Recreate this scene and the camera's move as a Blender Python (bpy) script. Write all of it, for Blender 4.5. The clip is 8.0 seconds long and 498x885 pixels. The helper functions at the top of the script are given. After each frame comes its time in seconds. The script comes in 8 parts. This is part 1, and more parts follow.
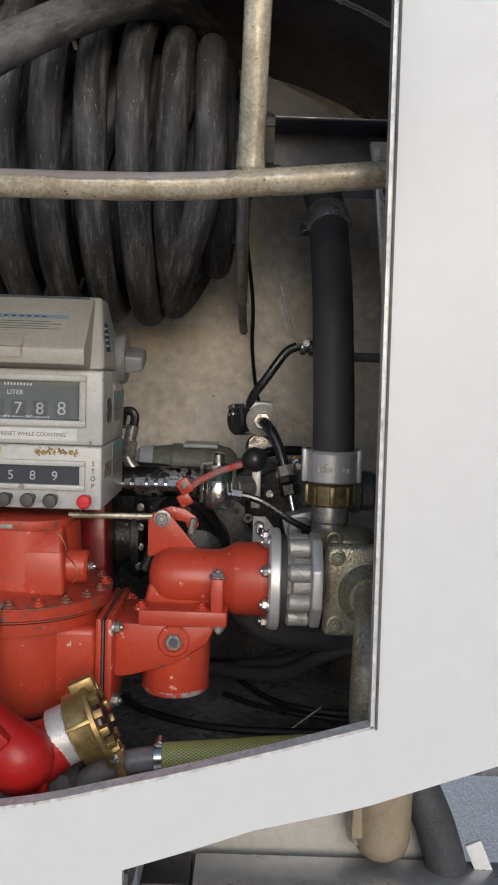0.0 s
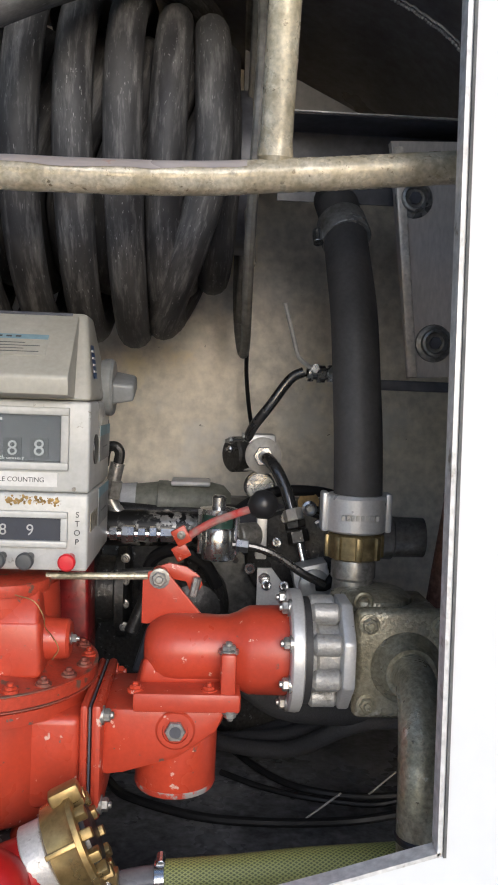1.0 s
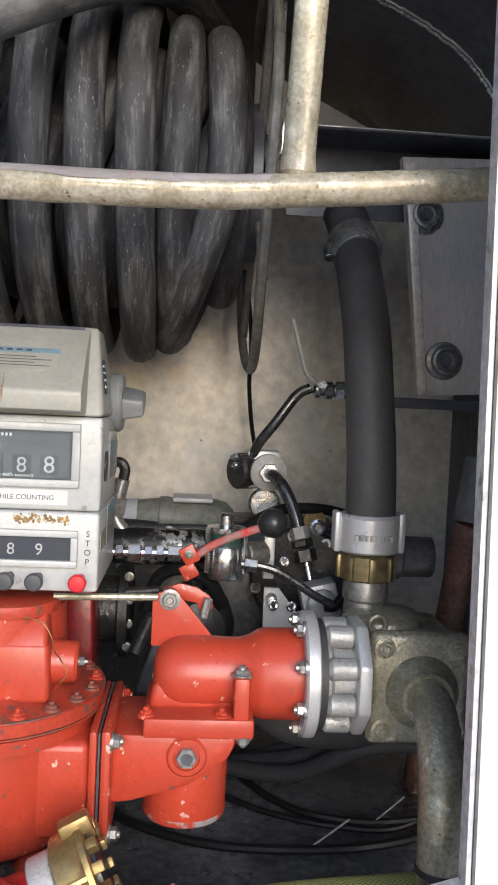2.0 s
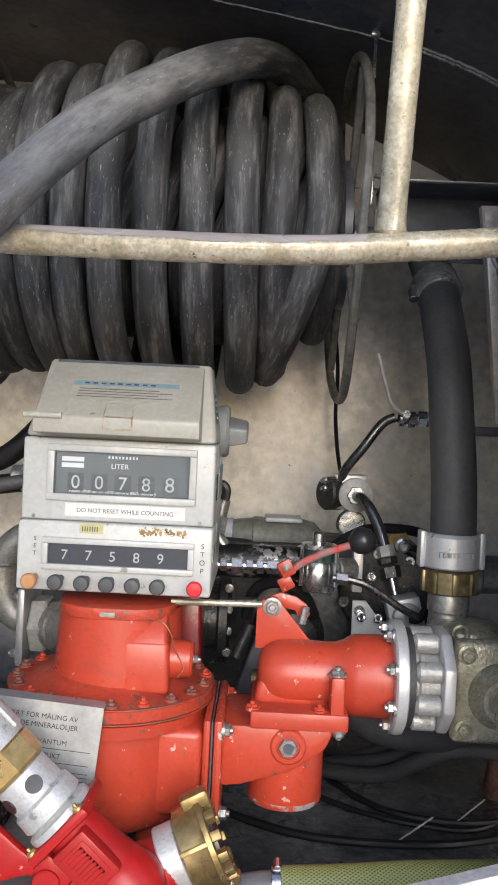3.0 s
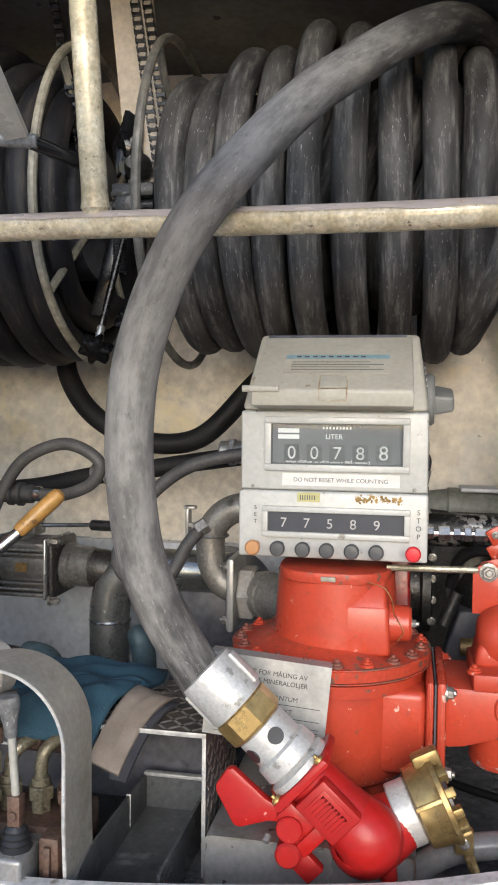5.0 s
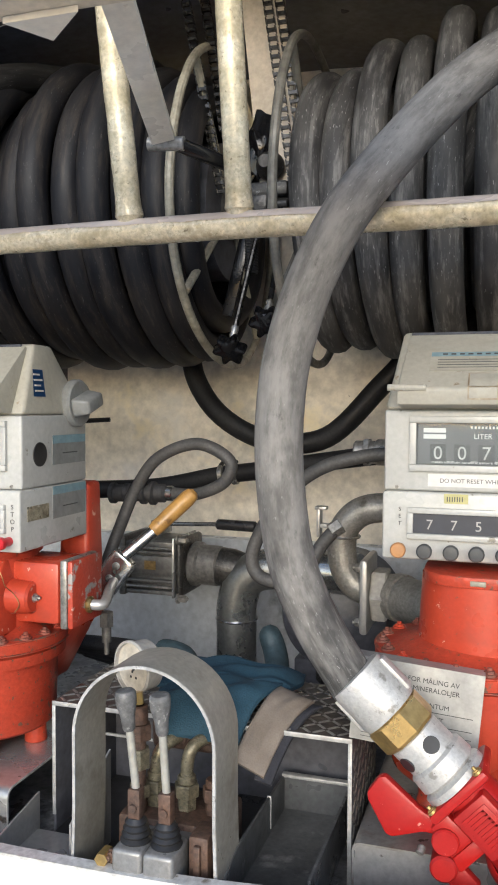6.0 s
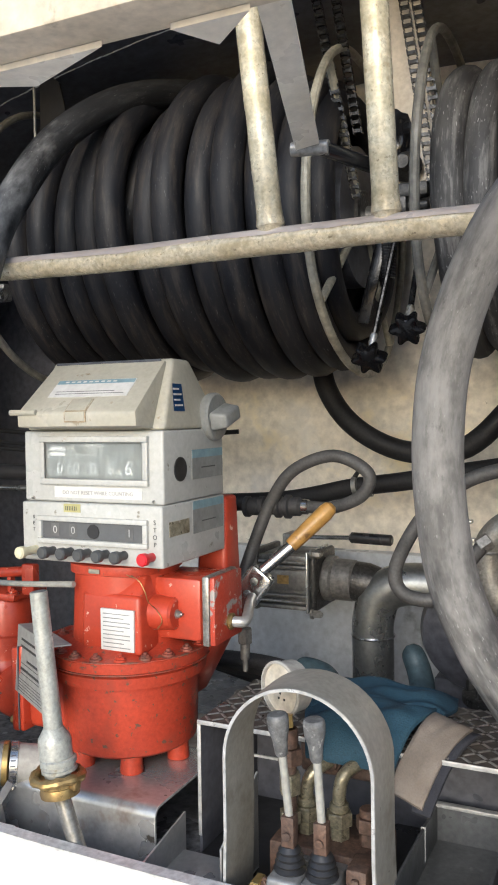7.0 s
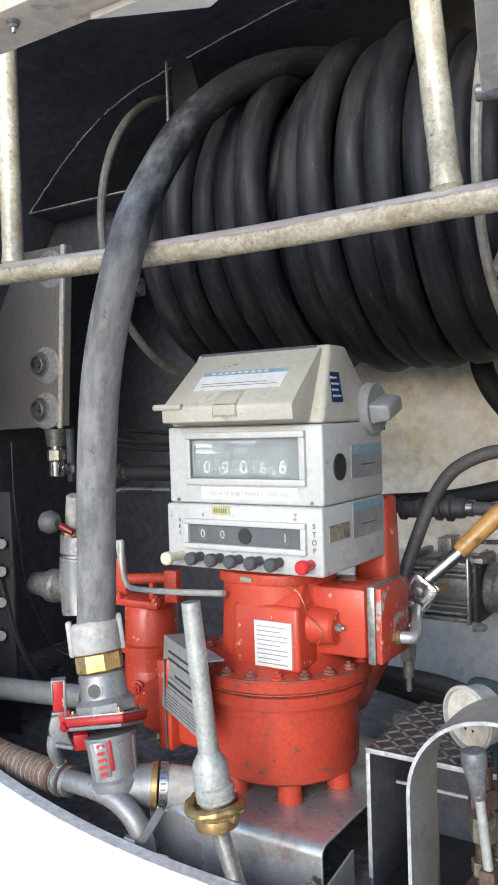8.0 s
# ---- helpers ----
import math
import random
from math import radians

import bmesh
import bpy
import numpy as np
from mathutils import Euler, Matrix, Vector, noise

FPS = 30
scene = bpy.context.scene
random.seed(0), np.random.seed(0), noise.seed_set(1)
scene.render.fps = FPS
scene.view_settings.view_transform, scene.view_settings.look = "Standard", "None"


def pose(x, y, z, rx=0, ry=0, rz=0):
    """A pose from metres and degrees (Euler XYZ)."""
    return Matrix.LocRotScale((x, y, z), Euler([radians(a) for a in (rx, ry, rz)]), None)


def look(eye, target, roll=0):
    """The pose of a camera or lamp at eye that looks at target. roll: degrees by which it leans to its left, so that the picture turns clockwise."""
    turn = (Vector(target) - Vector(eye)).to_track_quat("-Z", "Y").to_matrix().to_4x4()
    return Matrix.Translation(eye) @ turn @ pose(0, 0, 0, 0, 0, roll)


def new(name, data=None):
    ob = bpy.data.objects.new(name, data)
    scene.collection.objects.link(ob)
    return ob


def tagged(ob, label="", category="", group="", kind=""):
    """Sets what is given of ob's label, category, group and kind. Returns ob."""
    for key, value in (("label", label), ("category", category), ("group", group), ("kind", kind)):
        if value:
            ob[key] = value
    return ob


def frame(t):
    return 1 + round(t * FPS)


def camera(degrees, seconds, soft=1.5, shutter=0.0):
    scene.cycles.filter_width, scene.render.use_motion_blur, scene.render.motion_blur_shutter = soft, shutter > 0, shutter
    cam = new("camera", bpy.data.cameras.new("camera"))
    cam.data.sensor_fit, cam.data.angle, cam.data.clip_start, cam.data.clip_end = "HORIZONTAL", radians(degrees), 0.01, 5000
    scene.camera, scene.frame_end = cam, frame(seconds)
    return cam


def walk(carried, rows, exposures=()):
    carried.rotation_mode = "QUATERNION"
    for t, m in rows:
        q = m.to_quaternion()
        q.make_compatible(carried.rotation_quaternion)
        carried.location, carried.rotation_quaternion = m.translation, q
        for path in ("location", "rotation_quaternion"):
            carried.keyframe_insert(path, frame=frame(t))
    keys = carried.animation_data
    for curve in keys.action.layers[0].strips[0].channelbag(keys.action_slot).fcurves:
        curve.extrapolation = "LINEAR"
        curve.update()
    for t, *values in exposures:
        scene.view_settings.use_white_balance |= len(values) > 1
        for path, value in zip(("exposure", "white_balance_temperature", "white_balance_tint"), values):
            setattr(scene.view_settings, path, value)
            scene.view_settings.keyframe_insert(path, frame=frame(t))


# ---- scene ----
# camera and its walk
cam = camera(33.7, 8.0, 1.9)
PATH = [
    (0, (0.0009, 0.0001, 1.4463), (0.0055, 1.9929, 1.2772), 1.95),
    (0.5, (-0.0231, 0.0942, 1.4570), (-0.0550, 2.0902, 1.3342), 1.74),
    (1, (-0.0771, 0.2183, 1.4575), (0.0279, 2.2123, 1.3433), 2.09),
    (1.2, (-0.0991, 0.2484, 1.4527), (0.0561, 2.2393, 1.3409), 2.48),
    (2.3, (-0.1277, 0.2384, 1.4649), (0.0033, 2.2330, 1.3966), 2.95),
    (2.5, (-0.1412, 0.2038, 1.4637), (-0.0562, 2.2011, 1.4048), 3.07),
    (3, (-0.1641, 0.1072, 1.4668), (-0.1915, 2.1067, 1.4349), 2.78),
    (3.5, (-0.1826, 0.0726, 1.4514), (-0.2951, 2.0691, 1.4127), 2.18),
    (4, (-0.2083, 0.0666, 1.4483), (-0.4014, 2.0564, 1.3896), 1.62),
    (4.2, (-0.2140, 0.0654, 1.4500), (-0.4449, 2.0508, 1.3804), 1.37),
    (5.3, (-0.2742, 0.0678, 1.4436), (-0.7219, 2.0150, 1.3546), 0.56),
    (5.5, (-0.2885, 0.0657, 1.4471), (-0.7824, 2.0015, 1.3532), 0.55),
    (6, (-0.3241, 0.0652, 1.4469), (-0.9342, 1.9678, 1.3574), 0.24),
    (6.5, (-0.3524, 0.0644, 1.4512), (-1.0860, 1.9234, 1.3728), -0.23),
    (7, (-0.3904, 0.0836, 1.4533), (-1.2442, 1.8909, 1.3847), -0.84),
    (7.5, (-0.4435, 0.1023, 1.4509), (-1.4162, 1.8490, 1.3982), -1.67),
    (8, (-0.5179, 0.1644, 1.4396), (-1.6085, 1.8399, 1.3828), -1.88),
]
EXPOSURES = [(0.0, -0.06, 6000, 12), (0.5, 0.26, 5950, 12), (1.0, 0.52, 5900, 12), (2.5, 0.88, 5800, 12), (3.5, 0.77, 5850, 12), (5.5, 0.80, 6050, 10), (6.5, 0.9, 6050, 9), (7.5, 0.95, 5900, 9), (8.0, 1.0, 5550, 10)]
walk(cam, [(t, look(eye, target, roll)) for t, eye, target, roll in PATH], EXPOSURES)

# ---- light ----
world = bpy.data.worlds.new("sky")
scene.world = world
world.use_nodes = True
wn = world.node_tree
sky = wn.nodes.new("ShaderNodeTexSky")
sky.sky_type = "NISHITA"
sky.sun_disc = False
sky.sun_elevation = radians(20)
sky.sun_rotation = radians(170)
sky.dust_density = 1.5
sky.ozone_density = 1.0
wn.links.new(sky.outputs[0], wn.nodes["Background"].inputs[0])
wn.nodes["Background"].inputs[1].default_value = 0.15
sun_data = bpy.data.lights.new("sun", "SUN")
sun_data.energy = 1.06
sun_data.angle = radians(40)
sun_data.color = (1.0, 0.985, 0.965)
sun_ob = new("sun", sun_data)
sun_ob.matrix_world = look((0.9, -6.0, 3.2), (-0.3, 1.0, 0.6))

# ---- materials ----


def mat(name, c1, c2=None, rough=0.5, metal=0.0, scale=6.0, fine=90.0, grain=0.12, spots=(), bump=0.08,
        stretch=(1, 1, 1), uv=False, coat=0.0, rvar=0.15, spec=0.5):
    m = bpy.data.materials.new(name)
    m.use_nodes = True
    n, k = m.node_tree.nodes, m.node_tree.links
    b = n["Principled BSDF"]
    b.inputs["Metallic"].default_value = metal
    b.inputs["Coat Weight"].default_value = coat
    b.inputs["Specular IOR Level"].default_value = spec
    co = n.new("ShaderNodeTexCoord")
    info = n.new("ShaderNodeObjectInfo")
    mp = n.new("ShaderNodeMapping")
    mp.inputs["Scale"].default_value = stretch
    k.new(co.outputs["UV" if uv else "Object"], mp.inputs[0])
    mul = n.new("ShaderNodeMath")
    mul.operation = "MULTIPLY"
    mul.inputs[1].default_value = 7.3
    k.new(info.outputs["Random"], mul.inputs[0])
    add = n.new("ShaderNodeVectorMath")
    k.new(mp.outputs[0], add.inputs[0])
    k.new(mul.outputs[0], add.inputs[1])

    def tex(s, detail=4.0):
        t = n.new("ShaderNodeTexNoise")
        t.inputs["Scale"].default_value = s
        t.inputs["Detail"].default_value = detail
        t.inputs["Roughness"].default_value = 0.6
        k.new(add.outputs[0], t.inputs["Vector"])
        return t

    def ramp(src, lo, hi):
        r = n.new("ShaderNodeMapRange")
        r.inputs["From Min"].default_value, r.inputs["From Max"].default_value = lo, hi
        k.new(src, r.inputs["Value"])
        return r.outputs[0]

    def mixed(fac, a, c, kind="MIX"):
        x = n.new("ShaderNodeMix")
        x.data_type, x.blend_type = "RGBA", kind
        if isinstance(fac, float):
            x.inputs[0].default_value = fac
        else:
            k.new(fac, x.inputs[0])
        for i, v in ((6, a), (7, c)):
            if isinstance(v, tuple):
                x.inputs[i].default_value = (*v, 1)
            else:
                k.new(v, x.inputs[i])
        return x.outputs[2]

    big, small = tex(scale), tex(fine, 3.0)
    col = mixed(ramp(big.outputs[0], 0.35, 0.65), c1, c2 or tuple(v * 0.75 for v in c1))
    g = n.new("ShaderNodeMapRange")
    g.inputs["From Min"].default_value, g.inputs["From Max"].default_value = 0.3, 0.7
    g.inputs["To Min"].default_value, g.inputs["To Max"].default_value = 1 - grain * 2, 1 + grain
    k.new(small.outputs[0], g.inputs["Value"])
    comb = n.new("ShaderNodeCombineColor")
    for i in range(3):
        k.new(g.outputs[0], comb.inputs[i])
    col = mixed(1.0, col, comb.outputs[0], "MULTIPLY")
    rg = n.new("ShaderNodeMapRange")
    rg.inputs["From Min"].default_value, rg.inputs["From Max"].default_value = 0.3, 0.7
    rg.inputs["To Min"].default_value, rg.inputs["To Max"].default_value = max(0.02, rough - rvar), min(1, rough + rvar)
    k.new(big.outputs[0], rg.inputs["Value"])
    for c, s, lo, hi in spots:
        col = mixed(ramp(tex(s, 5.0).outputs[0], lo, hi), col, c)
    k.new(col, b.inputs["Base Color"])
    k.new(rg.outputs[0], b.inputs["Roughness"])
    if bump:
        bp = n.new("ShaderNodeBump")
        bp.inputs["Strength"].default_value = bump
        bp.inputs["Distance"].default_value = 0.004
        k.new(small.outputs[0], bp.inputs["Height"])
        k.new(bp.outputs[0], b.inputs["Normal"])
    return m


def glass_mat(name, rough=0.03, tint=(0.93, 0.96, 0.95)):
    m = bpy.data.materials.new(name)
    m.use_nodes = True
    b = m.node_tree.nodes["Principled BSDF"]
    b.inputs["Base Color"].default_value = (*tint, 1)
    b.inputs["Transmission Weight"].default_value = 1.0
    b.inputs["Roughness"].default_value = rough
    b.inputs["IOR"].default_value = 1.3
    return m


WHITE_PAINT = mat("white_paint", (0.64, 0.652, 0.650), (0.622, 0.635, 0.632), 0.42, scale=1.2, fine=30, grain=0.012, bump=0.01, rvar=0.03, spots=(((0.55, 0.54, 0.52), 55, 0.72, 0.76),))
ALU = mat("aluminium_trim", (0.68, 0.675, 0.66), (0.56, 0.555, 0.535), 0.45, 0.15, scale=14, grain=0.15, spots=(((0.2, 0.18, 0.14), 30, 0.62, 0.7),))
CAST_ALU = mat("cast_aluminium", (0.58, 0.58, 0.575), (0.52, 0.52, 0.515), 0.40, 0.45, scale=12, fine=260, grain=0.05, bump=0.08, spots=(((0.36, 0.355, 0.34), 26, 0.66, 0.74),))
DIRTY_ALU = mat("grimy_cast_aluminium", (0.46, 0.455, 0.44), (0.36, 0.355, 0.34), 0.44, 0.4, scale=24, fine=260, grain=0.1, bump=0.3, spots=(((0.14, 0.135, 0.12), 34, 0.58, 0.68), ((0.60, 0.60, 0.59), 50, 0.66, 0.72)))
STEEL = mat("dull_steel", (0.40, 0.392, 0.37), (0.25, 0.243, 0.225), 0.36, 0.65, scale=12, fine=140, grain=0.2, spots=(((0.1, 0.085, 0.06), 18, 0.6, 0.72),))
BRIGHT = mat("bright_steel", (0.66, 0.66, 0.65), (0.5, 0.5, 0.49), 0.22, 0.95, scale=20, grain=0.08)
STAINLESS = mat("stainless_plate", (0.54, 0.525, 0.505), (0.44, 0.428, 0.41), 0.32, 0.25, scale=5, fine=160, grain=0.1, stretch=(1, 1, 0.3))
GALV = mat("weathered_zinc_tube", (0.70, 0.63, 0.47), (0.47, 0.405, 0.265), 0.30, 0.15, scale=26, fine=150, grain=0.16, bump=0.15,
           spots=(((0.36, 0.305, 0.195), 38, 0.54, 0.72), ((0.24, 0.20, 0.13), 110, 0.63, 0.68), ((0.55, 0.21, 0.05), 9, 0.715, 0.745)))
ZINC = mat("dull_zinc_casting", (0.48, 0.447, 0.345), (0.265, 0.245, 0.17), 0.32, 0.45, scale=16, fine=190, grain=0.2, bump=0.3, spots=(((0.13, 0.11, 0.07), 24, 0.56, 0.69), ((0.62, 0.60, 0.53), 40, 0.64, 0.70), ((0.10, 0.085, 0.06), 95, 0.66, 0.70)))
CREAM_WALL = mat("dirty_cream_paint", (0.85, 0.80, 0.70), (0.77, 0.715, 0.61), 0.3, scale=3.0, fine=40, grain=0.12, bump=0.05,
                 spots=(((0.46, 0.41, 0.33), 8, 0.63, 0.86), ((0.80, 0.70, 0.46), 5, 0.6, 0.75), ((0.72, 0.72, 0.70), 4, 0.58, 0.74), ((0.05, 0.045, 0.04), 60, 0.72, 0.75)))
BEIGE = mat("worn_cream_paint", (0.68, 0.59, 0.46), (0.57, 0.485, 0.365), 0.4, scale=9, fine=80, grain=0.1,
            spots=(((0.35, 0.16, 0.05), 14, 0.66, 0.76), ((0.30, 0.26, 0.19), 25, 0.62, 0.72)))
GREY_PAINT = mat("grey_tank_paint", (0.50, 0.515, 0.53), (0.40, 0.412, 0.425), 0.30, scale=5, fine=60, grain=0.1, spots=(((0.05, 0.05, 0.05), 12, 0.6, 0.75),))
BARE_TOP = mat("rubbed_smooth_zinc", (0.62, 0.56, 0.52), (0.47, 0.40, 0.35), 0.26, 0.15, scale=8, fine=60, grain=0.06, bump=0.02, stretch=(0.4, 1, 1), spots=(((0.45, 0.16, 0.05), 22, 0.68, 0.74),))
GREY_DARK = mat("dull_dark_grey_paint", (0.15, 0.15, 0.155), (0.09, 0.09, 0.096), 0.6, scale=4, fine=60, grain=0.15, spots=(((0.25, 0.245, 0.24), 9, 0.6, 0.75),))
DARK = mat("dark_blue_grey", (0.100, 0.103, 0.120), (0.062, 0.064, 0.077), 0.40, scale=4, fine=50, grain=0.2)
FLOOR = mat("oily_steel_floor", (0.25, 0.25, 0.258), (0.11, 0.11, 0.116), 0.30, 0.3, scale=6, fine=70, grain=0.3, spots=(((0.26, 0.255, 0.25), 10, 0.60, 0.72),))
BLACK = mat("black_plastic", (0.025, 0.025, 0.027), (0.018, 0.018, 0.019), 0.38, scale=10, grain=0.1)
IRON = mat("greasy_black_iron", (0.06, 0.058, 0.055), (0.03, 0.03, 0.03), 0.4, 0.4, scale=16, fine=160, grain=0.3, bump=0.3, spots=(((0.25, 0.25, 0.24), 90, 0.64, 0.69),))
RED = mat("chipped_orange_red_paint", (0.455, 0.056, 0.026), (0.40, 0.047, 0.022), 0.34, spec=0.45, scale=7, fine=150, grain=0.05, bump=0.05,
          spots=(((0.30, 0.045, 0.025), 13, 0.58, 0.74), ((0.13, 0.08, 0.065), 70, 0.675, 0.70), ((0.62, 0.36, 0.29), 60, 0.665, 0.69), ((0.58, 0.38, 0.31), 24, 0.695, 0.715)))
CRIMSON = mat("glossy_crimson_paint", (0.38, 0.013, 0.011), (0.30, 0.010, 0.009), 0.40, spec=0.32, scale=8, fine=120, grain=0.05, coat=0.08,
              spots=(((0.75, 0.25, 0.2), 55, 0.7, 0.74),))
RED_WORN = mat("heavily_chipped_red_paint", (0.45, 0.058, 0.028), (0.38, 0.046, 0.023), 0.44, spec=0.3, scale=8, fine=150, grain=0.1, bump=0.2,
               spots=(((0.30, 0.048, 0.028), 14, 0.55, 0.72), ((0.13, 0.07, 0.05), 85, 0.615, 0.65), ((0.15, 0.085, 0.06), 24, 0.635, 0.665)))
CHIPPED_FOOT = mat("flaked_red_paint_over_metal", (0.44, 0.055, 0.03), (0.40, 0.05, 0.025), 0.42, scale=9, fine=150, grain=0.08, bump=0.2, spots=(((0.30, 0.28, 0.265), 34, 0.56, 0.60), ((0.55, 0.33, 0.28), 60, 0.62, 0.66)))
DARK_RED = mat("oily_dark_red_paint", (0.25, 0.015, 0.015), (0.12, 0.01, 0.01), 0.35, scale=20, grain=0.2)
REG = mat("light_grey_enamel", (0.47, 0.475, 0.455), (0.41, 0.412, 0.39), 0.36, scale=6, fine=120, grain=0.05, bump=0.05,
          spots=(((0.20, 0.185, 0.15), 48, 0.66, 0.71), ((0.3, 0.19, 0.07), 17, 0.71, 0.76)))
LID_GREY = mat("yellowed_grey_enamel", (0.42, 0.405, 0.35), (0.36, 0.345, 0.29), 0.4, scale=7, fine=120, grain=0.05, bump=0.05,
          spots=(((0.2, 0.15, 0.09), 36, 0.66, 0.72),))
LID_CREAM = mat("yellowed_cream_enamel", (0.46, 0.44, 0.37), (0.40, 0.38, 0.31), 0.4, scale=7, fine=120, grain=0.05, bump=0.05, spots=(((0.22, 0.16, 0.09), 30, 0.66, 0.74),))
LEVER_GREY = mat("dark_grey_moulded_knob", (0.115, 0.115, 0.115), (0.085, 0.085, 0.085), 0.5, scale=20, grain=0.1)
LEVER_STEEL = mat("dull_lever_steel", (0.42, 0.41, 0.37), (0.34, 0.33, 0.29), 0.5, 0.3, scale=20, grain=0.1)
KNOB_GREY = mat("grey_moulded_plastic", (0.25, 0.26, 0.255), (0.21, 0.215, 0.21), 0.45, scale=15, grain=0.08)

def hose_mat(name, dark, mid, light, rough=0.55, streak=0.5, specks=0.0, fade=None, bleached=(0.2, 0.198, 0.195), scuff=0.4, spec=0.5):
    """Rubber hose: streaks along it, scuffs, white specks, and a bleached stretch (fade: metres along)."""
    m = bpy.data.materials.new(name)
    m.use_nodes = True
    n, k = m.node_tree.nodes, m.node_tree.links
    b = n["Principled BSDF"]
    b.inputs["Specular IOR Level"].default_value = spec
    co = n.new("ShaderNodeTexCoord")

    def tex(scale, detail=4.0, rg=0.6):
        mp = n.new("ShaderNodeMapping")
        mp.inputs["Scale"].default_value = scale
        k.new(co.outputs["UV"], mp.inputs[0])
        t = n.new("ShaderNodeTexNoise")
        t.inputs["Scale"].default_value = 1.0
        t.inputs["Detail"].default_value = detail
        t.inputs["Roughness"].default_value = rg
        k.new(mp.outputs[0], t.inputs["Vector"])
        return t.outputs[0]

    def span(src, lo, hi, a=0.0, z=1.0):
        r = n.new("ShaderNodeMapRange")
        for key, v in (("From Min", lo), ("From Max", hi), ("To Min", a), ("To Max", z)):
            r.inputs[key].default_value = v
        k.new(src, r.inputs["Value"])
        return r.outputs[0]

    def times(a, c):
        x = n.new("ShaderNodeMath")
        x.operation = "MULTIPLY"
        k.new(a, x.inputs[0])
        if isinstance(c, float):
            x.inputs[1].default_value = c
        else:
            k.new(c, x.inputs[1])
        return x.outputs[0]

    def mixed(fac, a, c):
        x = n.new("ShaderNodeMix")
        x.data_type = "RGBA"
        k.new(fac, x.inputs[0])
        for i, v in ((6, a), (7, c)):
            if isinstance(v, tuple):
                x.inputs[i].default_value = (*v, 1)
            else:
                k.new(v, x.inputs[i])
        return x.outputs[2]

    broad = tex((14, 6, 1), 5.0)
    col = mixed(span(broad, 0.36, 0.64), dark, mid)
    if fade:
        sep = n.new("ShaderNodeSeparateXYZ")
        k.new(co.outputs["UV"], sep.inputs[0])
        add = n.new("ShaderNodeMath")
        k.new(sep.outputs[1], add.inputs[0])
        k.new(span(tex((20, 9, 1)), 0.3, 0.7, -0.22, 0.22), add.inputs[1])
        pale = span(add.outputs[0], fade[0], fade[1])
        if len(fade) > 2:
            pale = times(pale, span(add.outputs[0], fade[2], fade[3], 1.0, 0.12))
        col = mixed(pale, col, mixed(span(tex((42, 14, 1), 6.0, 0.7), 0.40, 0.60), bleached, tuple(v * 0.58 for v in bleached)))
    fine = tex((150, 20, 1), 3.0)
    wide = tex((52, 8, 1), 6.0, 0.7)
    col = mixed(times(span(wide, 0.50, 0.66), streak), col, light)
    col = mixed(times(times(span(fine, 0.58, 0.66), span(broad, 0.40, 0.58)), streak), col, light)
    col = mixed(times(span(tex((55, 26, 1), 6.0, 0.7), 0.60, 0.70), scuff), col, tuple(v * 0.45 for v in mid))
    if specks:
        col = mixed(times(times(span(tex((330, 80, 1), 2.0), 0.65, 0.70), span(tex((5, 9, 1)), 0.42, 0.60)), specks), col, (0.62, 0.62, 0.60))
    k.new(col, b.inputs["Base Color"])
    k.new(span(broad, 0.3, 0.7, rough - 0.08, rough + 0.12), b.inputs["Roughness"])
    bp = n.new("ShaderNodeBump")
    bp.inputs["Strength"].default_value = 0.3
    bp.inputs["Distance"].default_value = 0.002
    k.new(wide, bp.inputs["Height"])
    k.new(bp.outputs[0], b.inputs["Normal"])
    return m


HOSE_DUSTY = hose_mat("chalky_black_rubber", (0.024, 0.023, 0.024), (0.074, 0.072, 0.070), (0.22, 0.212, 0.203), 0.58, 0.62, 0.45, scuff=0.55, spec=0.4)
HOSE_BLEACHED = hose_mat("bleached_grey_rubber", (0.028, 0.028, 0.028), (0.062, 0.060, 0.059), (0.25, 0.245, 0.235), 0.66, 0.40, 0.3, (0.34, 0.78, 1.34, 1.56), (0.215, 0.205, 0.193), 0.55, spec=0.25)
HOSE_GREYED = hose_mat("greyed_black_rubber", (0.011, 0.011, 0.012), (0.026, 0.026, 0.027), (0.16, 0.16, 0.16), 0.56, 0.14, 0.2, (0.60, 0.92), (0.225, 0.223, 0.220), 0.7, spec=0.2)
HOSE_NEW = hose_mat("smooth_black_rubber", (0.0080, 0.0084, 0.0110), (0.016, 0.0158, 0.018), (0.062, 0.052, 0.043), 0.53, 0.5, 0.1, spec=0.26)
RUBBER = mat("black_rubber", (0.028, 0.028, 0.03), (0.04, 0.04, 0.042), 0.6, scale=14, fine=200, grain=0.15)
CLOTHY = mat("black_fabric_rubber", (0.052, 0.052, 0.056), (0.040, 0.040, 0.043), 0.7, scale=8, fine=300, grain=0.2, bump=0.25)
BRASS = mat("brass", (0.52, 0.365, 0.15), (0.42, 0.29, 0.11), 0.34, 0.75, scale=18, grain=0.12, spots=(((0.25, 0.17, 0.07), 30, 0.64, 0.75),))
OLD_BRASS = mat("dirty_brass", (0.42, 0.29, 0.12), (0.25, 0.17, 0.08), 0.42, 0.75, scale=25, grain=0.2)
RUSTY = mat("rusty_brown_iron", (0.13, 0.075, 0.052), (0.075, 0.05, 0.04), 0.6, 0.2, scale=24, fine=140, grain=0.25, bump=0.3)
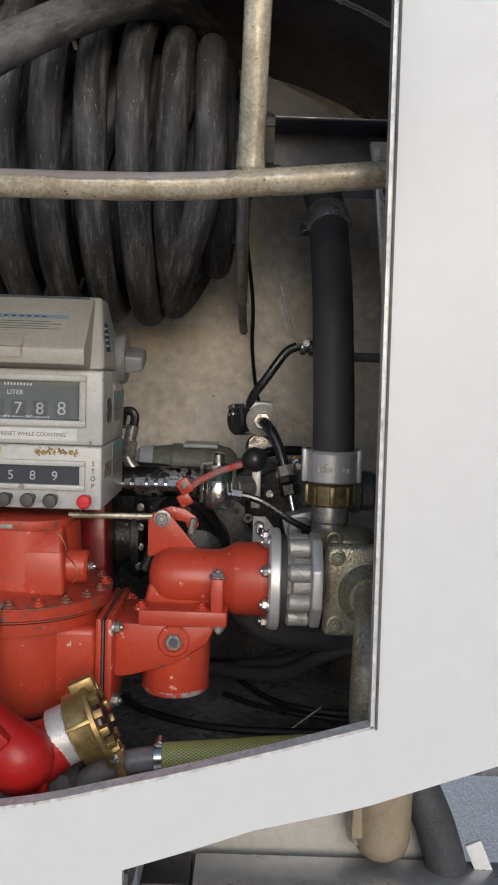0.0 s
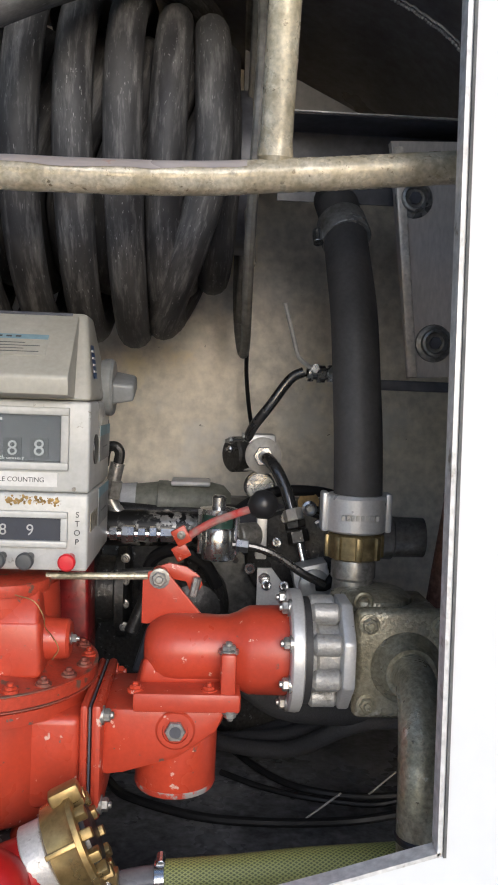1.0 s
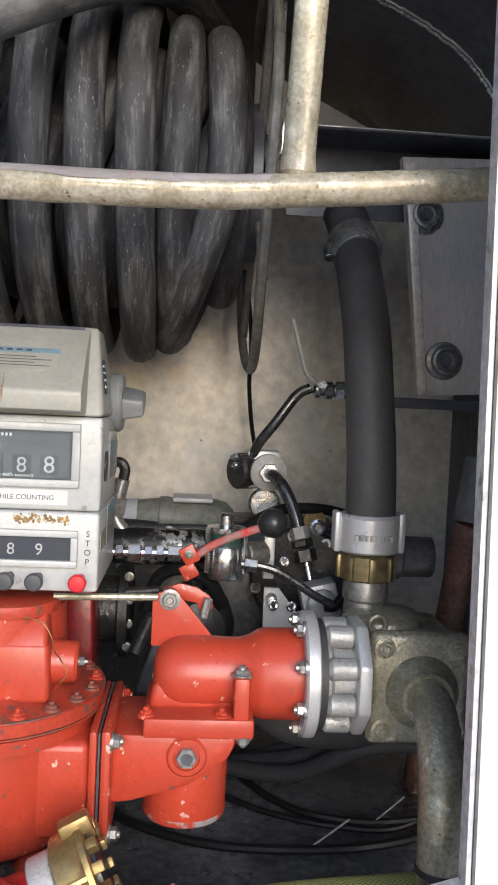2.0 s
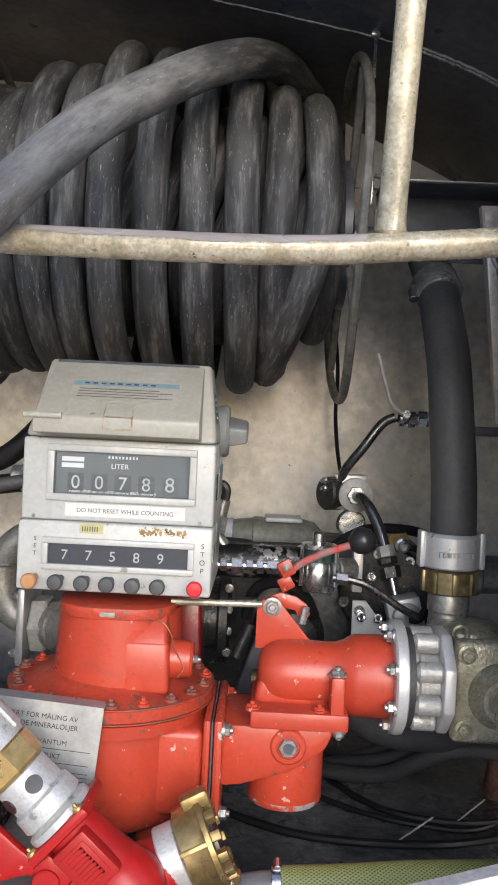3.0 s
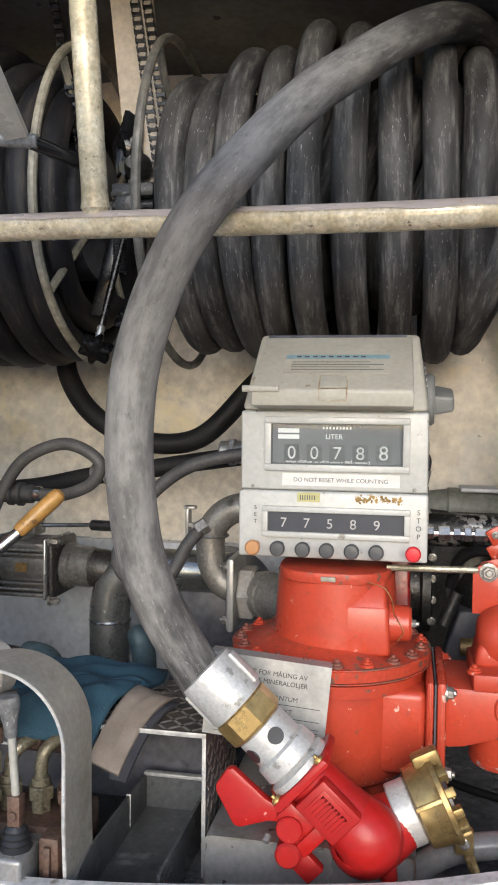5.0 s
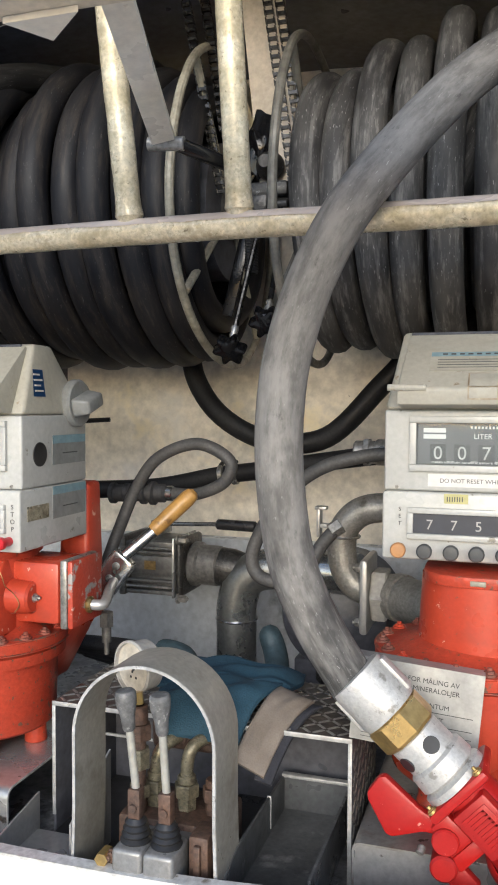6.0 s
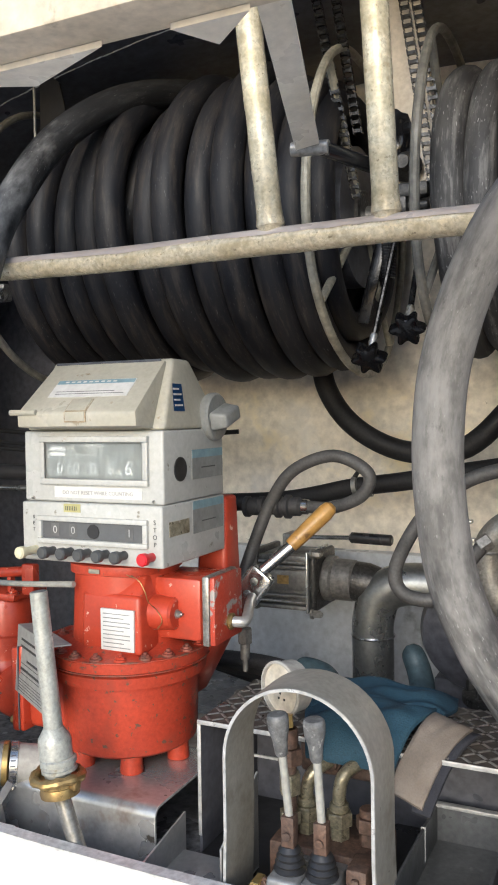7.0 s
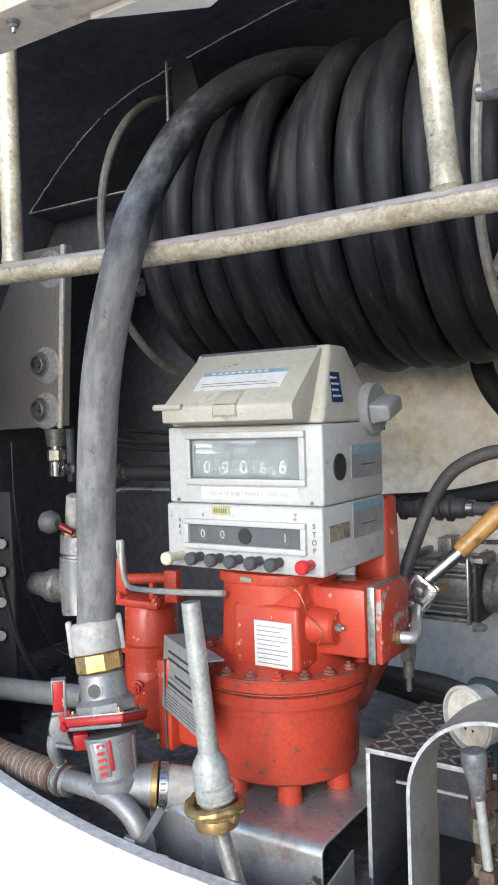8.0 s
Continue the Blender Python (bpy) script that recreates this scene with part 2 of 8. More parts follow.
SHEET = mat("dull_grey_sheet_metal", (0.46, 0.458, 0.445), (0.38, 0.378, 0.368), 0.36, 0.5, scale=5, fine=120, grain=0.06, spots=(((0.13, 0.12, 0.1), 12, 0.62, 0.75),))
EDGE = mat("worn_bright_sheet_edge", (0.52, 0.52, 0.51), (0.40, 0.40, 0.39), 0.4, 0.3, scale=30, grain=0.15)
WOOD = mat("varnished_yellow_wood", (0.46, 0.265, 0.075), (0.34, 0.18, 0.05), 0.4, scale=12, fine=60, grain=0.15, spots=(((0.15, 0.08, 0.03), 30, 0.60, 0.70),))
BLUE_CLOTH = mat("blue_cotton", (0.016, 0.058, 0.092), (0.010, 0.038, 0.062), 0.9, scale=10, fine=400, grain=0.15, bump=0.3)
TAN_CLOTH = mat("grimy_tan_leather", (0.19, 0.162, 0.138), (0.14, 0.118, 0.098), 0.85, scale=18, fine=420, grain=0.06, bump=0.3)
NAVY_CLOTH = mat("dark_lining_cloth", (0.03, 0.032, 0.042), None, 0.9, fine=300, bump=0.3)
DIAL = mat("gauge_dial_white", (0.62, 0.58, 0.5), (0.5, 0.45, 0.36), 0.45, scale=30)
COUNTER = mat("counter_dark_face", (0.10, 0.105, 0.11), (0.085, 0.088, 0.092), 0.5, scale=12, grain=0.05)
COUNTER_BLUE = mat("counter_blue_black_face", (0.028, 0.034, 0.05), None, 0.4, scale=12, grain=0.05)
WHITE_INK = mat("white_lettering", (0.60, 0.60, 0.585), (0.52, 0.52, 0.51), 0.5, grain=0.02, bump=0)
DIM_INK = mat("greyed_digit_paint", (0.46, 0.46, 0.45), (0.36, 0.36, 0.355), 0.5, scale=60, grain=0.1, bump=0)
FADED_INK = mat("faded_digit_paint", (0.63, 0.635, 0.63), (0.55, 0.555, 0.55), 0.5, scale=60, grain=0.12, bump=0)
DARK_INK = mat("black_lettering", (0.04, 0.04, 0.04), None, 0.6, grain=0.02, bump=0)
PAPER = mat("white_label", (0.64, 0.635, 0.62), (0.57, 0.565, 0.54), 0.45, scale=20, grain=0.05, bump=0)
YELLOW = mat("yellow_sticker", (0.52, 0.49, 0.22), None, 0.5, grain=0.08, bump=0)
BLUE_LABEL = mat("blue_label", (0.03, 0.12, 0.33), None, 0.4, grain=0.06, bump=0)
TEAL = mat("faded_blue_band", (0.17, 0.29, 0.35), (0.23, 0.34, 0.38), 0.5, scale=40, grain=0.08, bump=0)
RUST_SCAB = mat("rust_scab", (0.42, 0.29, 0.10), (0.24, 0.14, 0.05), 0.8, scale=60, grain=0.3, bump=0.4)
BUTTON_RED = mat("red_button", (0.62, 0.02, 0.028), None, 0.35, grain=0.04)
BUTTON_ORANGE = mat("ochre_button", (0.50, 0.25, 0.10), None, 0.45, grain=0.06)
BUTTON_CREAM = mat("cream_button", (0.70, 0.66, 0.46), None, 0.4, grain=0.06)
BUTTON_GREY = mat("charcoal_button", (0.065, 0.068, 0.07), None, 0.45, grain=0.06)
PLASTIC_WHITE = mat("off_white_nylon", (0.42, 0.405, 0.375), (0.34, 0.328, 0.30), 0.45, scale=20)
TAN_PLASTIC = mat("tan_plastic", (0.30, 0.245, 0.165), (0.24, 0.19, 0.125), 0.4, scale=12, grain=0.08)
CONCRETE = mat("pale_concrete", (0.68, 0.64, 0.59), (0.60, 0.565, 0.52), 0.9, scale=3, fine=120, grain=0.2, bump=0.15, spec=0.1)
GUM = mat("seal_rubber", (0.12, 0.12, 0.115), None, 0.7, scale=20)
GLASS = glass_mat("clear_window")
CABLE = mat("black_cable", (0.014, 0.014, 0.015), None, 0.5, grain=0.1, spec=0.2)
RING = mat("greyish_painted_ring", (0.36, 0.335, 0.265), (0.20, 0.185, 0.145), 0.45, scale=20, grain=0.15)


def braid_mat():
    m = bpy.data.materials.new("green_yellow_braided_hose")
    m.use_nodes = True
    n, k = m.node_tree.nodes, m.node_tree.links
    b = n["Principled BSDF"]
    co = n.new("ShaderNodeTexCoord")
    vals = []
    for ang in (32, -32):
        mp = n.new("ShaderNodeMapping")
        mp.inputs["Rotation"].default_value = (0, 0, radians(ang))
        k.new(co.outputs["UV"], mp.inputs[0])
        w = n.new("ShaderNodeTexWave")
        w.inputs["Scale"].default_value = 85
        w.inputs["Distortion"].default_value = 0.15
        k.new(mp.outputs[0], w.inputs[0])
        vals.append(w.outputs[1])
    mn = n.new("ShaderNodeMath")
    mn.operation = "MINIMUM"
    k.new(vals[0], mn.inputs[0])
    k.new(vals[1], mn.inputs[1])
    cr = n.new("ShaderNodeValToRGB")
    cr.color_ramp.elements[0].position, cr.color_ramp.elements[0].color = 0.12, (0.38, 0.39, 0.12, 1)
    cr.color_ramp.elements[1].position, cr.color_ramp.elements[1].color = 0.45, (0.135, 0.145, 0.045, 1)
    k.new(mn.outputs[0], cr.inputs[0])
    k.new(cr.outputs[0], b.inputs["Base Color"])
    b.inputs["Roughness"].default_value = 0.4
    bp = n.new("ShaderNodeBump")
    bp.inputs["Strength"].default_value = 0.3
    bp.inputs["Distance"].default_value = 0.002
    bp.invert = True
    k.new(mn.outputs[0], bp.inputs["Height"])
    k.new(bp.outputs[0], b.inputs["Normal"])
    return m


BRAID = braid_mat()
DULL_ALU = mat("dull_grey_aluminium", (0.29, 0.29, 0.288), (0.225, 0.225, 0.222), 0.4, 0.45, scale=18, fine=160, grain=0.1, bump=0.1, spots=(((0.5, 0.03, 0.025), 16, 0.68, 0.70),))
PIPE_GREY = mat("smooth_galvanised_pipe", (0.47, 0.478, 0.48), (0.36, 0.367, 0.37), 0.27, 0.6, scale=9, fine=60, grain=0.06, bump=0.04, spots=(((0.16, 0.155, 0.14), 22, 0.66, 0.74),))
DULL_CREAM = mat("dull_tan_paint", (0.50, 0.44, 0.36), (0.40, 0.345, 0.27), 0.45, scale=9, grain=0.1, spots=(((0.10, 0.08, 0.06), 14, 0.66, 0.74),))
PALE_INK = mat("faded_lettering", (0.33, 0.335, 0.33), None, 0.6, grain=0.02, bump=0)

# ---- mesh helpers ----


def thing(name, at, label, category, group="", kind=""):
    e = new(name)
    e.location = at
    e.empty_display_size = 0.05
    return tagged(e, label, category, group, kind)


def part(name, bm, material, parent=None, label="", sharp=34):
    if parent is not None:
        off = Vector(parent.location)
        up = parent.parent
        while up is not None:
            off += Vector(up.location)
            up = up.parent
        bmesh.ops.translate(bm, verts=bm.verts[:], vec=-off)
    bmesh.ops.recalc_face_normals(bm, faces=bm.faces[:])
    me = bpy.data.meshes.new(name)
    for f in bm.faces:
        f.smooth = True
    bm.to_mesh(me)
    bm.free()
    me.set_sharp_from_angle(angle=radians(sharp))
    me.materials.append(material)
    ob = new(name, me)
    if parent is not None:
        ob.parent = parent
    if label:
        tagged(ob, label)
    return ob


def settle(ob, was, now, size=1.0):
    """Move a finished thing so that its point `was` comes to `now`, resized about it."""
    ob.location = Vector(now) + (ob.location - Vector(was)) * size
    ob.scale = (size, size, size)
    return ob


def single(name, bm, material, label, category, group="", kind="", sharp=34):
    """A thing of one mesh, with its origin at its foot."""
    vs = np.array([v.co[:] for v in bm.verts])
    at = Vector(((vs[:, 0].min() + vs[:, 0].max()) / 2, (vs[:, 1].min() + vs[:, 1].max()) / 2, vs[:, 2].min()))
    bmesh.ops.translate(bm, verts=bm.verts[:], vec=-at)
    ob = part(name, bm, material, sharp=sharp)
    ob.location = at
    return tagged(ob, label, category, group, kind)


def join(*bms):
    out = bms[0]
    for b in bms[1:]:
        me = bpy.data.meshes.new("tmp")
        b.to_mesh(me)
        b.free()
        out.from_mesh(me)
        bpy.data.meshes.remove(me)
    return out


def moved(bm, m):
    bmesh.ops.transform(bm, matrix=m, verts=bm.verts[:])
    return bm


def box(x0, x1, y0, y1, z0, z1, bev=0.003, seg=2):
    bm = bmesh.new()
    bmesh.ops.create_cube(bm, size=1.0)
    bmesh.ops.transform(bm, matrix=Matrix.Translation(((x0 + x1) / 2, (y0 + y1) / 2, (z0 + z1) / 2))
                        @ Matrix.Diagonal((abs(x1 - x0), abs(y1 - y0), abs(z1 - z0), 1)), verts=bm.verts[:])
    if bev:
        bmesh.ops.bevel(bm, geom=bm.edges[:], offset=bev, segments=seg, affect="EDGES", profile=0.5)
    return bm


def hull8(lo, hi, bev=0.0):
    """A block from a lower (x0, x1, y0, y1, z) to an upper rectangle."""
    bm = bmesh.new()
    vs = []
    for x0, x1, y0, y1, z in (lo, hi):
        vs.append([bm.verts.new(p) for p in ((x0, y0, z), (x1, y0, z), (x1, y1, z), (x0, y1, z))])
    a, b = vs
    bm.faces.new(a[::-1])
    bm.faces.new(b)
    for i in range(4):
        j = (i + 1) % 4
        bm.faces.new((a[i], a[j], b[j], b[i]))
    if bev:
        bmesh.ops.bevel(bm, geom=bm.edges[:], offset=bev, segments=3, affect="EDGES", profile=0.5)
    return bm


def lathe(at, way, profile, seg=32, turn=0.0):
    """Revolves (distance along way, radius) pairs round the line from at."""
    bm = bmesh.new()
    q = Vector(way).normalized().to_track_quat("Z", "Y").to_matrix().to_4x4()
    m = Matrix.Translation(at) @ q
    rings = []
    for d, r in profile:
        rings.append([bm.verts.new(m @ Vector((r * math.cos(turn + 2 * math.pi * i / seg), r * math.sin(turn + 2 * math.pi * i / seg), d))) for i in range(seg)])
    for a, b in zip(rings, rings[1:]):
        for i in range(seg):
            j = (i + 1) % seg
            bm.faces.new((a[i], a[j], b[j], b[i]))
    bm.faces.new(rings[0][::-1])
    bm.faces.new(rings[-1])
    return bm


def rod(a, b, r, seg=16, ch=0.12):
    a, b = Vector(a), Vector(b)
    n = (b - a).length
    c = min(r * ch, n * 0.2)
    return lathe(a, b - a, [(0, r - c), (c, r), (n - c, r), (n, r - c)], seg)


def hexa(a, b, r):
    return rod(a, b, r, 6, 0.08)


def catmull(pts, per=8, closed=False):
    p = [Vector(v) for v in pts]
    if closed:
        q = [p[-1]] + p + [p[0], p[1]]
    else:
        q = [2 * p[0] - p[1]] + p + [2 * p[-1] - p[-2]]
    out = []
    for i in range(1, len(q) - 2):
        for s in range(per):
            t = s / per
            a, b, c, d = q[i - 1], q[i], q[i + 1], q[i + 2]
            out.append(0.5 * ((2 * b) + (c - a) * t + (2 * a - 5 * b + 4 * c - d) * t * t + (3 * b - a - 3 * c + d) * t ** 3))
    if not closed:
        out.append(p[-1])
    return out


def tube(pts, r, seg=12, closed=False, radii=None):
    """A round tube along the points, with UVs in metres (round, along)."""
    bm = bmesh.new()
    uvl = bm.loops.layers.uv.new("uv")
    n = len(pts)
    tang = []
    for i in range(n):
        a = pts[(i - 1) % n] if closed or i else pts[0]
        b = pts[(i + 1) % n] if closed or i < n - 1 else pts[-1]
        tang.append((Vector(b) - Vector(a)).normalized())
    up = Vector((0, 0, 1)) if abs(tang[0].z) < 0.9 else Vector((1, 0, 0))
    side = tang[0].cross(up).normalized()
    rings, dist, run = [], [], 0.0
    for i in range(n):
        side = (side - tang[i] * side.dot(tang[i])).normalized()
        other = tang[i].cross(side)
        rr = radii[i] if radii else r
        rings.append([bm.verts.new(Vector(pts[i]) + rr * (side * math.cos(2 * math.pi * j / seg) + other * math.sin(2 * math.pi * j / seg))) for j in range(seg)])
        if i:
            run += (Vector(pts[i]) - Vector(pts[i - 1])).length
        dist.append(run)
    circ = 2 * math.pi * r
    last = n if closed else n - 1
    for i in range(last):
        a, b = rings[i], rings[(i + 1) % n]
        d0, d1 = dist[i], dist[i + 1] if i + 1 < n else dist[i] + 0.02
        for j in range(seg):
            k = (j + 1) % seg
            f = bm.faces.new((a[j], a[k], b[k], b[j]))
            for lp, uv in zip(f.loops, ((j, d0), (j + 1, d0), (j + 1, d1), (j, d1))):
                lp[uvl].uv = (uv[0] / seg * circ, uv[1])
    if not closed:
        bm.faces.new(rings[0][::-1])
        bm.faces.new(rings[-1])
    return bm


def prism(poly, axis, d0, d1, bev=0.0):
    """A polygon (two coordinates) pushed along x, y or z from d0 to d1."""
    bm = bmesh.new()

    def put(p, d):
        return {"x": (d, p[0], p[1]), "y": (p[0], d, p[1]), "z": (p[0], p[1], d)}[axis]
    a = [bm.verts.new(put(p, d0)) for p in poly]
    b = [bm.verts.new(put(p, d1)) for p in poly]
    bm.faces.new(a)
    bm.faces.new(b[::-1])
    for i in range(len(poly)):
        j = (i + 1) % len(poly)
        bm.faces.new((a[i], b[i], b[j], a[j]))
    bmesh.ops.recalc_face_normals(bm, faces=bm.faces[:])
    if bev:
        bmesh.ops.bevel(bm, geom=bm.edges[:], offset=bev, segments=2, affect="EDGES", profile=0.5)
    return bm


def ribbon(line, axis, d0, d1, thick):
    """A bent sheet: a line in a plane, given thickness, pushed along the axis."""
    pts = [Vector((*p, 0)) for p in line]
    out = []
    for i, p in enumerate(pts):
        a, b = pts[max(i - 1, 0)], pts[min(i + 1, len(pts) - 1)]
        t = (b - a).normalized()
        out.append(p + Vector((-t.y, t.x, 0)) * thick)
    return prism([p[:2] for p in pts] + [p[:2] for p in out[::-1]], axis, d0, d1)


def bolt(parent, at, way, r=0.008, h=0.006, material=None, washer=True, name="bolt"):
    w = Vector(way).normalized()
    a = Vector(at) - w * 0.003
    bm = lathe(a, w, [(0, r * 0.98), (0.003 + h * 0.85, r), (0.003 + h, r * 0.85)], 6, random.random())
    if washer:
        bm = join(bm, lathe(a, w, [(0, r * 1.35), (0.0048, r * 1.35), (0.0052, r * 1.2)], 12))
    bm = join(bm, lathe(Vector(at) + w * (h - 0.001), w, [(0, r * 0.5), (0.004, r * 0.5), (0.005, r * 0.4)], 10))
    return part(name, bm, material or STEEL, parent)


def lettering(text, size, at, material, parent, way_x=(1, 0, 0), way_up=(0, 0, 1), align="CENTER", name="lettering"):
    cu = bpy.data.curves.new("text", "FONT")
    cu.body = text
    cu.size = size
    cu.align_x = align
    cu.extrude = 0.0002
    tmp = bpy.data.objects.new("text", cu)
    scene.collection.objects.link(tmp)
    bpy.context.view_layer.update()
    me = bpy.data.meshes.new_from_object(tmp.evaluated_get(bpy.context.evaluated_depsgraph_get()))
    bpy.data.objects.remove(tmp)
    x, z = Vector(way_x).normalized(), Vector(way_up).normalized()
    n = x.cross(z)
    m = Matrix((x, z, n)).transposed().to_4x4()
    bm = bmesh.new()
    bm.from_mesh(me)
    bpy.data.meshes.remove(me)
    moved(bm, Matrix.Translation(at) @ m)
    return part(name, bm, material, parent)


def arc(cx, cz, r, a0, a1, n):
    return [(cx + r * math.cos(radians(a0 + (a1 - a0) * i / n)), cz + r * math.sin(radians(a0 + (a1 - a0) * i / n))) for i in range(n + 1)]

# ---- large structure ----
part("ground", box(-60, 60, -60, 60, -0.3, 0.0, 0), CONCRETE)
tagged(bpy.data.objects["ground"], "pale grey concrete yard with fine gravel texture", "ground", kind="structure")

SILL = [(-1.95, 1.09), (-1.75, 0.96), (-1.6, 0.893), (-1.44, 0.855), (-1.28, 0.836), (-1.1, 0.831), (-0.83, 0.831), (-0.6, 0.842), (-0.3, 0.878), (-0.157, 0.909), (0.024, 0.957), (0.174, 1.001)]
sill = [tuple(p[:2]) for p in catmull([(*p, 0) for p in SILL], 4)]
BELOW = [(0.174, 0.898), (0.136, 0.887), (0.027, 0.86), (-0.06, 0.828), (-0.142, 0.80), (-0.142, 0.32), (-1.95, 0.32)]
panel = thing("rear_panel", (-0.87, 1.03, 0.32), "glossy white painted truck rear panel around a large curved opening", "panel", kind="structure")
panel_skin = join(prism(sill + BELOW, "y", 1.012, 1.028),
                  prism([(0.174, 0.898), (0.338, 0.957), (0.55, 1.05), (0.55, 2.6), (0.155, 2.6), (0.155, 2.32), (0.174, 1.001)], "y", 1.012, 1.03),
                  prism([(-1.95, 0.32), (-1.95, 2.6), (-2.3, 2.6), (-2.3, 0.6), (-2.2, 0.32)], "y", 1.012, 1.05),
                  box(-1.95, 0.16, 1.012, 1.05, 2.32, 2.6, 0))
part("skin", panel_skin, WHITE_PAINT, panel)
part("sill_trim", ribbon(sill, "y", 1.0095, 1.031, 0.004), ALU, panel, "scratched bare aluminium edge strip")
part("jamb_trim", prism([(0.1510, 2.32), (0.155, 2.32), (0.1735, 1.004), (0.1695, 1.0)], "y", 1.0095, 1.030), ALU, panel, "scratched bare aluminium edge strip")
part("seal", prism([(0.1575, 2.32), (0.1605, 2.32), (0.1785, 1.0), (0.1755, 1.0)], "y", 1.0085, 1.0125), GUM, panel, "thin grey rubber seal")


def structure(name, bm, material, label):
    return tagged(part(name, bm, material), label, name.split("_")[0], kind="structure")


# same plane as wall_back, in the dark colour left of x = -1.52
structure("wall_end", box(-2.40, -1.52, 2.12, 2.18, 0.6, 2.5, 0), DARK, "dark grey end part of the steel back bulkhead")
structure("wall_back", box(-1.52, 0.54, 2.12, 2.18, 0.6, 2.5, 0), CREAM_WALL, "grimy cream painted steel bulkhead with oil stains")
structure("floor", join(box(-2.40, -0.14, 1.052, 2.12, 0.72, 0.77, 0), box(-0.14, 0.29, 1.165, 2.12, 0.72, 0.77, 0), box(0.29, 0.49, 1.46, 2.12, 0.72, 0.77, 0)), FLOOR, "dark oily steel compartment floor")
structure("wall_right", prism([(1.06, 0.99), (1.45, 0.765), (2.12, 0.765), (2.12, 2.5), (1.06, 2.5)], "x", 0.49, 0.54), DARK, "dark painted steel side wall")
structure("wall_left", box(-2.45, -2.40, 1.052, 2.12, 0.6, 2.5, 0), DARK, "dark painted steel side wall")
VAULT = [(-2.40, 1.45), (-2.20, 1.78), (-2.08, 1.97), (-1.93, 2.09), (-1.79, 2.167), (-1.62, 2.21), (-1.29, 2.262), (-0.87, 2.29), (-0.45, 2.262), (-0.12, 2.21), (0.07, 2.170), (0.19, 2.128), (0.26, 2.092), (0.33, 2.038), (0.43, 1.90), (0.49, 1.70)]
vault = [tuple(p[:2]) for p in catmull([(*p, 0) for p in VAULT], 4)]
structure("ceiling", ribbon(vault, "y", 1.052, 2.12, 0.03), DARK, "dark vaulted underside of the tank shell")
weld = catmull([(x, 1.6, z - 0.003) for x, z in VAULT[2:-1]], 14)
beads = bmesh.new()
for i, (p, q) in enumerate(zip(weld, weld[1:])):
    if noise.noise(Vector((i * 0.23, 4.0, 0))) < 0.5:
        w = (q - p).normalized()
        c = p.lerp(q, 0.5) + Vector((0, random.uniform(-0.0015, 0.0015), 0))
        half = 0.5 * (q - p).length
        fat = 1.9 if c.x > 0.06 else 1.0
        if fat > 1.5:
            beads = join(beads, lathe(c - w * half + Vector((0, -0.010, 0.001)), w, [(0, 0.0018), (half, 0.0024), (half * 2, 0.0018)], 6))
        beads = join(beads, lathe(c - w * half, w, [(0, 0.0009 * fat), (half * 0.5, fat * random.uniform(0.0012, 0.0021)), (half * 1.5, fat * random.uniform(0.0012, 0.0021)), (half * 2, 0.0009 * fat)], 6))
tagged(single("weld_seam", beads, EDGE, "uneven pale weld seam across the dark tank shell", "weld seam"), kind="stuff")

GUSSET_TAN = mat("dull_tan_grey_paint", (0.22, 0.20, 0.175), (0.16, 0.145, 0.125), 0.5, scale=6, fine=80, grain=0.1)
# shelf angles and the upright strips behind the rail
for x0, x1, z in ((0.035, 0.489, 1.931), (-2.2, -1.765, 1.968)):
    ang = thing("angle_bar", (0.5 * (x0 + x1), 1.60, z - 0.05), "thin dark steel angle bar with a bright worn edge", "angle bar", "angle bars")
    # second box: added dark upright plate, covers the wall behind the bar
    part("leg", join(box(x0, x1, 1.604, 1.70, z - 0.004, z, 0), box(x0, x1, 1.70, 1.704, z - 0.125, z, 0)), DARK, ang)
    part("edge", box(x0, x1, 1.5985, 1.604, z - 0.0022, z, 0), EDGE, ang, "bright worn edge")
single("gusset_plate", prism([(-0.03, 1.94), (-0.03, 2.062), (0.0, 2.045), (0.172, 1.964), (0.172, 1.94)], "y", 1.694, 1.70), GUSSET_TAN, "triangular tan-grey steel gusset plate", "gusset")

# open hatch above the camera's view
# ground bounce put into the colour: lighter cream for stay and gussets
BOUNCE_CREAM = mat("cream_paint_bounce_lit", (0.84, 0.78, 0.68), (0.76, 0.69, 0.57), 0.35, scale=9, fine=80, grain=0.06, spots=(((0.40, 0.28, 0.16), 22, 0.66, 0.74),))
hatch = thing("hatch", (-0.87, 0.62, 1.75), "raised cream painted steel hatch with rust stains", "hatch")
part("front_beam", box(-2.1, 0.17, 0.595, 0.645, 1.752, 1.90, 0.003), BEIGE, hatch)
for x in (-1.9, -0.45, 0.14):
    part("rib", hull8((x - 0.015, x + 0.015, 0.613, 0.64, 1.90), (x - 0.015, x + 0.015, 0.998, 1.02, 2.45), 0), BEIGE, hatch)
for a, b, c in ((-0.955, -0.775, -0.872), (-0.712, -0.645, -0.690)):
    part("gusset", prism([(a, 0.635), (b, 0.635), (c, 0.674)], "z", 1.7465, 1.7517), BOUNCE_CREAM, hatch, "pointed cream steel gusset")
for x in (-1.035, -1.012):
    bolt(hatch, (x, 0.61, 1.752), (0, 0, -1), 0.004, 0.005)

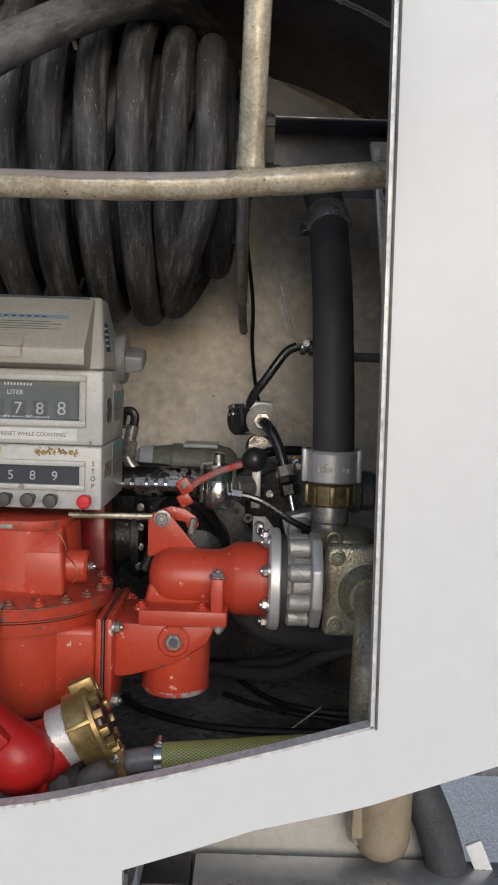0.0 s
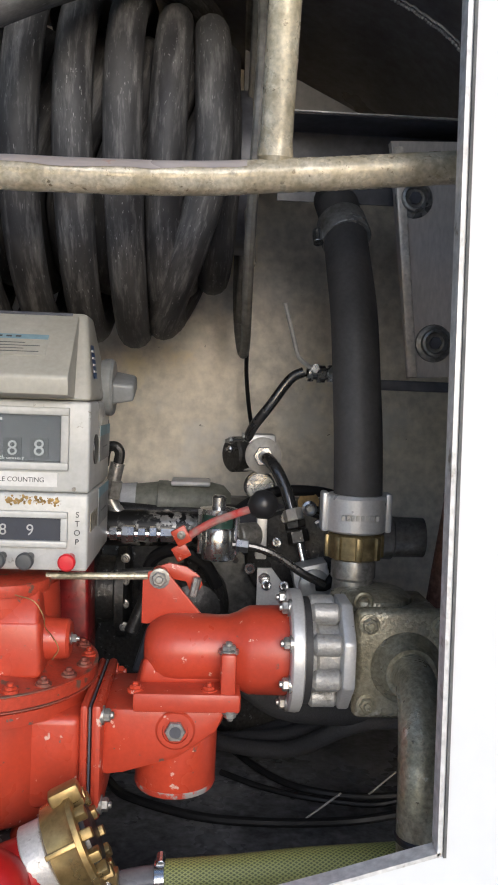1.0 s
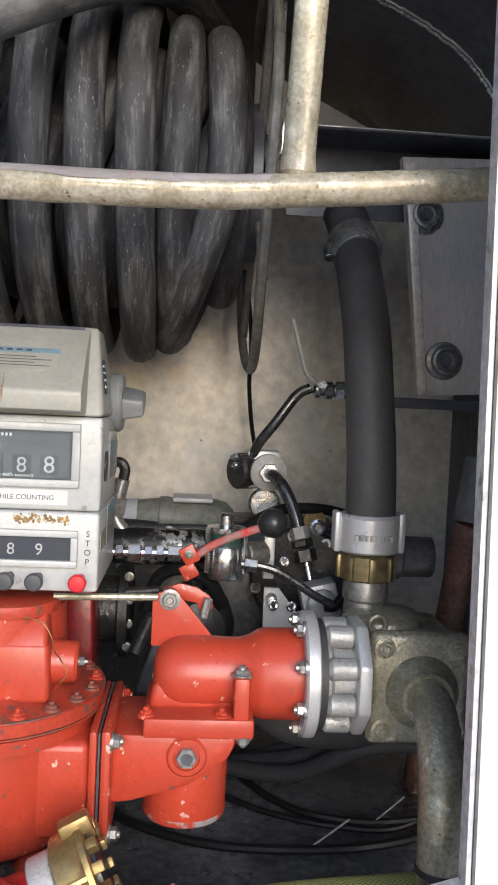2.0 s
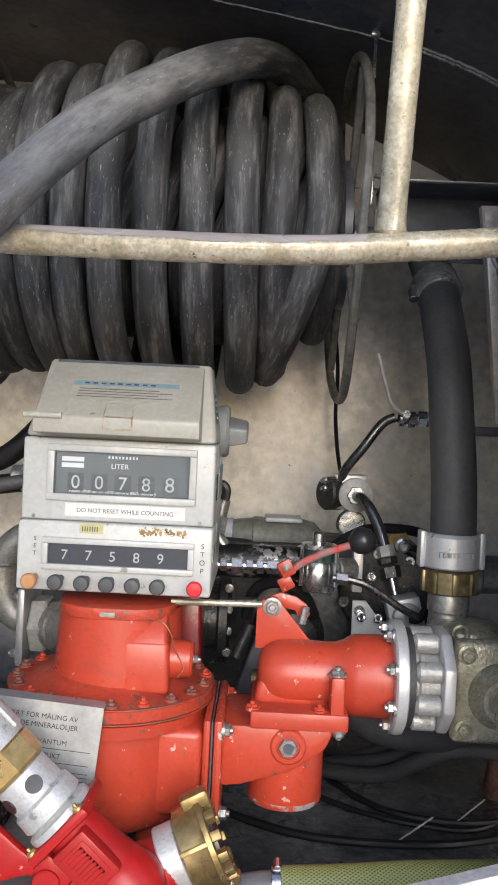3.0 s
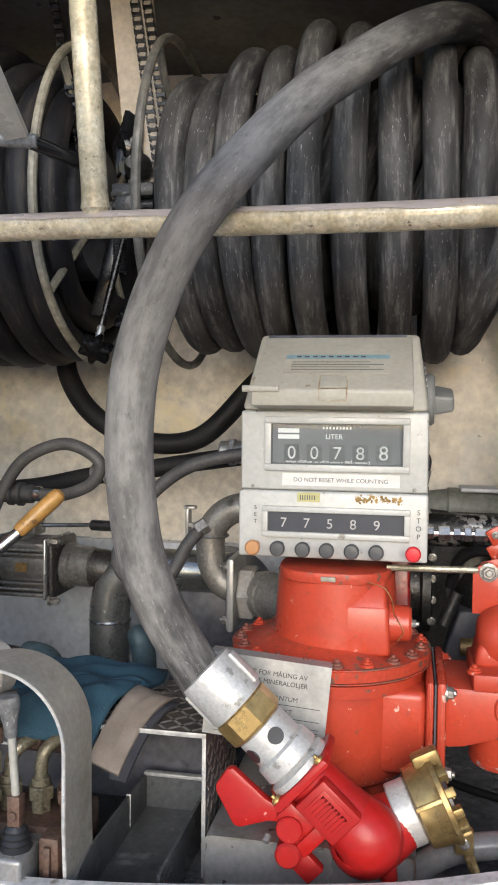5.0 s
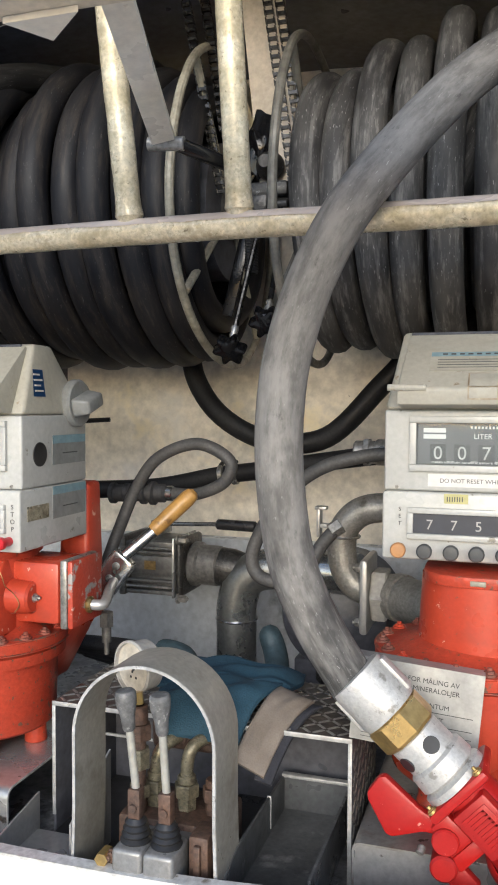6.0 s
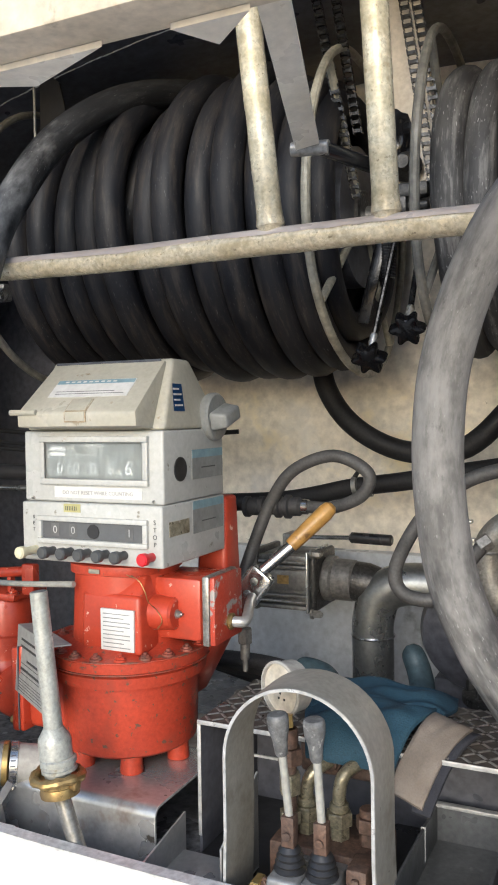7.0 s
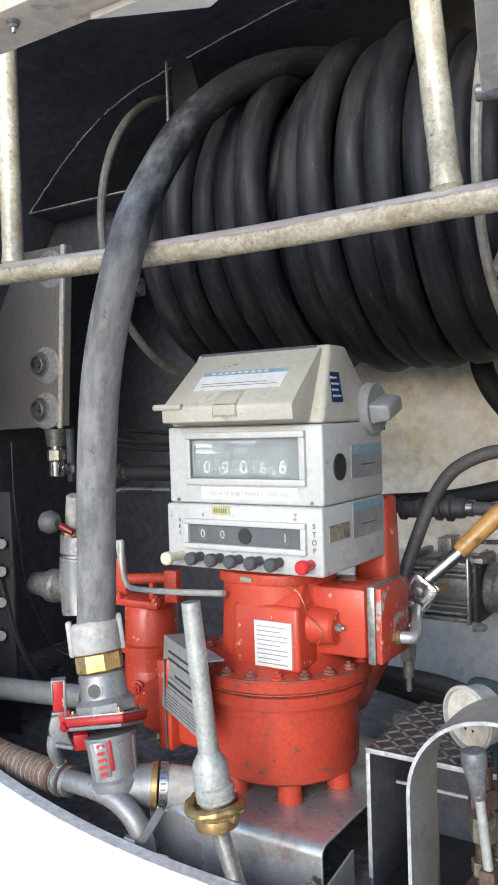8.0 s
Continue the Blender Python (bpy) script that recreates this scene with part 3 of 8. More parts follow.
GLOSS_BLACK = mat("gloss_black_enamel", (0.010, 0.010, 0.011), None, 0.25, grain=0.05, bump=0)
stay = thing("hatch_stay", (-0.80, 1.14, 1.80), "flat cream steel stay bar holding the raised hatch", "stay")
part("arm", moved(box(-0.0165, 0.0165, 0, 0.545, -0.004, 0.012, 0.0015), look((-0.806, 1.15, 1.815), (-0.717, 0.83, 1.853)) @ pose(0, 0, 0, -90, 0, 0) @ pose(0, 0, 0, 0, 8, 0)), BOUNCE_CREAM, stay)
part("pin", rod((-0.828, 1.145, 1.815), (-0.775, 1.15, 1.812), 0.010), STEEL, stay, "steel pivot pin")
part("strut", rod((-0.785, 1.15, 1.812), (-0.722, 1.245, 1.797), 0.0105), GLOSS_BLACK, stay, "black gas strut")
settle(stay, (-0.79, 1.113, 1.816), (-0.775, 1.093, 1.810), 0.985)

# ---- guard rail across the opening ----
ORANGE_RUST = mat("orange_rust", (0.60, 0.22, 0.05), (0.40, 0.20, 0.10), 0.7, scale=60, fine=300, grain=0.2, bump=0.3)
rail = thing("guard_rail", (-0.75, 1.172, 1.69), "weathered zinc tube guard rail with worn paint and rust spots", "guard rail")


def lumpy(pts, r, amp=0.0004):
    return tube(pts, r, 14, radii=[r + amp * random.uniform(-1, 1) for _ in pts])


rail_line = catmull([(-1.95, 1.189, 1.7255), (-1.64, 1.189, 1.7155), (-1.2, 1.189, 1.7035), (-0.87, 1.188, 1.7035), (-0.7, 1.188, 1.7035), (-0.45, 1.172, 1.698), (-0.22, 1.170, 1.698), (-0.09, 1.184, 1.7050), (0.0, 1.184, 1.7130), (0.06, 1.184, 1.7180), (0.13, 1.184, 1.7250), (0.30, 1.184, 1.7425)], 10)
part("rail", lumpy(rail_line, 0.0192), GALV, rail)
# the hoses have rubbed the rail's top bare
bare = bmesh.new()
rows_ = []
for i, p in enumerate([p for p in rail_line if p.x < -0.04]):
    w = 0.95 + 0.30 * noise.noise(Vector((i * 0.21, 3.0, 0))) + 0.12 * noise.noise(Vector((i * 1.3, 7.0, 0)))
    rows_.append([bare.verts.new(p + Vector((0, -0.0198 * math.sin(a), 0.0198 * math.cos(a)))) for a in np.linspace(-0.5, w + 0.25, 7)])
for a, b in zip(rows_, rows_[1:]):
    for j in range(6):
        bare.faces.new((a[j], a[j + 1], b[j + 1], b[j]))
part("worn_top", bare, BARE_TOP, rail, "rubbed smooth grey top of the rail")
for x0, x1 in ((-0.636, -0.604), (-0.495, -0.440)):
    rust = bmesh.new()
    line = [p for p in rail_line if x0 - 0.03 < p.x < x1 + 0.03]
    rr = []
    for i in range(13):
        x = x0 + (x1 - x0) * i / 12
        z = float(np.interp(x, [p.x for p in line], [p.z for p in line]))
        e = 0.34 * math.sin(math.pi * i / 12) ** 0.6 + 0.08 * noise.noise(Vector((x * 90, 1, 0)))
        rr.append([rust.verts.new((x, 1.187 - 0.0204 * math.sin(0.72 + e * q), z + 0.0204 * math.cos(0.72 + e * q))) for q in (-1, -0.5, 0, 0.5, 1)])
    for a, b in zip(rr, rr[1:]):
        for j in range(4):
            rust.faces.new((a[j], a[j + 1], b[j + 1], b[j]))
    part("rust_patch", rust, ORANGE_RUST, rail, "orange rust patch")
for x0, x1, y1, z0 in ((-0.008, -0.002, 1.12, 1.712), (-0.70, -0.702, 1.12, 1.705), (-0.872, -0.888, 1.13, 1.705), (-1.683, -1.671, 1.17, 1.714)):
    foot, top = Vector((x0, 1.192, z0 + 0.0035)), Vector((x1, y1 + 0.014, 2.05))
    n_up = 31 if x0 < -1 else 21
    rise = [0.010, 0.016, 0.0195, 0.024, 0.030, 0.038] + [0.05 + 0.015 * i for i in range(n_up)]
    pts = [foot.lerp(top, h / (2.05 - z0)) for h in rise]
    part("post", tube(pts, 0.019, 16, radii=[0.0182, 0.0190, 0.0214, 0.0207, 0.0198, 0.0192] + [0.0189 + 0.0004 * random.uniform(-1, 1) for _ in range(n_up)]), GALV, rail)

# ---- hose reels ----
RING_DARK = mat("dark_greyed_ring_paint", (0.20, 0.19, 0.165), (0.11, 0.105, 0.09), 0.45, scale=20, grain=0.15)
YC, ZC = 1.715, 1.85


def reel(name, xa, xb, label, spoke=True):
    r = thing(name, (0.5 * (xa + xb), YC, ZC), label, "hose reel", "hose reels")
    part("drum", lathe((xa, YC, ZC), (1, 0, 0), [(0, 0.14), (xb - xa, 0.14)], 40), DARK, r)
    for x in (xa, xb):
        metal = RING if xa < -0.9 and x == xb else RING_DARK
        ring = [Vector((x + 0.004 * math.sin(3 * a), YC - 0.318 * math.cos(a), ZC + 0.318 * math.sin(a))) for a in np.linspace(0, 2 * math.pi, 72, endpoint=False)]
        part("rim", tube(ring, 0.0085, 10, closed=True), metal, r, "dull grey tubular rim")
        for i in range(4 if x > -1.5 else 0):
            a = i * math.pi / 2 + 0.9
            part("spoke", rod((x, YC - 0.05 * math.cos(a), ZC + 0.05 * math.sin(a)), (x, YC - 0.312 * math.cos(a), ZC + 0.312 * math.sin(a)), 0.008, 8), metal, r)
        part("hub", lathe((x - 0.012, YC, ZC), (1, 0, 0), [(0, 0.05), (0.004, 0.055), (0.02, 0.055), (0.024, 0.05)], 28), IRON, r)
    part("axle", rod((xa - 0.07, YC, ZC), (xb + 0.07, YC, ZC), 0.022), STEEL, r)
    return r


def coil(xs, rs, r, seed, slant_last=0.0, steps=44, sag=(), cross=0.80):
    """Wraps of hose round the drum; each crosses to the next at the back."""
    rng = random.Random(seed)
    pts = []
    for i, (x, rad) in enumerate(zip(xs, rs)):
        nx, nr = (xs[i + 1], rs[i + 1]) if i + 1 < len(xs) else (x, rad)
        ph, am = rng.uniform(0, 6.28), rng.uniform(0.002, 0.006)
        s0 = sag[i] if sag else 0.0
        s1 = sag[i + 1] if sag and i + 1 < len(sag) else s0
        for s in range(steps):
            f = s / steps
            a = math.pi + 2 * math.pi * f
            k = min(1, max(0, (f - cross) / 0.2))
            k = k * k * (3 - 2 * k)
            env = min(1, f / 0.2) * min(1, (1 - f) / 0.2)
            sl = slant_last if i == len(xs) - 1 else 0.0
            xx = x + (nx - x) * k + am * math.sin(2 * a + ph) * env - sl * max(0, -math.sin(a)) ** 1.5
            rr = rad + (nr - rad) * k + 0.004 * math.sin(a + ph) * env
            pts.append(Vector((xx, YC + rr * math.cos(a + math.pi), ZC - s0 - (s1 - s0) * k + rr * math.sin(a))))
    return tube(pts, r, 14)


RA, RB = -0.712, -0.018
reel("hose_reel", RA, RB, "grey steel hose reel with a scuffed black hose wound on it")
LA, LB = -1.655, -0.898
reel("hose_reel", LA, LB, "grey steel hose reel with a smooth black hose wound on it")

hose_a = thing("fuel_hose", (-0.37, 1.3, 1.1), "scuffed chalky grey-black rubber fuel hose wound on its reel", "hose", "fuel hoses")
part("inner_layer", coil([-0.68 + 0.061 * i for i in range(11)], [0.184 + 0.010 * (i % 2) for i in range(11)], 0.029, 4, cross=0.40), HOSE_DUSTY, hose_a)
part("coil", coil([-0.672, -0.618, -0.556, -0.497, -0.430, -0.358, -0.286, -0.212, -0.150, -0.085],
                  [0.243, 0.241, 0.272, 0.268, 0.298, 0.290, 0.273, 0.275, 0.248, 0.246], 0.0292, 5, slant_last=0.07, sag=[0.021, 0.022, 0.008, 0.011, 0, 0, 0.004, 0.008, 0.015, 0.023]), HOSE_DUSTY, hose_a)
run_a = catmull([(-0.10, 1.74, 2.125), (-0.148, 1.62, 2.125), (-0.198, 1.50, 2.09), (-0.258, 1.385, 2.028), (-0.335, 1.275, 1.942), (-0.415, 1.19, 1.852), (-0.515, 1.118, 1.717), (-0.567, 1.098, 1.62),
                 (-0.597, 1.085, 1.523), (-0.606, 1.073, 1.44), (-0.604, 1.069, 1.35), (-0.589, 1.071, 1.25), (-0.558, 1.081, 1.17), (-0.511, 1.097, 1.088)], 8)
part("run", tube(run_a, 0.0312, 18), HOSE_BLEACHED, hose_a, "bleached grey free end of the hose")

hose_b = thing("fuel_hose", (-1.3, 1.3, 1.1), "smooth black rubber fuel hose wound on its reel", "hose", "fuel hoses")
part("inner_layer", coil([-1.62 + 0.064 * i for i in range(12)], [0.196 + 0.012 * (i % 3) for i in range(12)], 0.030, 8, cross=0.38), HOSE_NEW, hose_b)
part("coil", coil([-1.575, -1.505, -1.44, -1.372, -1.318, -1.245, -1.185, -1.118, -1.06, -1.0, -0.945],
                  [0.258, 0.264, 0.254, 0.276, 0.288, 0.262, 0.294, 0.284, 0.294, 0.276, 0.262], 0.0305, 9, sag=[0.016, 0.010, 0.02, 0.006, 0, 0.014, 0, 0.006, 0, 0.010, 0.014]), HOSE_NEW, hose_b)
run_b = catmull([(-1.18, 1.80, 2.13), (-1.25, 1.66, 2.14), (-1.33, 1.50, 2.09), (-1.375, 1.34, 1.97), (-1.385, 1.21, 1.81), (-1.355, 1.118, 1.69), (-1.374, 1.087, 1.54),
                 (-1.391, 1.085, 1.42), (-1.404, 1.09, 1.31), (-1.418, 1.10, 1.20), (-1.424, 1.10, 1.12)], 8)
part("run", tube(run_b, 0.0298, 18), HOSE_GREYED, hose_b, "bleached grey free end of the hose")

# feed hoses behind, hanging under the reels
BLACK_HOSE = mat("dull_black_hose_rubber", (0.013, 0.013, 0.014), (0.022, 0.022, 0.023), 0.55, scale=14, fine=200, grain=0.15, spec=0.2)
feed = thing("feed_hose", (-0.85, 1.85, 1.34), "thick black rubber feed hose sagging below the reels", "hose", "feed hoses")
part("hose", tube(catmull([(-1.06, 1.9, 1.62), (-1.04, 1.88, 1.515), (-0.968, 1.86, 1.424), (-0.85, 1.85, 1.368), (-0.715, 1.85, 1.378), (-0.60, 1.86, 1.49), (-0.54, 1.87, 1.56), (-0.5, 1.9, 1.65)], 8), 0.0235, 14), BLACK_HOSE, feed)
for at, way in (((-1.0605, 1.9, 1.615), (0.02, -0.1, -1)), ((-0.502, 1.899, 1.645), (-0.4, -0.2, -0.8))):
    part("ferrule", lathe(at, way, [(0, 0.024), (0.002, 0.0275), (0.035, 0.0275), (0.037, 0.024)], 20), IRON, feed, "black steel ferrule")
feed = thing("feed_hose", (-0.85, 1.85, 1.28), "thick black rubber hose along the cream bulkhead", "hose", "feed hoses")
part("hose", tube(catmull([(-1.30, 1.80, 1.245), (-1.12, 1.84, 1.255), (-0.97, 1.85, 1.285), (-0.85, 1.85, 1.302), (-0.71, 1.85, 1.325), (-0.575, 1.80, 1.345), (-0.45, 1.7, 1.35)], 8), 0.021, 14), BLACK_HOSE, feed)
for x in (-0.965, -0.935):
    part("hose_clamp", lathe((x, 1.845, 1.288), (1, 0, 0.15), [(0, 0.0215), (0.001, 0.0232), (0.011, 0.0232), (0.012, 0.0215)], 24), STEEL, feed, "steel worm clamp")
    part("clamp_screw", rod((x + 0.005, 1.836, 1.310), (x + 0.009, 1.850, 1.320), 0.005, 10), IRON, feed)

# ---- registers ----


def register(at, second):
    LID = LID_CREAM if second else LID_GREY
    cx, yf, z0 = at
    x0, x1 = cx - 0.1450, cx + 0.1355
    lab = ("pale grey enamelled counter head with stained lid, cloudy counter window" if second else "pale grey enamelled counter head with chipped paint and rust scab")
    r = thing("meter_register", (cx, yf + 0.1, z0), lab, "meter register", "meter registers")
    d = 0.216
    part("preset_housing", box(x0, x1, yf, yf + d, z0, z0 + 0.1, 0.004, 3), REG, r)
    part("counter_housing", box(x0 + 0.001, x1 - 0.001, yf + 0.008, yf + d, z0 + 0.1008, z0 + 0.2196, 0.004, 3), REG, r)
    part("cap", hull8((x0 + 0.001, x1 - 0.001, yf + 0.012, yf + d, z0 + 0.2205), (x0 + 0.020, x1 - 0.017, yf + 0.070, yf + 0.125, z0 + 0.338), 0.007), LID, r)
    # sloped lid on the cap
    a, b = Vector((0, yf - 0.034, z0 + 0.2520)), Vector((0, yf + 0.062, z0 + 0.3340))
    up = (b - a).normalized()
    nrm = Vector((0, -up.z, up.y))

    def on(x, s, out):
        return Vector((cx + x, 0, 0)) + a + up * s + nrm * out
    ln = (b - a).length

    def slab(xa, xb, s0, s1, o0, o1, bev=0.0015, xa2=None, xb2=None):
        bm = bmesh.new()
        vs = [bm.verts.new(on(x, s, o)) for o in (o0, o1) for x, s in ((xa, s0), (xb, s0), (xb2 if xb2 is not None else xb, s1), (xa2 if xa2 is not None else xa, s1))]
        for f in ((0, 1, 2, 3), (7, 6, 5, 4), (0, 4, 5, 1), (1, 5, 6, 2), (2, 6, 7, 3), (3, 7, 4, 0)):
            bm.faces.new([vs[i] for i in f])
        bmesh.ops.recalc_face_normals(bm, faces=bm.faces[:])
        if bev:
            bmesh.ops.bevel(bm, geom=bm.edges[:], offset=bev, segments=2, affect="EDGES", profile=0.5)
        return bm
    wedge = prism([(yf + 0.062, z0 + 0.334), (yf - 0.034, z0 + 0.2520), (yf - 0.0355, z0 + 0.2480), (yf - 0.0335, z0 + 0.2275), (yf + 0.020, z0 + 0.2225), (yf + 0.085, z0 + 0.328)], "x", cx - 0.121, cx + 0.112, 0.002)
    for v in wedge.verts:
        k = (v.co.z - z0 - 0.24) / 0.095
        v.co.x += (0.007 if v.co.x < cx else -0.004) * max(0.0, k)
    part("lid", wedge, LID, r)
    part("hinge_bar", rod((cx - 0.134, yf - 0.036, z0 + 0.2515), (cx - 0.080, yf - 0.036, z0 + 0.2515), 0.0050, 10), LID, r)
    yl = yf - 0.0345
    part("latch_gap", join(slab(-0.0235, 0.0185, 0.0, 0.030, -0.002, 0.0012, 0), box(cx - 0.0235, cx + 0.0185, yl - 0.0022, yl + 0.002, z0 + 0.2345, z0 + 0.2515, 0)), LATCH, r, "rusty outline of the latch")
    part("latch", join(slab(-0.0215, 0.0165, 0.0005, 0.028, -0.002, 0.0024, 0.0006), box(cx - 0.0215, cx + 0.0165, yl - 0.0034, yl + 0.002, z0 + 0.2365, z0 + 0.2515, 0.0006)), LID, r, "scratched latch tab")
    part("hinge", rod(on(-0.112, ln + 0.001, 0.0), on(0.1, ln + 0.001, 0.0), 0.0026, 8), DARK, r)
    plate = part("plate", slab(-0.079, 0.077, 0.036, 0.080, -0.001, 0.0012, 0), PAPER if second else LID, r, "small printed instruction plate")
    part("band", slab(-0.078, 0.076, 0.0695, 0.0790, 0.0008, 0.0016, 0), TEAL, plate)
    for k in range(2 if second else 4):
        part("text_bar", slab(-0.068, 0.068 - 0.02 * (k % 2), 0.043 + 0.0060 * k, 0.0441 + 0.0060 * k, 0.0008, 0.0015, 0), BUTTON_GREY, plate)
    for k in range(9):
        part("text_bar", slab(-0.062 + 0.012 * k, -0.055 + 0.012 * k, 0.0725, 0.0757, 0.0012, 0.0020, 0), PAPER if second else BUTTON_GREY, plate)
    # upper window
    yw = yf + 0.008

    def bezel(xa, xb, za, zb, w, name):
        bm = join(box(xa, xb, yw - 0.007, yw + 0.004, zb - w, zb, 0.0015), box(xa, xb, yw - 0.007, yw + 0.004, za, za + w, 0.0015),
                  box(xa, xa + w, yw - 0.0065, yw + 0.004, za + w, zb - w, 0.001), box(xb - w, xb, yw - 0.0065, yw + 0.004, za + w, zb - w, 0.001))
        return part(name, bm, REG, r)
    wz0, wz1 = z0 + 0.130, z0 + 0.211
    bezel(cx - 0.107, cx + 0.108, wz0, wz1, 0.010, "window_bezel")
    face = part("counter_face", box(cx - 0.098, cx + 0.099, yw - 0.0012, yw + 0.0005, wz0 + 0.0095, wz1 - 0.0095, 0), PANE_HAZE if second else COUNTER, r, "dark grey counter face")
    part("gasket", join(box(cx - 0.0985, cx + 0.0995, yw - 0.0052, yw - 0.0012, wz0 + 0.0085, wz0 + 0.0115, 0), box(cx - 0.0985, cx + 0.0995, yw - 0.0052, yw - 0.0012, wz1 - 0.0115, wz1 - 0.0085, 0),
                        box(cx - 0.0985, cx - 0.0955, yw - 0.0052, yw - 0.0012, wz0 + 0.0115, wz1 - 0.0115, 0), box(cx + 0.0965, cx + 0.0995, yw - 0.0052, yw - 0.0012, wz0 + 0.0115, wz1 - 0.0115, 0)), GUM, r, "dark window gasket")
    yt = yw - 0.0016
    pane = part("pane", box(cx - 0.097, cx + 0.098, yw - 0.0055, yw - 0.0035, wz0 + 0.01, wz1 - 0.01, 0), HAZE_GLASS if second else GLASS, r, "clear window pane")
    pane.visible_shadow = False
    for i, ch in enumerate("00788" if not second else "00066"):
        gx = cx - 0.066 + 0.034 * i
        part("digit_wheel", box(gx - 0.0115, gx + 0.0115, yw - 0.0022, yw - 0.001, wz0 + 0.0150, wz0 + 0.0405, 0), PANE_HAZE if second else BUTTON_GREY, face)
        lettering(ch, 0.027 if i < 4 else 0.03, (gx, yt - 0.0012, wz0 + 0.0185), FADED_INK if second else DIM_INK, face, name="digit")
    lettering("LITER", 0.0105, (cx - 0.003, yt - 0.0002, wz0 + 0.0485), WHITE_INK, face)
    part("maker_mark", join(box(cx - 0.087, cx - 0.055, yt - 0.0004, yt, wz0 + 0.0570, wz0 + 0.0635, 0), box(cx - 0.087, cx - 0.055, yt - 0.0004, yt, wz0 + 0.0480, wz0 + 0.0545, 0)), WHITE_INK, face)
    lettering("Reset counter to zero before each delivery", 0.0072, (cx - 0.012, yt - 0.0002, wz0 + 0.0128), PAPER if not second else PANE_HAZE, face)
    for k in range(9):
        part("text_bar", box(cx - 0.02 + 0.005 * k, cx - 0.0175 + 0.005 * k, yt - 0.0004, yt, wz0 + 0.0628, wz0 + 0.0665, 0), WHITE_INK, face)
    strip = part("label_strip", box(cx - 0.080, cx + 0.094, yw - 0.0012, yw + 0.0003, z0 + 0.108, z0 + 0.1265, 0), PAPER, r, "white embossed warning strip")
    lettering("DO NOT RESET WHILE COUNTING", 0.0088, (cx + 0.007, yw - 0.0015, z0 + 0.1140), BUTTON_GREY if not second else PALE_INK, strip)
    # lower window
    yw = yf
    zl = z0 - 0.006
    bezel(cx - 0.108, cx + 0.110, zl + 0.037, zl + 0.0835, 0.0085, "preset_bezel")
    face2 = part("preset_face", box(cx - 0.101, cx + 0.103, yw - 0.0012, yw + 0.0005, zl + 0.044, zl + 0.0765, 0), COUNTER_BLUE if not second else COUNTER, r, "dark preset counter face")
    if not second:
        for i, ch in enumerate("77589"):
            lettering(ch, 0.0205, (cx - 0.076 + 0.0345 * i, yw - 0.0016, zl + 0.0520), DIM_INK, face2, name="digit")
    else:
        for i in (0, 1, 4):
            part("digit_wheel", box(cx - 0.082 + 0.037 * i, cx - 0.066 + 0.037 * i, yw - 0.0016, yw - 0.001, zl + 0.05, zl + 0.071, 0), LEVER_GREY, face2)
        part("hole", lathe((cx + 0.004, yw - 0.0022, zl + 0.060), (0, -1, 0), [(0, 0.0125), (0.0008, 0.012)], 9), BLACK, face2, "ragged dark hole in the counter face")
        for i in (0, 1, 4):
            lettering("0" if i < 4 else "1", 0.018, (cx - 0.074 + 0.037 * i, yw - 0.0018, zl + 0.0545), DIM_INK, face2, name="digit")
    for i in range(4):
        lettering("STOP"[i], 0.0105, (cx + 0.122, yf - 0.0012, z0 + 0.0705 - 0.0118 * i), GUM if second else DARK_INK, r)
        if i < 3:
            lettering("SET"[i], 0.0085, (cx - 0.119, yf - 0.0012, z0 + 0.0715 - 0.0105 * i), DARK_INK, r)
    st = part("sticker", box(cx - 0.056, cx - 0.022, yf - 0.0008, yf + 0.0003, z0 + 0.0835 + 0.001, z0 + 0.0985, 0), YELLOW, r, "small yellow inspection sticker")
    for k in range(7):
        part("text_bar", box(cx - 0.052 + 0.0035 * k, cx - 0.0505 + 0.0035 * k, yf - 0.0011, yf - 0.0007, z0 + 0.0875, z0 + 0.0945, 0), BUTTON_GREY, st)
    if not second:
        scab = None
        for k in range(90):
            q = random.random()
            sx, sz = cx + 0.030 + 0.068 * q, z0 + 0.0865 + 0.002 * q + random.gauss(0.0035, 0.0028)
            w = random.uniform(0.0007, 0.0026)
            bm = lathe((sx, yf - 0.0002 - 0.000012 * k, min(sz, z0 + 0.0985)), (0, -1, 0), [(0, w), (0.0005, w * 0.5)], 6, random.random())
            scab = bm if scab is None else join(scab, bm)
        part("rust_scab", scab, RUST_SCAB, r, "flaky yellow-brown rust scab")
    # push buttons
    xs = [-0.117, -0.080, -0.043, -0.008, 0.028, 0.063, 0.115]
    for i, x in enumerate(xs):
        m = (BUTTON_CREAM if second else BUTTON_ORANGE) if i == 0 else BUTTON_RED if i == 6 else BUTTON_GREY
        h = (0.032 if second else 0.038) + (0.012 if second and i == 0 else 0)
        part("button", lathe((cx + x, yf + 0.002, z0 + 0.0185), (0, -1, 0), [(0, 0.0052), (h - 0.009, 0.0052), (h - 0.007, 0.0108), (h, 0.0112), (h + 0.0025, 0.0092), (h + 0.0032, 0.003)] if not second else [(0, 0.0075), (h - 0.011, 0.0070), (h - 0.009, 0.0103), (h, 0.0103), (h + 0.003, 0.0078), (h + 0.0035, 0.003)], 18), m, r)
    # reset knob on the side
    ky, kz = yf + 0.178, z0 + 0.240
    kn = part("knob", lathe((x1 - 0.014, ky, kz), (1, 0, 0), [(0, 0.038), (0.010, 0.0425), (0.020, 0.0425), (0.024, 0.039)], 36), KNOB_GREY, r, "grey plastic reset knob")
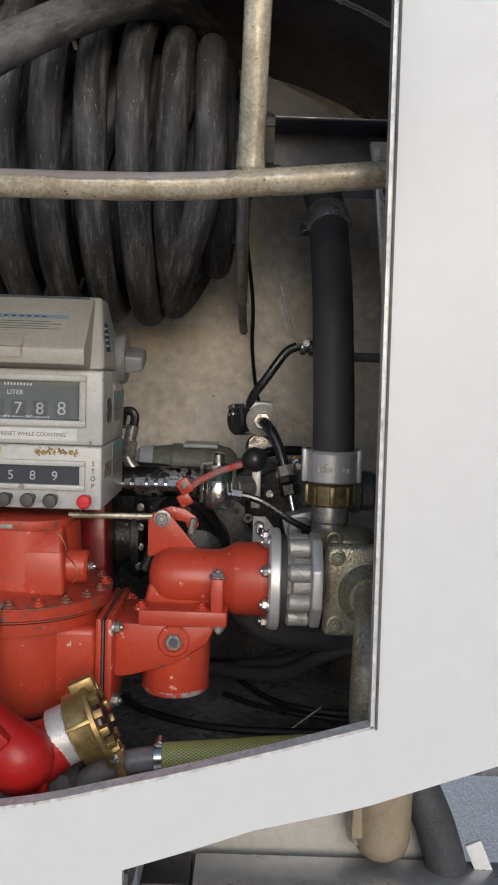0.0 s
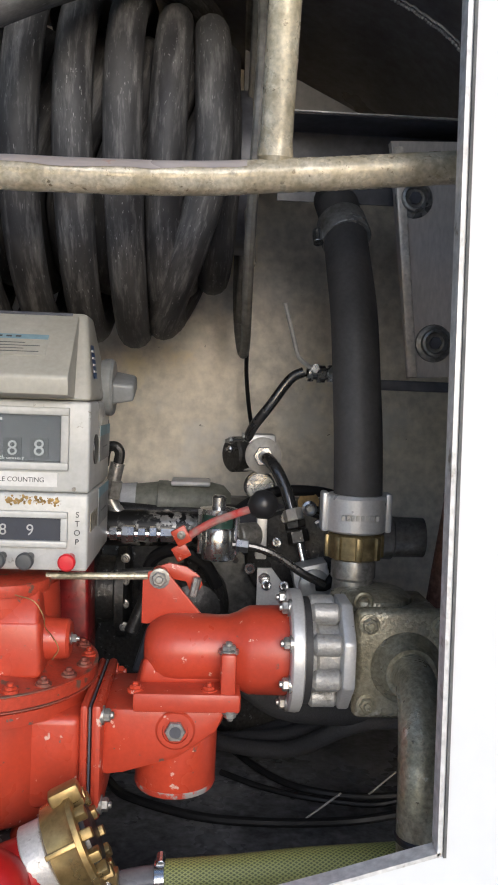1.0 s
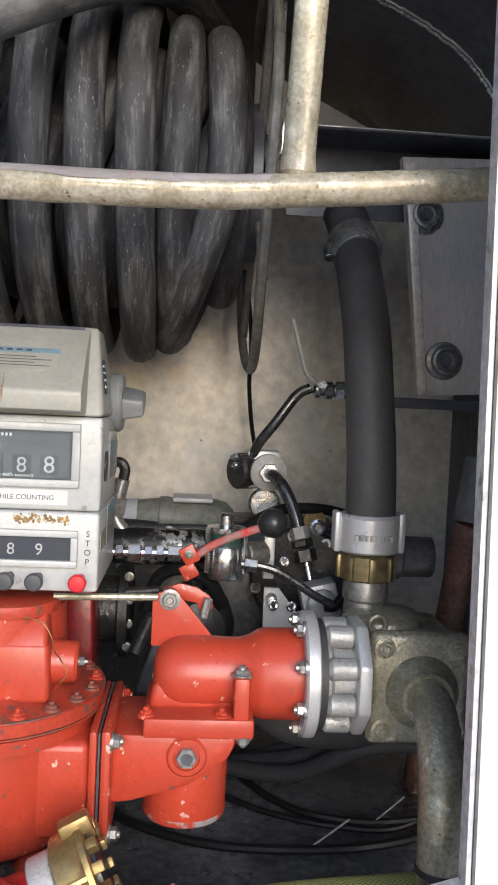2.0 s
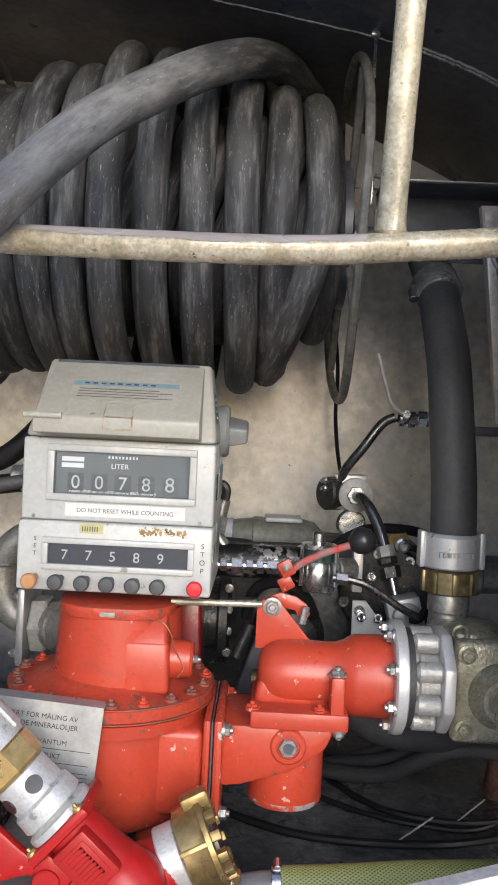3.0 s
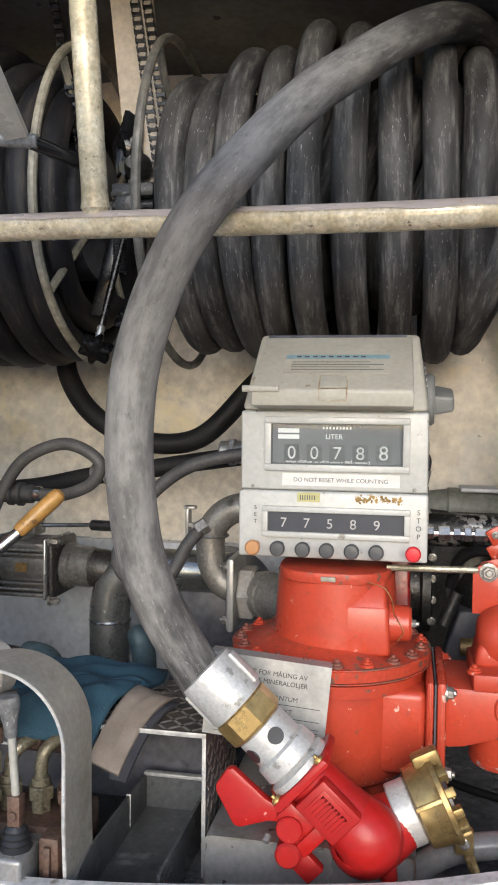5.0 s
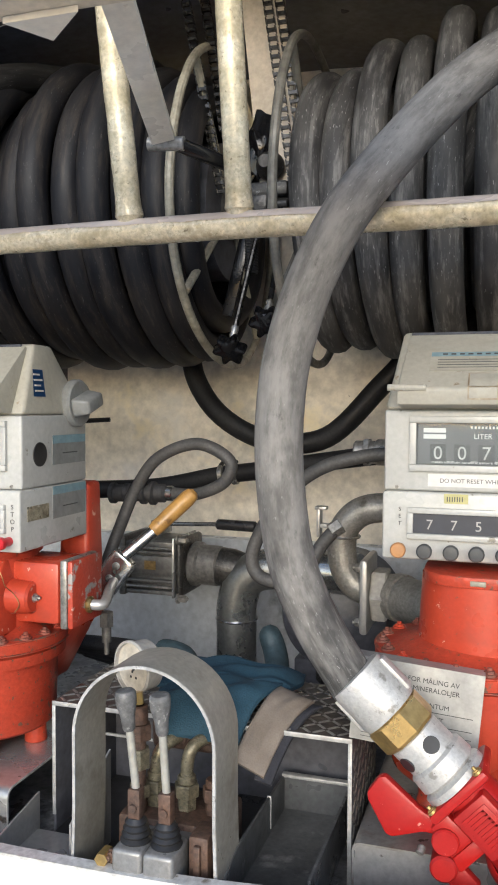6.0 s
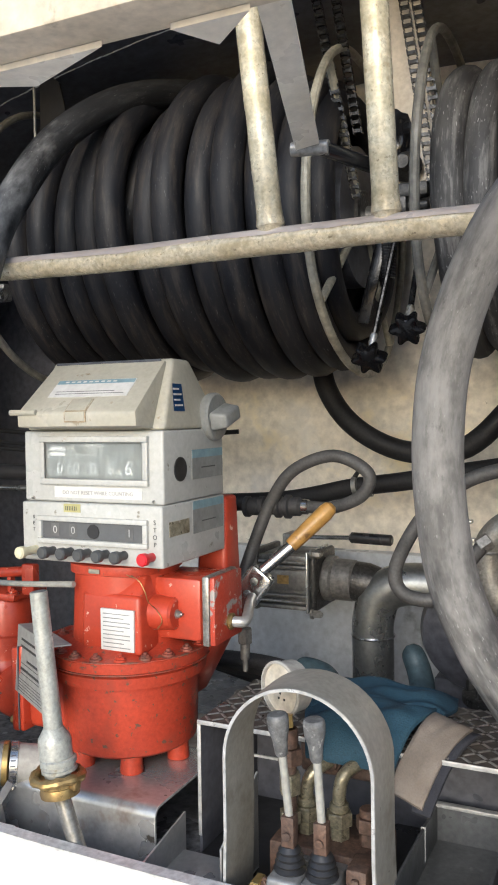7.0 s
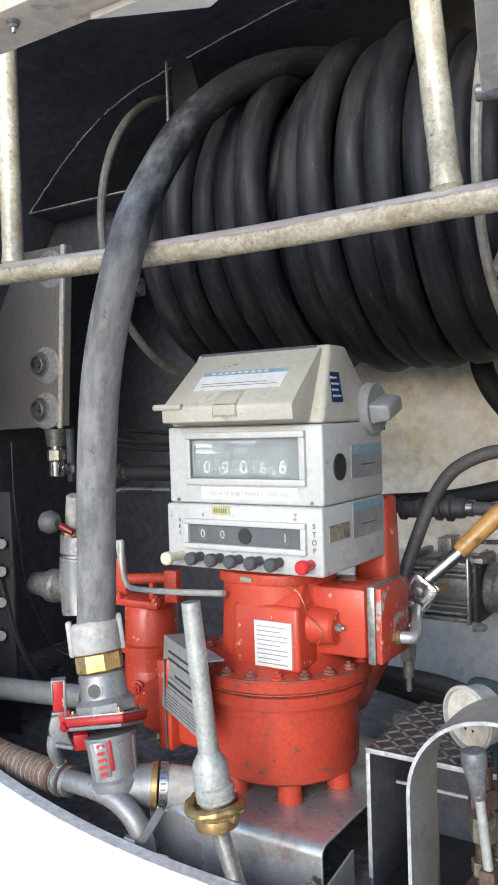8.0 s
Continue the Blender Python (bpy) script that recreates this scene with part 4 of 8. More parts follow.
    part("grip", moved(hull8((-0.017, 0.017, -0.033, 0.033, 0), (-0.012, 0.012, -0.028, 0.028, 0.033), 0.005), Matrix.Translation((x1 + 0.008, ky, kz)) @ pose(0, 0, 0, 0, 90, 0) @ pose(0, 0, 0, 0, 0, 18)), KNOB_GREY, kn)
    # side face: port, labels, plate
    part("port", lathe((x1 - 0.002, yf + 0.060, z0 + 0.155), (1, 0, 0), [(0, 0.0205), (0.0028, 0.02), (0.003, 0.014)], 24), BLACK, r, "round black port cover")
    for za, zb in ((0.135, 0.185), (0.043, 0.098)):
        pl = part("side_label", box(x1 - 0.0008, x1 + 0.0006, yf + 0.098, yf + 0.208, z0 + za, z0 + zb, 0), KNOB_GREY, r, "faded grey label with a blue band")
        part("band", box(x1 + 0.0005, x1 + 0.0010, yf + 0.098, yf + 0.208, z0 + zb - 0.014, z0 + zb, 0), TEAL, pl)
        part("text_bar", box(x1 + 0.0005, x1 + 0.0010, yf + 0.13, yf + 0.18, z0 + za + 0.018, z0 + za + 0.02, 0), BUTTON_GREY, pl)
    part("name_plate", box(x1 - 0.001, x1 + 0.0008, yf + 0.02, yf + 0.085, z0 + 0.048, z0 + 0.072, 0), ZINC, r, "small tarnished brass plate")
    # blue sticker on the cap's sloping side
    bm = bmesh.new()
    for s, y in ((0.03, 0.062), (0.03, 0.098), (0.075, 0.098), (0.075, 0.068)):
        bm.verts.new((x1 - 0.001 - 0.016 * s / 0.118 + 0.0015, yf + y - 0.014, z0 + 0.2205 + s))
    bm.faces.new(bm.verts[:])
    bmesh.ops.solidify(bm, geom=bm.faces[:], thickness=0.0008)
    blue = part("blue_label", bm, BLUE_LABEL, r, "blue warning label")
    for k in range(4):
        h = 0.038 + 0.009 * k
        xx = x1 - 0.001 - 0.016 * h / 0.118 + 0.0017
        part("text_bar", box(xx - 0.0008, xx + 0.0008, yf + 0.054, yf + 0.078 - 0.006 * (k % 2), z0 + 0.2205 + h, z0 + 0.2205 + h + 0.0028, 0), WHITE_INK, blue)
    for xx in (x0 + 0.02, x1 - 0.02):
        bolt(r, (xx, yf + 0.008, z0 + 0.106), (0, -1, 0), 0.003, 0.002, STEEL, False, "screw")
    return r


LATCH = mat("rust_stained_latch", (0.46, 0.42, 0.33), (0.27, 0.19, 0.11), 0.5, scale=34, grain=0.15, spots=(((0.16, 0.09, 0.05), 70, 0.62, 0.68),))
HAZE_GLASS = glass_mat("cloudy_window", 0.3, (0.86, 0.88, 0.87))
# cloudy pane's haze and reflection put into the grey of the counter face
PANE_HAZE = mat("clouded_pane_haze", (0.34, 0.35, 0.34), (0.20, 0.21, 0.21), 0.25, scale=22, fine=60, grain=0.15)
register((-0.361, 1.281, 1.222), False)
register((-1.202, 1.191, 1.210), True)

# ---- flow meters ----
CHIPPED_RIM = mat("rim_chipped_to_brown", (0.44, 0.045, 0.02), (0.14, 0.085, 0.06), 0.5, scale=30, fine=160, grain=0.15, bump=0.2)
BOLT_RED = mat("grimy_brown_red_bolt", (0.26, 0.06, 0.04), (0.16, 0.07, 0.05), 0.45, scale=60, grain=0.2)


def meter(cx, cy, second):
    lab = "chipped orange-red cast flow meter standing on short feet" if second else "orange-red cast iron flow meter with bolted lid and chipped paint"
    m = thing("flow_meter", (cx, cy, 0.86), lab, "flow meter", "flow meters")
    k, up = (0.86, 0.0) if second else (0.935, 0.022)
    body = lathe((cx, cy, 0.864), (0, 0, 1), [(0.026, 0.085), (0.030, 0.108), (0.036, 0.1155), (0.044, 0.1175), (0.148, 0.121), (0.152, 0.134), (0.170, 0.136), (0.174, 0.128)] if second else
                 [(0.030, 0.090), (0.034, 0.117), (0.041, 0.125), (0.050, 0.1275), (0.172, 0.132), (0.176, 0.146), (0.194, 0.148), (0.196, 0.140)], 56)
    part("bowl", body, RED_WORN if second else RED, m)
    part("lid", lathe((cx, cy, 1.040 + up), (0, 0, 1), [(0, 0.158 * k), (0.003, 0.163 * k), (0.018, 0.164 * k), (0.022, 0.160 * k), (0.024, 0.136 * k), (0.032, 0.100), (0.038, 0.090)], 56), RED_WORN, m)
    for zr, rr in ((1.0395, 0.1635), (1.0592, 0.1635)):
        part("worn_rim", lathe((cx, cy, zr + up), (0, 0, 1), [(0, rr * k - 0.004), (0.0006, rr * k + 0.0011), (0.0022, rr * k + 0.0011), (0.0028, rr * k - 0.004)], 72), CHIPPED_RIM, m, "rim chipped to brown metal")
    ncx = cx if second else cx + 0.008
    zt = 1.196 if second else 1.205
    fy0 = 0.096 if second else 0.0925
    neck = join(lathe((ncx, cy, 1.06 + up), (0, 0, 1), [(0, 0.112), (0.006, 0.103), (0.014, 0.0955), (0.125 - up, 0.0905), (0.136 - up, 0.090)], 48),
                hull8((ncx - 0.032, ncx + 0.086, cy - fy0, cy, 1.066 + up), (ncx - 0.030, ncx + 0.083, cy - fy0 + 0.004, cy, 1.162), 0.007), hull8((ncx - 0.01, ncx + 0.082, cy - 0.090, cy, 1.155), (ncx + 0.02, ncx + 0.076, cy - 0.06, cy, zt - 0.004), 0.006))
    part("neck", neck, RED, m)
    part("top_flange", prism([(ncx + 0.086 * math.copysign(abs(math.cos(a)) ** 0.7, math.cos(a)), cy + 0.092 * math.copysign(abs(math.sin(a)) ** 0.7, math.sin(a))) for a in np.linspace(0, 2 * math.pi, 41)[:-1]], "z", 1.190, 1.206, 0.002), RED_WORN, m)
    for a in (-2.05, -1.62, -1.05):
        part("pad", moved(box(-0.011, 0.011, -0.002, 0.003, -0.004, 0.0035, 0.0015), Matrix.Translation((ncx + 0.0895 * math.cos(a), cy + 0.0925 * math.sin(a), 1.198)) @ pose(0, 0, 0, 0, 0, math.degrees(a) + 90)), RING, m)
    for i in range(20):
        a = 2 * math.pi * (i + 0.5) / 20
        if second and math.sin(a) > 0.6:
            continue
        bolt(m, (cx + 0.150 * k * math.cos(a), cy + 0.150 * k * math.sin(a), 1.0635 + up), (0, 0, 1), 0.0078, 0.006, BOLT_RED if i % 4 else RED_WORN)
    # adjuster boss at the side of the neck
    boss = part("boss", lathe((cx + 0.075, cy - 0.045, 1.128), (1, 0, 0), [(0, 0.030), (0.028, 0.027), (0.045, 0.026), (0.049, 0.022)], 28), RED, m)
    bolt(boss, (cx + 0.123, cy - 0.045, 1.128), (1, 0, 0), 0.006, 0.008, STEEL)
    wire = catmull([(cx + 0.060, cy - 0.094, 1.197), (cx + 0.084, cy - 0.096, 1.190), (cx + 0.096, cy - 0.096, 1.172), (cx + 0.098, cy - 0.090, 1.155), (cx + 0.104, cy - 0.076, 1.140), (cx + 0.112, cy - 0.072, 1.122), (cx + 0.104, cy - 0.073, 1.108)], 6)
    part("seal_wire", tube(wire, 0.0008, 5), OLD_BRASS, m, "twisted brass seal wire")
    s = -1 if second else 1
    # outlet block with flange
    x = [cx + s * d for d in (0.05, 0.148, 0.146, 0.157)]
    part("outlet", hull8((min(x[0], x[1]), max(x[0], x[1]), cy - 0.096, cy + 0.07, 0.918), (min(x[0], x[1]), max(x[0], x[1]), cy - 0.100, cy + 0.075, 1.044), 0.012), RED, m)
    part("flange", box(x[2], x[3], cy - 0.108, cy + 0.085, 0.912, 1.062, 0.006), RED, m)
    part("gasket", box(cx + s * 0.1575, cx + s * 0.1600, cy - 0.106, cy + 0.083, 0.915, 1.059, 0), DARK, m)
    return m


M1 = (-0.370, 1.345)
M2 = (-1.196, 1.285)
meter_a = meter(*M1, False)
meter_b = meter(*M2, True)

# second meter: feet, label, side box, rear column
for a in (-2.3, -1.45, -0.65, 0.6, 2.4):
    fx, fy = M1[0] + 0.090 * math.cos(a), M1[1] + 0.090 * math.sin(a)
    part("foot", lathe((fx, fy, 0.8635), (0, 0, 1), [(0, 0.018), (0.003, 0.0205), (0.006, 0.0195), (0.014, 0.0175), (0.055, 0.0185)], 18), RED_WORN, meter_a)
for a in (-2.03, -0.98, 0.07, 1.12, 2.17):
    fx, fy = M2[0] + 0.092 * math.cos(a), M2[1] + 0.092 * math.sin(a)
    part("foot", lathe((fx, fy, 0.8665), (0, 0, 1), [(0, 0.0185), (0.003, 0.0195), (0.02, 0.0180), (0.062, 0.0185)], 18), RED_WORN, meter_b)
tag = part("tag", box(-1.185, -1.121, M2[1] - 0.099, M2[1] - 0.0935, 1.072, 1.140, 0.0008), PAPER, meter_b, "white engraved tag with rows of small print")
for i in range(9):
    part("text_bar", box(-1.180, -1.128 - 0.012 * (i % 3 == 1), M2[1] - 0.0994, M2[1] - 0.0989, 1.077 + 0.0068 * i, 1.0785 + 0.0068 * i, 0), KNOB_GREY, tag)
part("side_box", box(-1.125, -1.030, 1.245, 1.345, 1.083, 1.187, 0.008), RED, meter_b)
part("side_plate", box(-1.027, -1.014, 1.243, 1.348, 1.078, 1.192, 0.003), STEEL, meter_b, "grey gasket plate")
part("end_cover", box(-1.014, -1.004, 1.2445, 1.3465, 1.0795, 1.1905, 0.003), CHIPPED_FOOT, meter_b, "scraped red end cover")
part("rear_column", hull8((-1.13, -1.062, 1.40, 1.47, 1.05), (-1.12, -1.066, 1.41, 1.46, 1.305), 0.008), RED, meter_b)
part("rear_foot", hull8((-1.17, -1.12, 1.33, 1.43, 0.94), (-1.13, -1.055, 1.33, 1.43, 1.06), 0.01), RED, meter_b)


def strainer(cx, cy, s):
    """The angle valve beside a meter; s is the side to which it turns."""
    def X(d):
        return cx + s * d
    v = thing("angle_valve", (X(0.27), cy, 0.92), "orange-red cast angle valve with round sump and bolted silver flange", "valve", "angle valves")
    part("inlet_flange", box(X(0.1605), X(0.174), cy - 0.108, cy + 0.085, 0.912, 1.062, 0.006), RED, v)
    part("inlet", prism([(X(0.170), 1.050), (X(0.170), 0.958), (X(0.20), 0.962), (X(0.27), 0.982), (X(0.32), 1.018), (X(0.334), 1.05)], "y", cy - 0.084, cy + 0.06, 0.01), RED, v)
    part("sump", lathe((X(0.266), cy - 0.025, 0.927), (0, 0, 1), [(0, 0.049), (0.003, 0.0535), (0.006, 0.0545), (0.12, 0.056)], 40), RED, v)
    part("sump_rim", lathe((X(0.266), cy - 0.025, 0.9262), (0, 0, 1), [(0, 0.046), (0.0006, 0.0530), (0.006, 0.0552), (0.009, 0.0550)], 40), CHIPPED_FOOT, v, "paint chipped to bare grey metal")
    part("cover_flange", join(box(X(0.210), X(0.349), cy - 0.095, cy + 0.05, 1.048, 1.074, 0.005), hull8((min(X(0.214), X(0.326)), max(X(0.214), X(0.326)), cy - 0.054, cy + 0.03, 1.07), (min(X(0.220), X(0.318)), max(X(0.220), X(0.318)), cy - 0.052, cy + 0.025, 1.105), 0.008)), RED, v)
    part("body", lathe((X(0.219), cy - 0.018, 1.110), (s, 0, 0), [(0, 0.014), (0.002, 0.025), (0.008, 0.034), (0.018, 0.041), (0.030, 0.0455), (0.044, 0.047), (0.080, 0.047), (0.100, 0.046), (0.113, 0.0465), (0.125, 0.0505), (0.135, 0.0565), (0.143, 0.0595), (0.193, 0.0605)], 48), RED, v)
    part("rib", box(X(0.322), X(0.342), cy - 0.092, cy - 0.045, 1.06, 1.125, 0.004), RED, v)
    bolt(v, (X(0.332), cy - 0.075, 1.125), (0, 0, 1), 0.010, 0.008, STEEL)
    for d, z in ((0.213, 1.074), (0.308, 1.074)):
        bolt(v, (X(d), cy - 0.08, z), (0, 0, 1), 0.008, 0.006, RED)
    bolt(v, (X(0.336), cy - 0.085, 1.048), (0, 0, -1), 0.008, 0.008, STEEL)
    plug = part("plug", lathe((X(0.266), cy - 0.07, 1.022), (0, -1, 0), [(0, 0.026), (0.014, 0.026), (0.017, 0.023), (0.0172, 0.017), (0.014, 0.0165)], 28), RED, v)
    part("hex", hexa((X(0.266), cy - 0.084, 1.022), (X(0.266), cy - 0.092, 1.022), 0.0135), STEEL, plug, "bare steel hexagon plug")
    part("socket", rod((X(0.266), cy - 0.0915, 1.022), (X(0.266), cy - 0.0926, 1.022), 0.0075), DARK, plug)
    for z in (0.928, 1.045):
        for y in (-0.095, 0.07):
            bolt(v, (X(0.174), cy + y, z), (s, 0, 0), 0.009, 0.010, RED if y > 0 else STEEL)
    # bracket with linkage on top
    by = cy - 0.006
    br = part("bracket", prism([(X(0.213), 1.140), (X(0.213), 1.200), (X(0.221), 1.212), (X(0.243), 1.216), (X(0.252), 1.205), (X(0.297), 1.152), (X(0.297), 1.140)], "y", by - 0.003, by + 0.003, 0.001), RED, v)
    part("crank", prism([(X(0.226), 1.212), (X(0.248), 1.220), (X(0.272), 1.215), (X(0.290), 1.203), (X(0.295), 1.190), (X(0.288), 1.178), (X(0.277), 1.182), (X(0.272), 1.194), (X(0.250), 1.198), (X(0.232), 1.196)], "y", by + 0.02, by + 0.026, 0.001), RED, v)
    part("spacer", rod((X(0.236), by, 1.203), (X(0.236), by + 0.03, 1.203), 0.012), RED, v)
    bolt(br, (X(0.236), by - 0.003, 1.203), (0, -1, 0), 0.0105, 0.007, STEEL)
    part("link", rod((X(0.282), by + 0.012, 1.176), (X(0.288), by + 0.012, 1.202), 0.006, 8), STEEL, v)
    # silver flange and cast coupling
    part("silver_flange", lathe((X(0.412), cy - 0.02, 1.112), (s, 0, 0), [(0, 0.078), (0.003, 0.082), (0.012, 0.083), (0.017, 0.082), (0.019, 0.078)], 56), CAST_ALU, v, "machined silver flange ring")
    part("seal", lathe((X(0.431), cy - 0.02, 1.112), (s, 0, 0), [(0, 0.072), (0.01, 0.072)], 40), RUBBER, v)
    cast = lathe((X(0.441), cy - 0.02, 1.112), (s, 0, 0), [(0, 0.058), (0.006, 0.060), (0.012, 0.049), (0.034, 0.047), (0.042, 0.049), (0.052, 0.054)], 40)
    for i in range(8):
        a = 2 * math.pi * (i + 0.5) / 8
        p = Vector((X(0.441), cy - 0.02 + 0.061 * math.cos(a), 1.112 + 0.061 * math.sin(a)))
        part("lug", rod(p, p + Vector((s * 0.040, 0, 0)), 0.0145, 18, 0.35), DIRTY_ALU, v)
    part("cast_ring", cast, DIRTY_ALU, v, "cast aluminium coupling ring with round lugs")
    part("end_plate", prism([(cy - 0.02 + y, 1.112 + z) for y, z in arc(0, 0, 0.078, 22.5, 337.5, 7)], "x", X(0.480), X(0.497), 0.004), CAST_ALU, v)
    for i in range(8):
        a = 2 * math.pi * (i + 0.5) / 8
        bolt(v, (X(0.412), cy - 0.02 + 0.070 * math.cos(a), 1.112 + 0.070 * math.sin(a)), (-s, 0, 0), 0.0088, 0.010, STEEL)
    return v


strainer(*M1, 1)

# angle valve of the second meter, seen behind its hose
lv = thing("angle_valve", (-1.53, 1.36, 0.9), "orange-red cast angle valve with levers on top", "valve", "angle valves")
part("body", lathe((-1.53, 1.36, 0.955), (0, 0, 1), [(0, 0.045), (0.01, 0.053), (0.055, 0.053), (0.057, 0.060), (0.070, 0.060), (0.072, 0.051), (0.135, 0.050), (0.145, 0.044)], 40), RED, lv)
part("bend", tube(catmull([(-1.53, 1.36, 1.0), (-1.528, 1.355, 0.96), (-1.505, 1.34, 0.925), (-1.46, 1.32, 0.925), (-1.39, 1.30, 0.96)], 8), 0.052, 28), RED, lv)
part("inlet_flange", box(-1.39, -1.372, 1.2, 1.37, 0.90, 1.05, 0.006), RED, lv)
part("top_plate", box(-1.585, -1.475, 1.31, 1.41, 1.098, 1.112, 0.004), RED, lv)
part("crank", join(box(-1.51, -1.50, 1.33, 1.345, 1.11, 1.155, 0.003), rod((-1.56, 1.335, 1.145), (-1.46, 1.335, 1.155), 0.010, 12), box(-1.47, -1.44, 1.325, 1.345, 1.11, 1.17, 0.004), hull8((-1.60, -1.57, 1.34, 1.36, 1.10), (-1.605, -1.59, 1.34, 1.36, 1.18), 0.004)), RED, lv)
for dx, dy in ((-0.045, -0.04), (0.045, -0.04)):
    bolt(lv, (-1.53 + dx, 1.36 + dy, 1.112), (0, 0, 1), 0.008, 0.007, RED)
bolt(lv, (-1.515, 1.295, 0.955), (0.2, -1, 0), 0.010, 0.008, RED)
bolt(lv, (-1.39, 1.215, 0.915), (-1, 0, 0), 0.009, 0.01, OLD_BRASS)

# bent sheet plinths under the meters
PLINTH = mat("rust_stained_sheet_steel", (0.52, 0.52, 0.515), (0.42, 0.42, 0.415), 0.30, 0.7, scale=5, fine=120, grain=0.08, spots=(((0.20, 0.13, 0.085), 9, 0.56, 0.72), ((0.11, 0.095, 0.08), 38, 0.66, 0.71)))
def folded(a, b, zt, k=0.012):
    return [(a, 0.772), (a, zt - k), (a + 0.12 * k, zt - 0.5 * k), (a + 0.5 * k, zt - 0.12 * k), (a + k, zt), (b - k, zt), (b - 0.5 * k, zt - 0.12 * k), (b - 0.12 * k, zt - 0.5 * k), (b, zt - k), (b, 0.772)]


pl = thing("plinth", (-0.378, 1.135, 0.77), "bent dull grey sheet steel plinth under the flow meter", "plinth", "plinths")
part("sheet", ribbon(folded(-0.52, -0.235, 0.863)[::-1], "y", 1.135, 1.52, 0.003), PLINTH, pl)
part("front", box(-0.517, -0.238, 1.136, 1.140, 0.772, 0.860, 0), PLINTH, pl)
pl = thing("plinth", (-1.19, 1.11, 0.77), "bent bright grey sheet steel plinth with an open end", "plinth", "plinths")
part("sheet", ribbon(folded(1.112, 1.50, 0.866, 0.016)[::-1], "x", -1.338, -1.042, 0.003), PLINTH, pl)
part("cut_edge", ribbon(folded(1.112, 1.50, 0.866, 0.016)[::-1], "x", -1.0420, -1.0408, 0.0034), EDGE, pl, "bare cut edge")
for x, y in ((-1.07, 1.36), (-1.31, 1.40)):
    bolt(pl, (x, y, 0.8665), (0, 0, 1), 0.009, 0.006, STEEL)

# certificate plates hung on the lids


def cert(at, yaw, lean, roll, letters):
    m = Matrix.Translation(at) @ pose(0, 0, 0, lean, roll, yaw)
    c = thing("certificate_plate", at, "bent aluminium certificate plate with black engraved lines", "plate", "certificate plates")
    bm = box(-0.085, 0.085, -0.0012, 0.0012, -0.112, 0.0, 0)
    sheet = part("sheet", moved(join(bm, box(-0.085, 0.085, -0.0012, 0.032, 0.0, 0.0024, 0)), m), ALU_MATT, c)
    rows = [(-0.062, 0.064, "JUSTERT FOR MÅLING AV"), (-0.062, 0.064, "FLYTENDE MINERALOLJER"), (-0.03, 0.05, "MÅLEKVANTUM"), (-0.02, 0.05, "JONSPLIKT")]
    for i, (a, b, t) in enumerate(rows):
        z = -0.020 - 0.0115 * i - (0.009 if i > 1 else 0) - (0.006 if i > 2 else 0)
        if letters:
            lettering(t, 0.0092, m @ Vector((0.5 * (a + b), -0.0014, z)), DARK_INK, sheet, m.to_3x3() @ Vector((1, 0, 0)), m.to_3x3() @ Vector((0, 0, 1)))
        else:
            part("text_bar", moved(box(a, b, -0.0016, -0.0011, z, z + 0.004, 0), m), DARK_INK, sheet)
        if i > 1:
            part("rule", moved(box(-0.07, 0.075, -0.0016, -0.0011, z - 0.006, z - 0.0052, 0), m), DARK_INK, sheet)
            if i == 3:
                part("text_bar", moved(box(-0.068, -0.022, -0.0016, -0.0011, z, z + 0.0045, 0), m), DARK_INK, sheet)
    for k in range(5):
        part("rule", moved(box(-0.07, 0.075, -0.0016, -0.0011, -0.086 - 0.005 * k, -0.0853 - 0.005 * k, 0), m), DARK_INK, sheet)
    return c


ALU_MATT = mat("matt_aluminium_plate", (0.40, 0.40, 0.385), (0.32, 0.32, 0.305), 0.5, 0.4, scale=12, grain=0.08)
cert((-0.437, 1.178, 1.096), 2, -4, 5, True)
cert((-1.292, 1.150, 1.092), -32, -4, 0, False)

# linkage rods from the registers
single("linkage_rod", rod((-0.285, 1.32, 1.2065), (-0.150, 1.335, 1.206), 0.0048, 10), ZINC, "thin grey linkage rod under the register", "rod")
single("linkage_rod", tube(catmull([(-1.486, 1.235, 1.235), (-1.482, 1.23, 1.195), (-1.470, 1.225, 1.167), (-1.448, 1.22, 1.158), (-1.36, 1.205, 1.163), (-1.24, 1.19, 1.174)], 6), 0.0052, 10), LEVER_STEEL, "bent steel operating rod below the register", "rod")
single("rod_blade", moved(box(-0.007, 0.007, -0.002, 0.002, -0.022, 0.022, 0.0015), Matrix.Translation((-1.489, 1.235, 1.215)) @ pose(0, 0, 0, 0, -6, 40)), PLASTIC_WHITE, "pale flat blade at the end of the operating rod", "blade")

# ---- delivery couplings ----


# diagonal valve under the grey hose
A = Vector((-0.512, 1.098, 1.104))
W = Vector((0.735, 0.0, -0.678)).normalized()
noz = thing("delivery_valve", (-0.36, 1.10, 0.87), "crimson lever valve with silver swivel and brass nut", "valve", "delivery valves")
DIRTY_SLEEVE = mat("worn_scratched_ferrule", (0.55, 0.545, 0.53), (0.44, 0.435, 0.42), 0.42, 0.35, scale=14, fine=220, grain=0.08, bump=0.2, spots=(((0.25, 0.24, 0.22), 40, 0.62, 0.68), ((0.22, 0.21, 0.19), 130, 0.66, 0.69)))
sleeve = part("sleeve", lathe(A, W, [(0, 0.034), (0.002, 0.0395), (0.010, 0.0408), (0.034, 0.0405), (0.058, 0.0412), (0.064, 0.039)], 40), DIRTY_SLEEVE, noz, "worn silver hose ferrule")
SIDE = Vector((W.z, 0, -W.x))
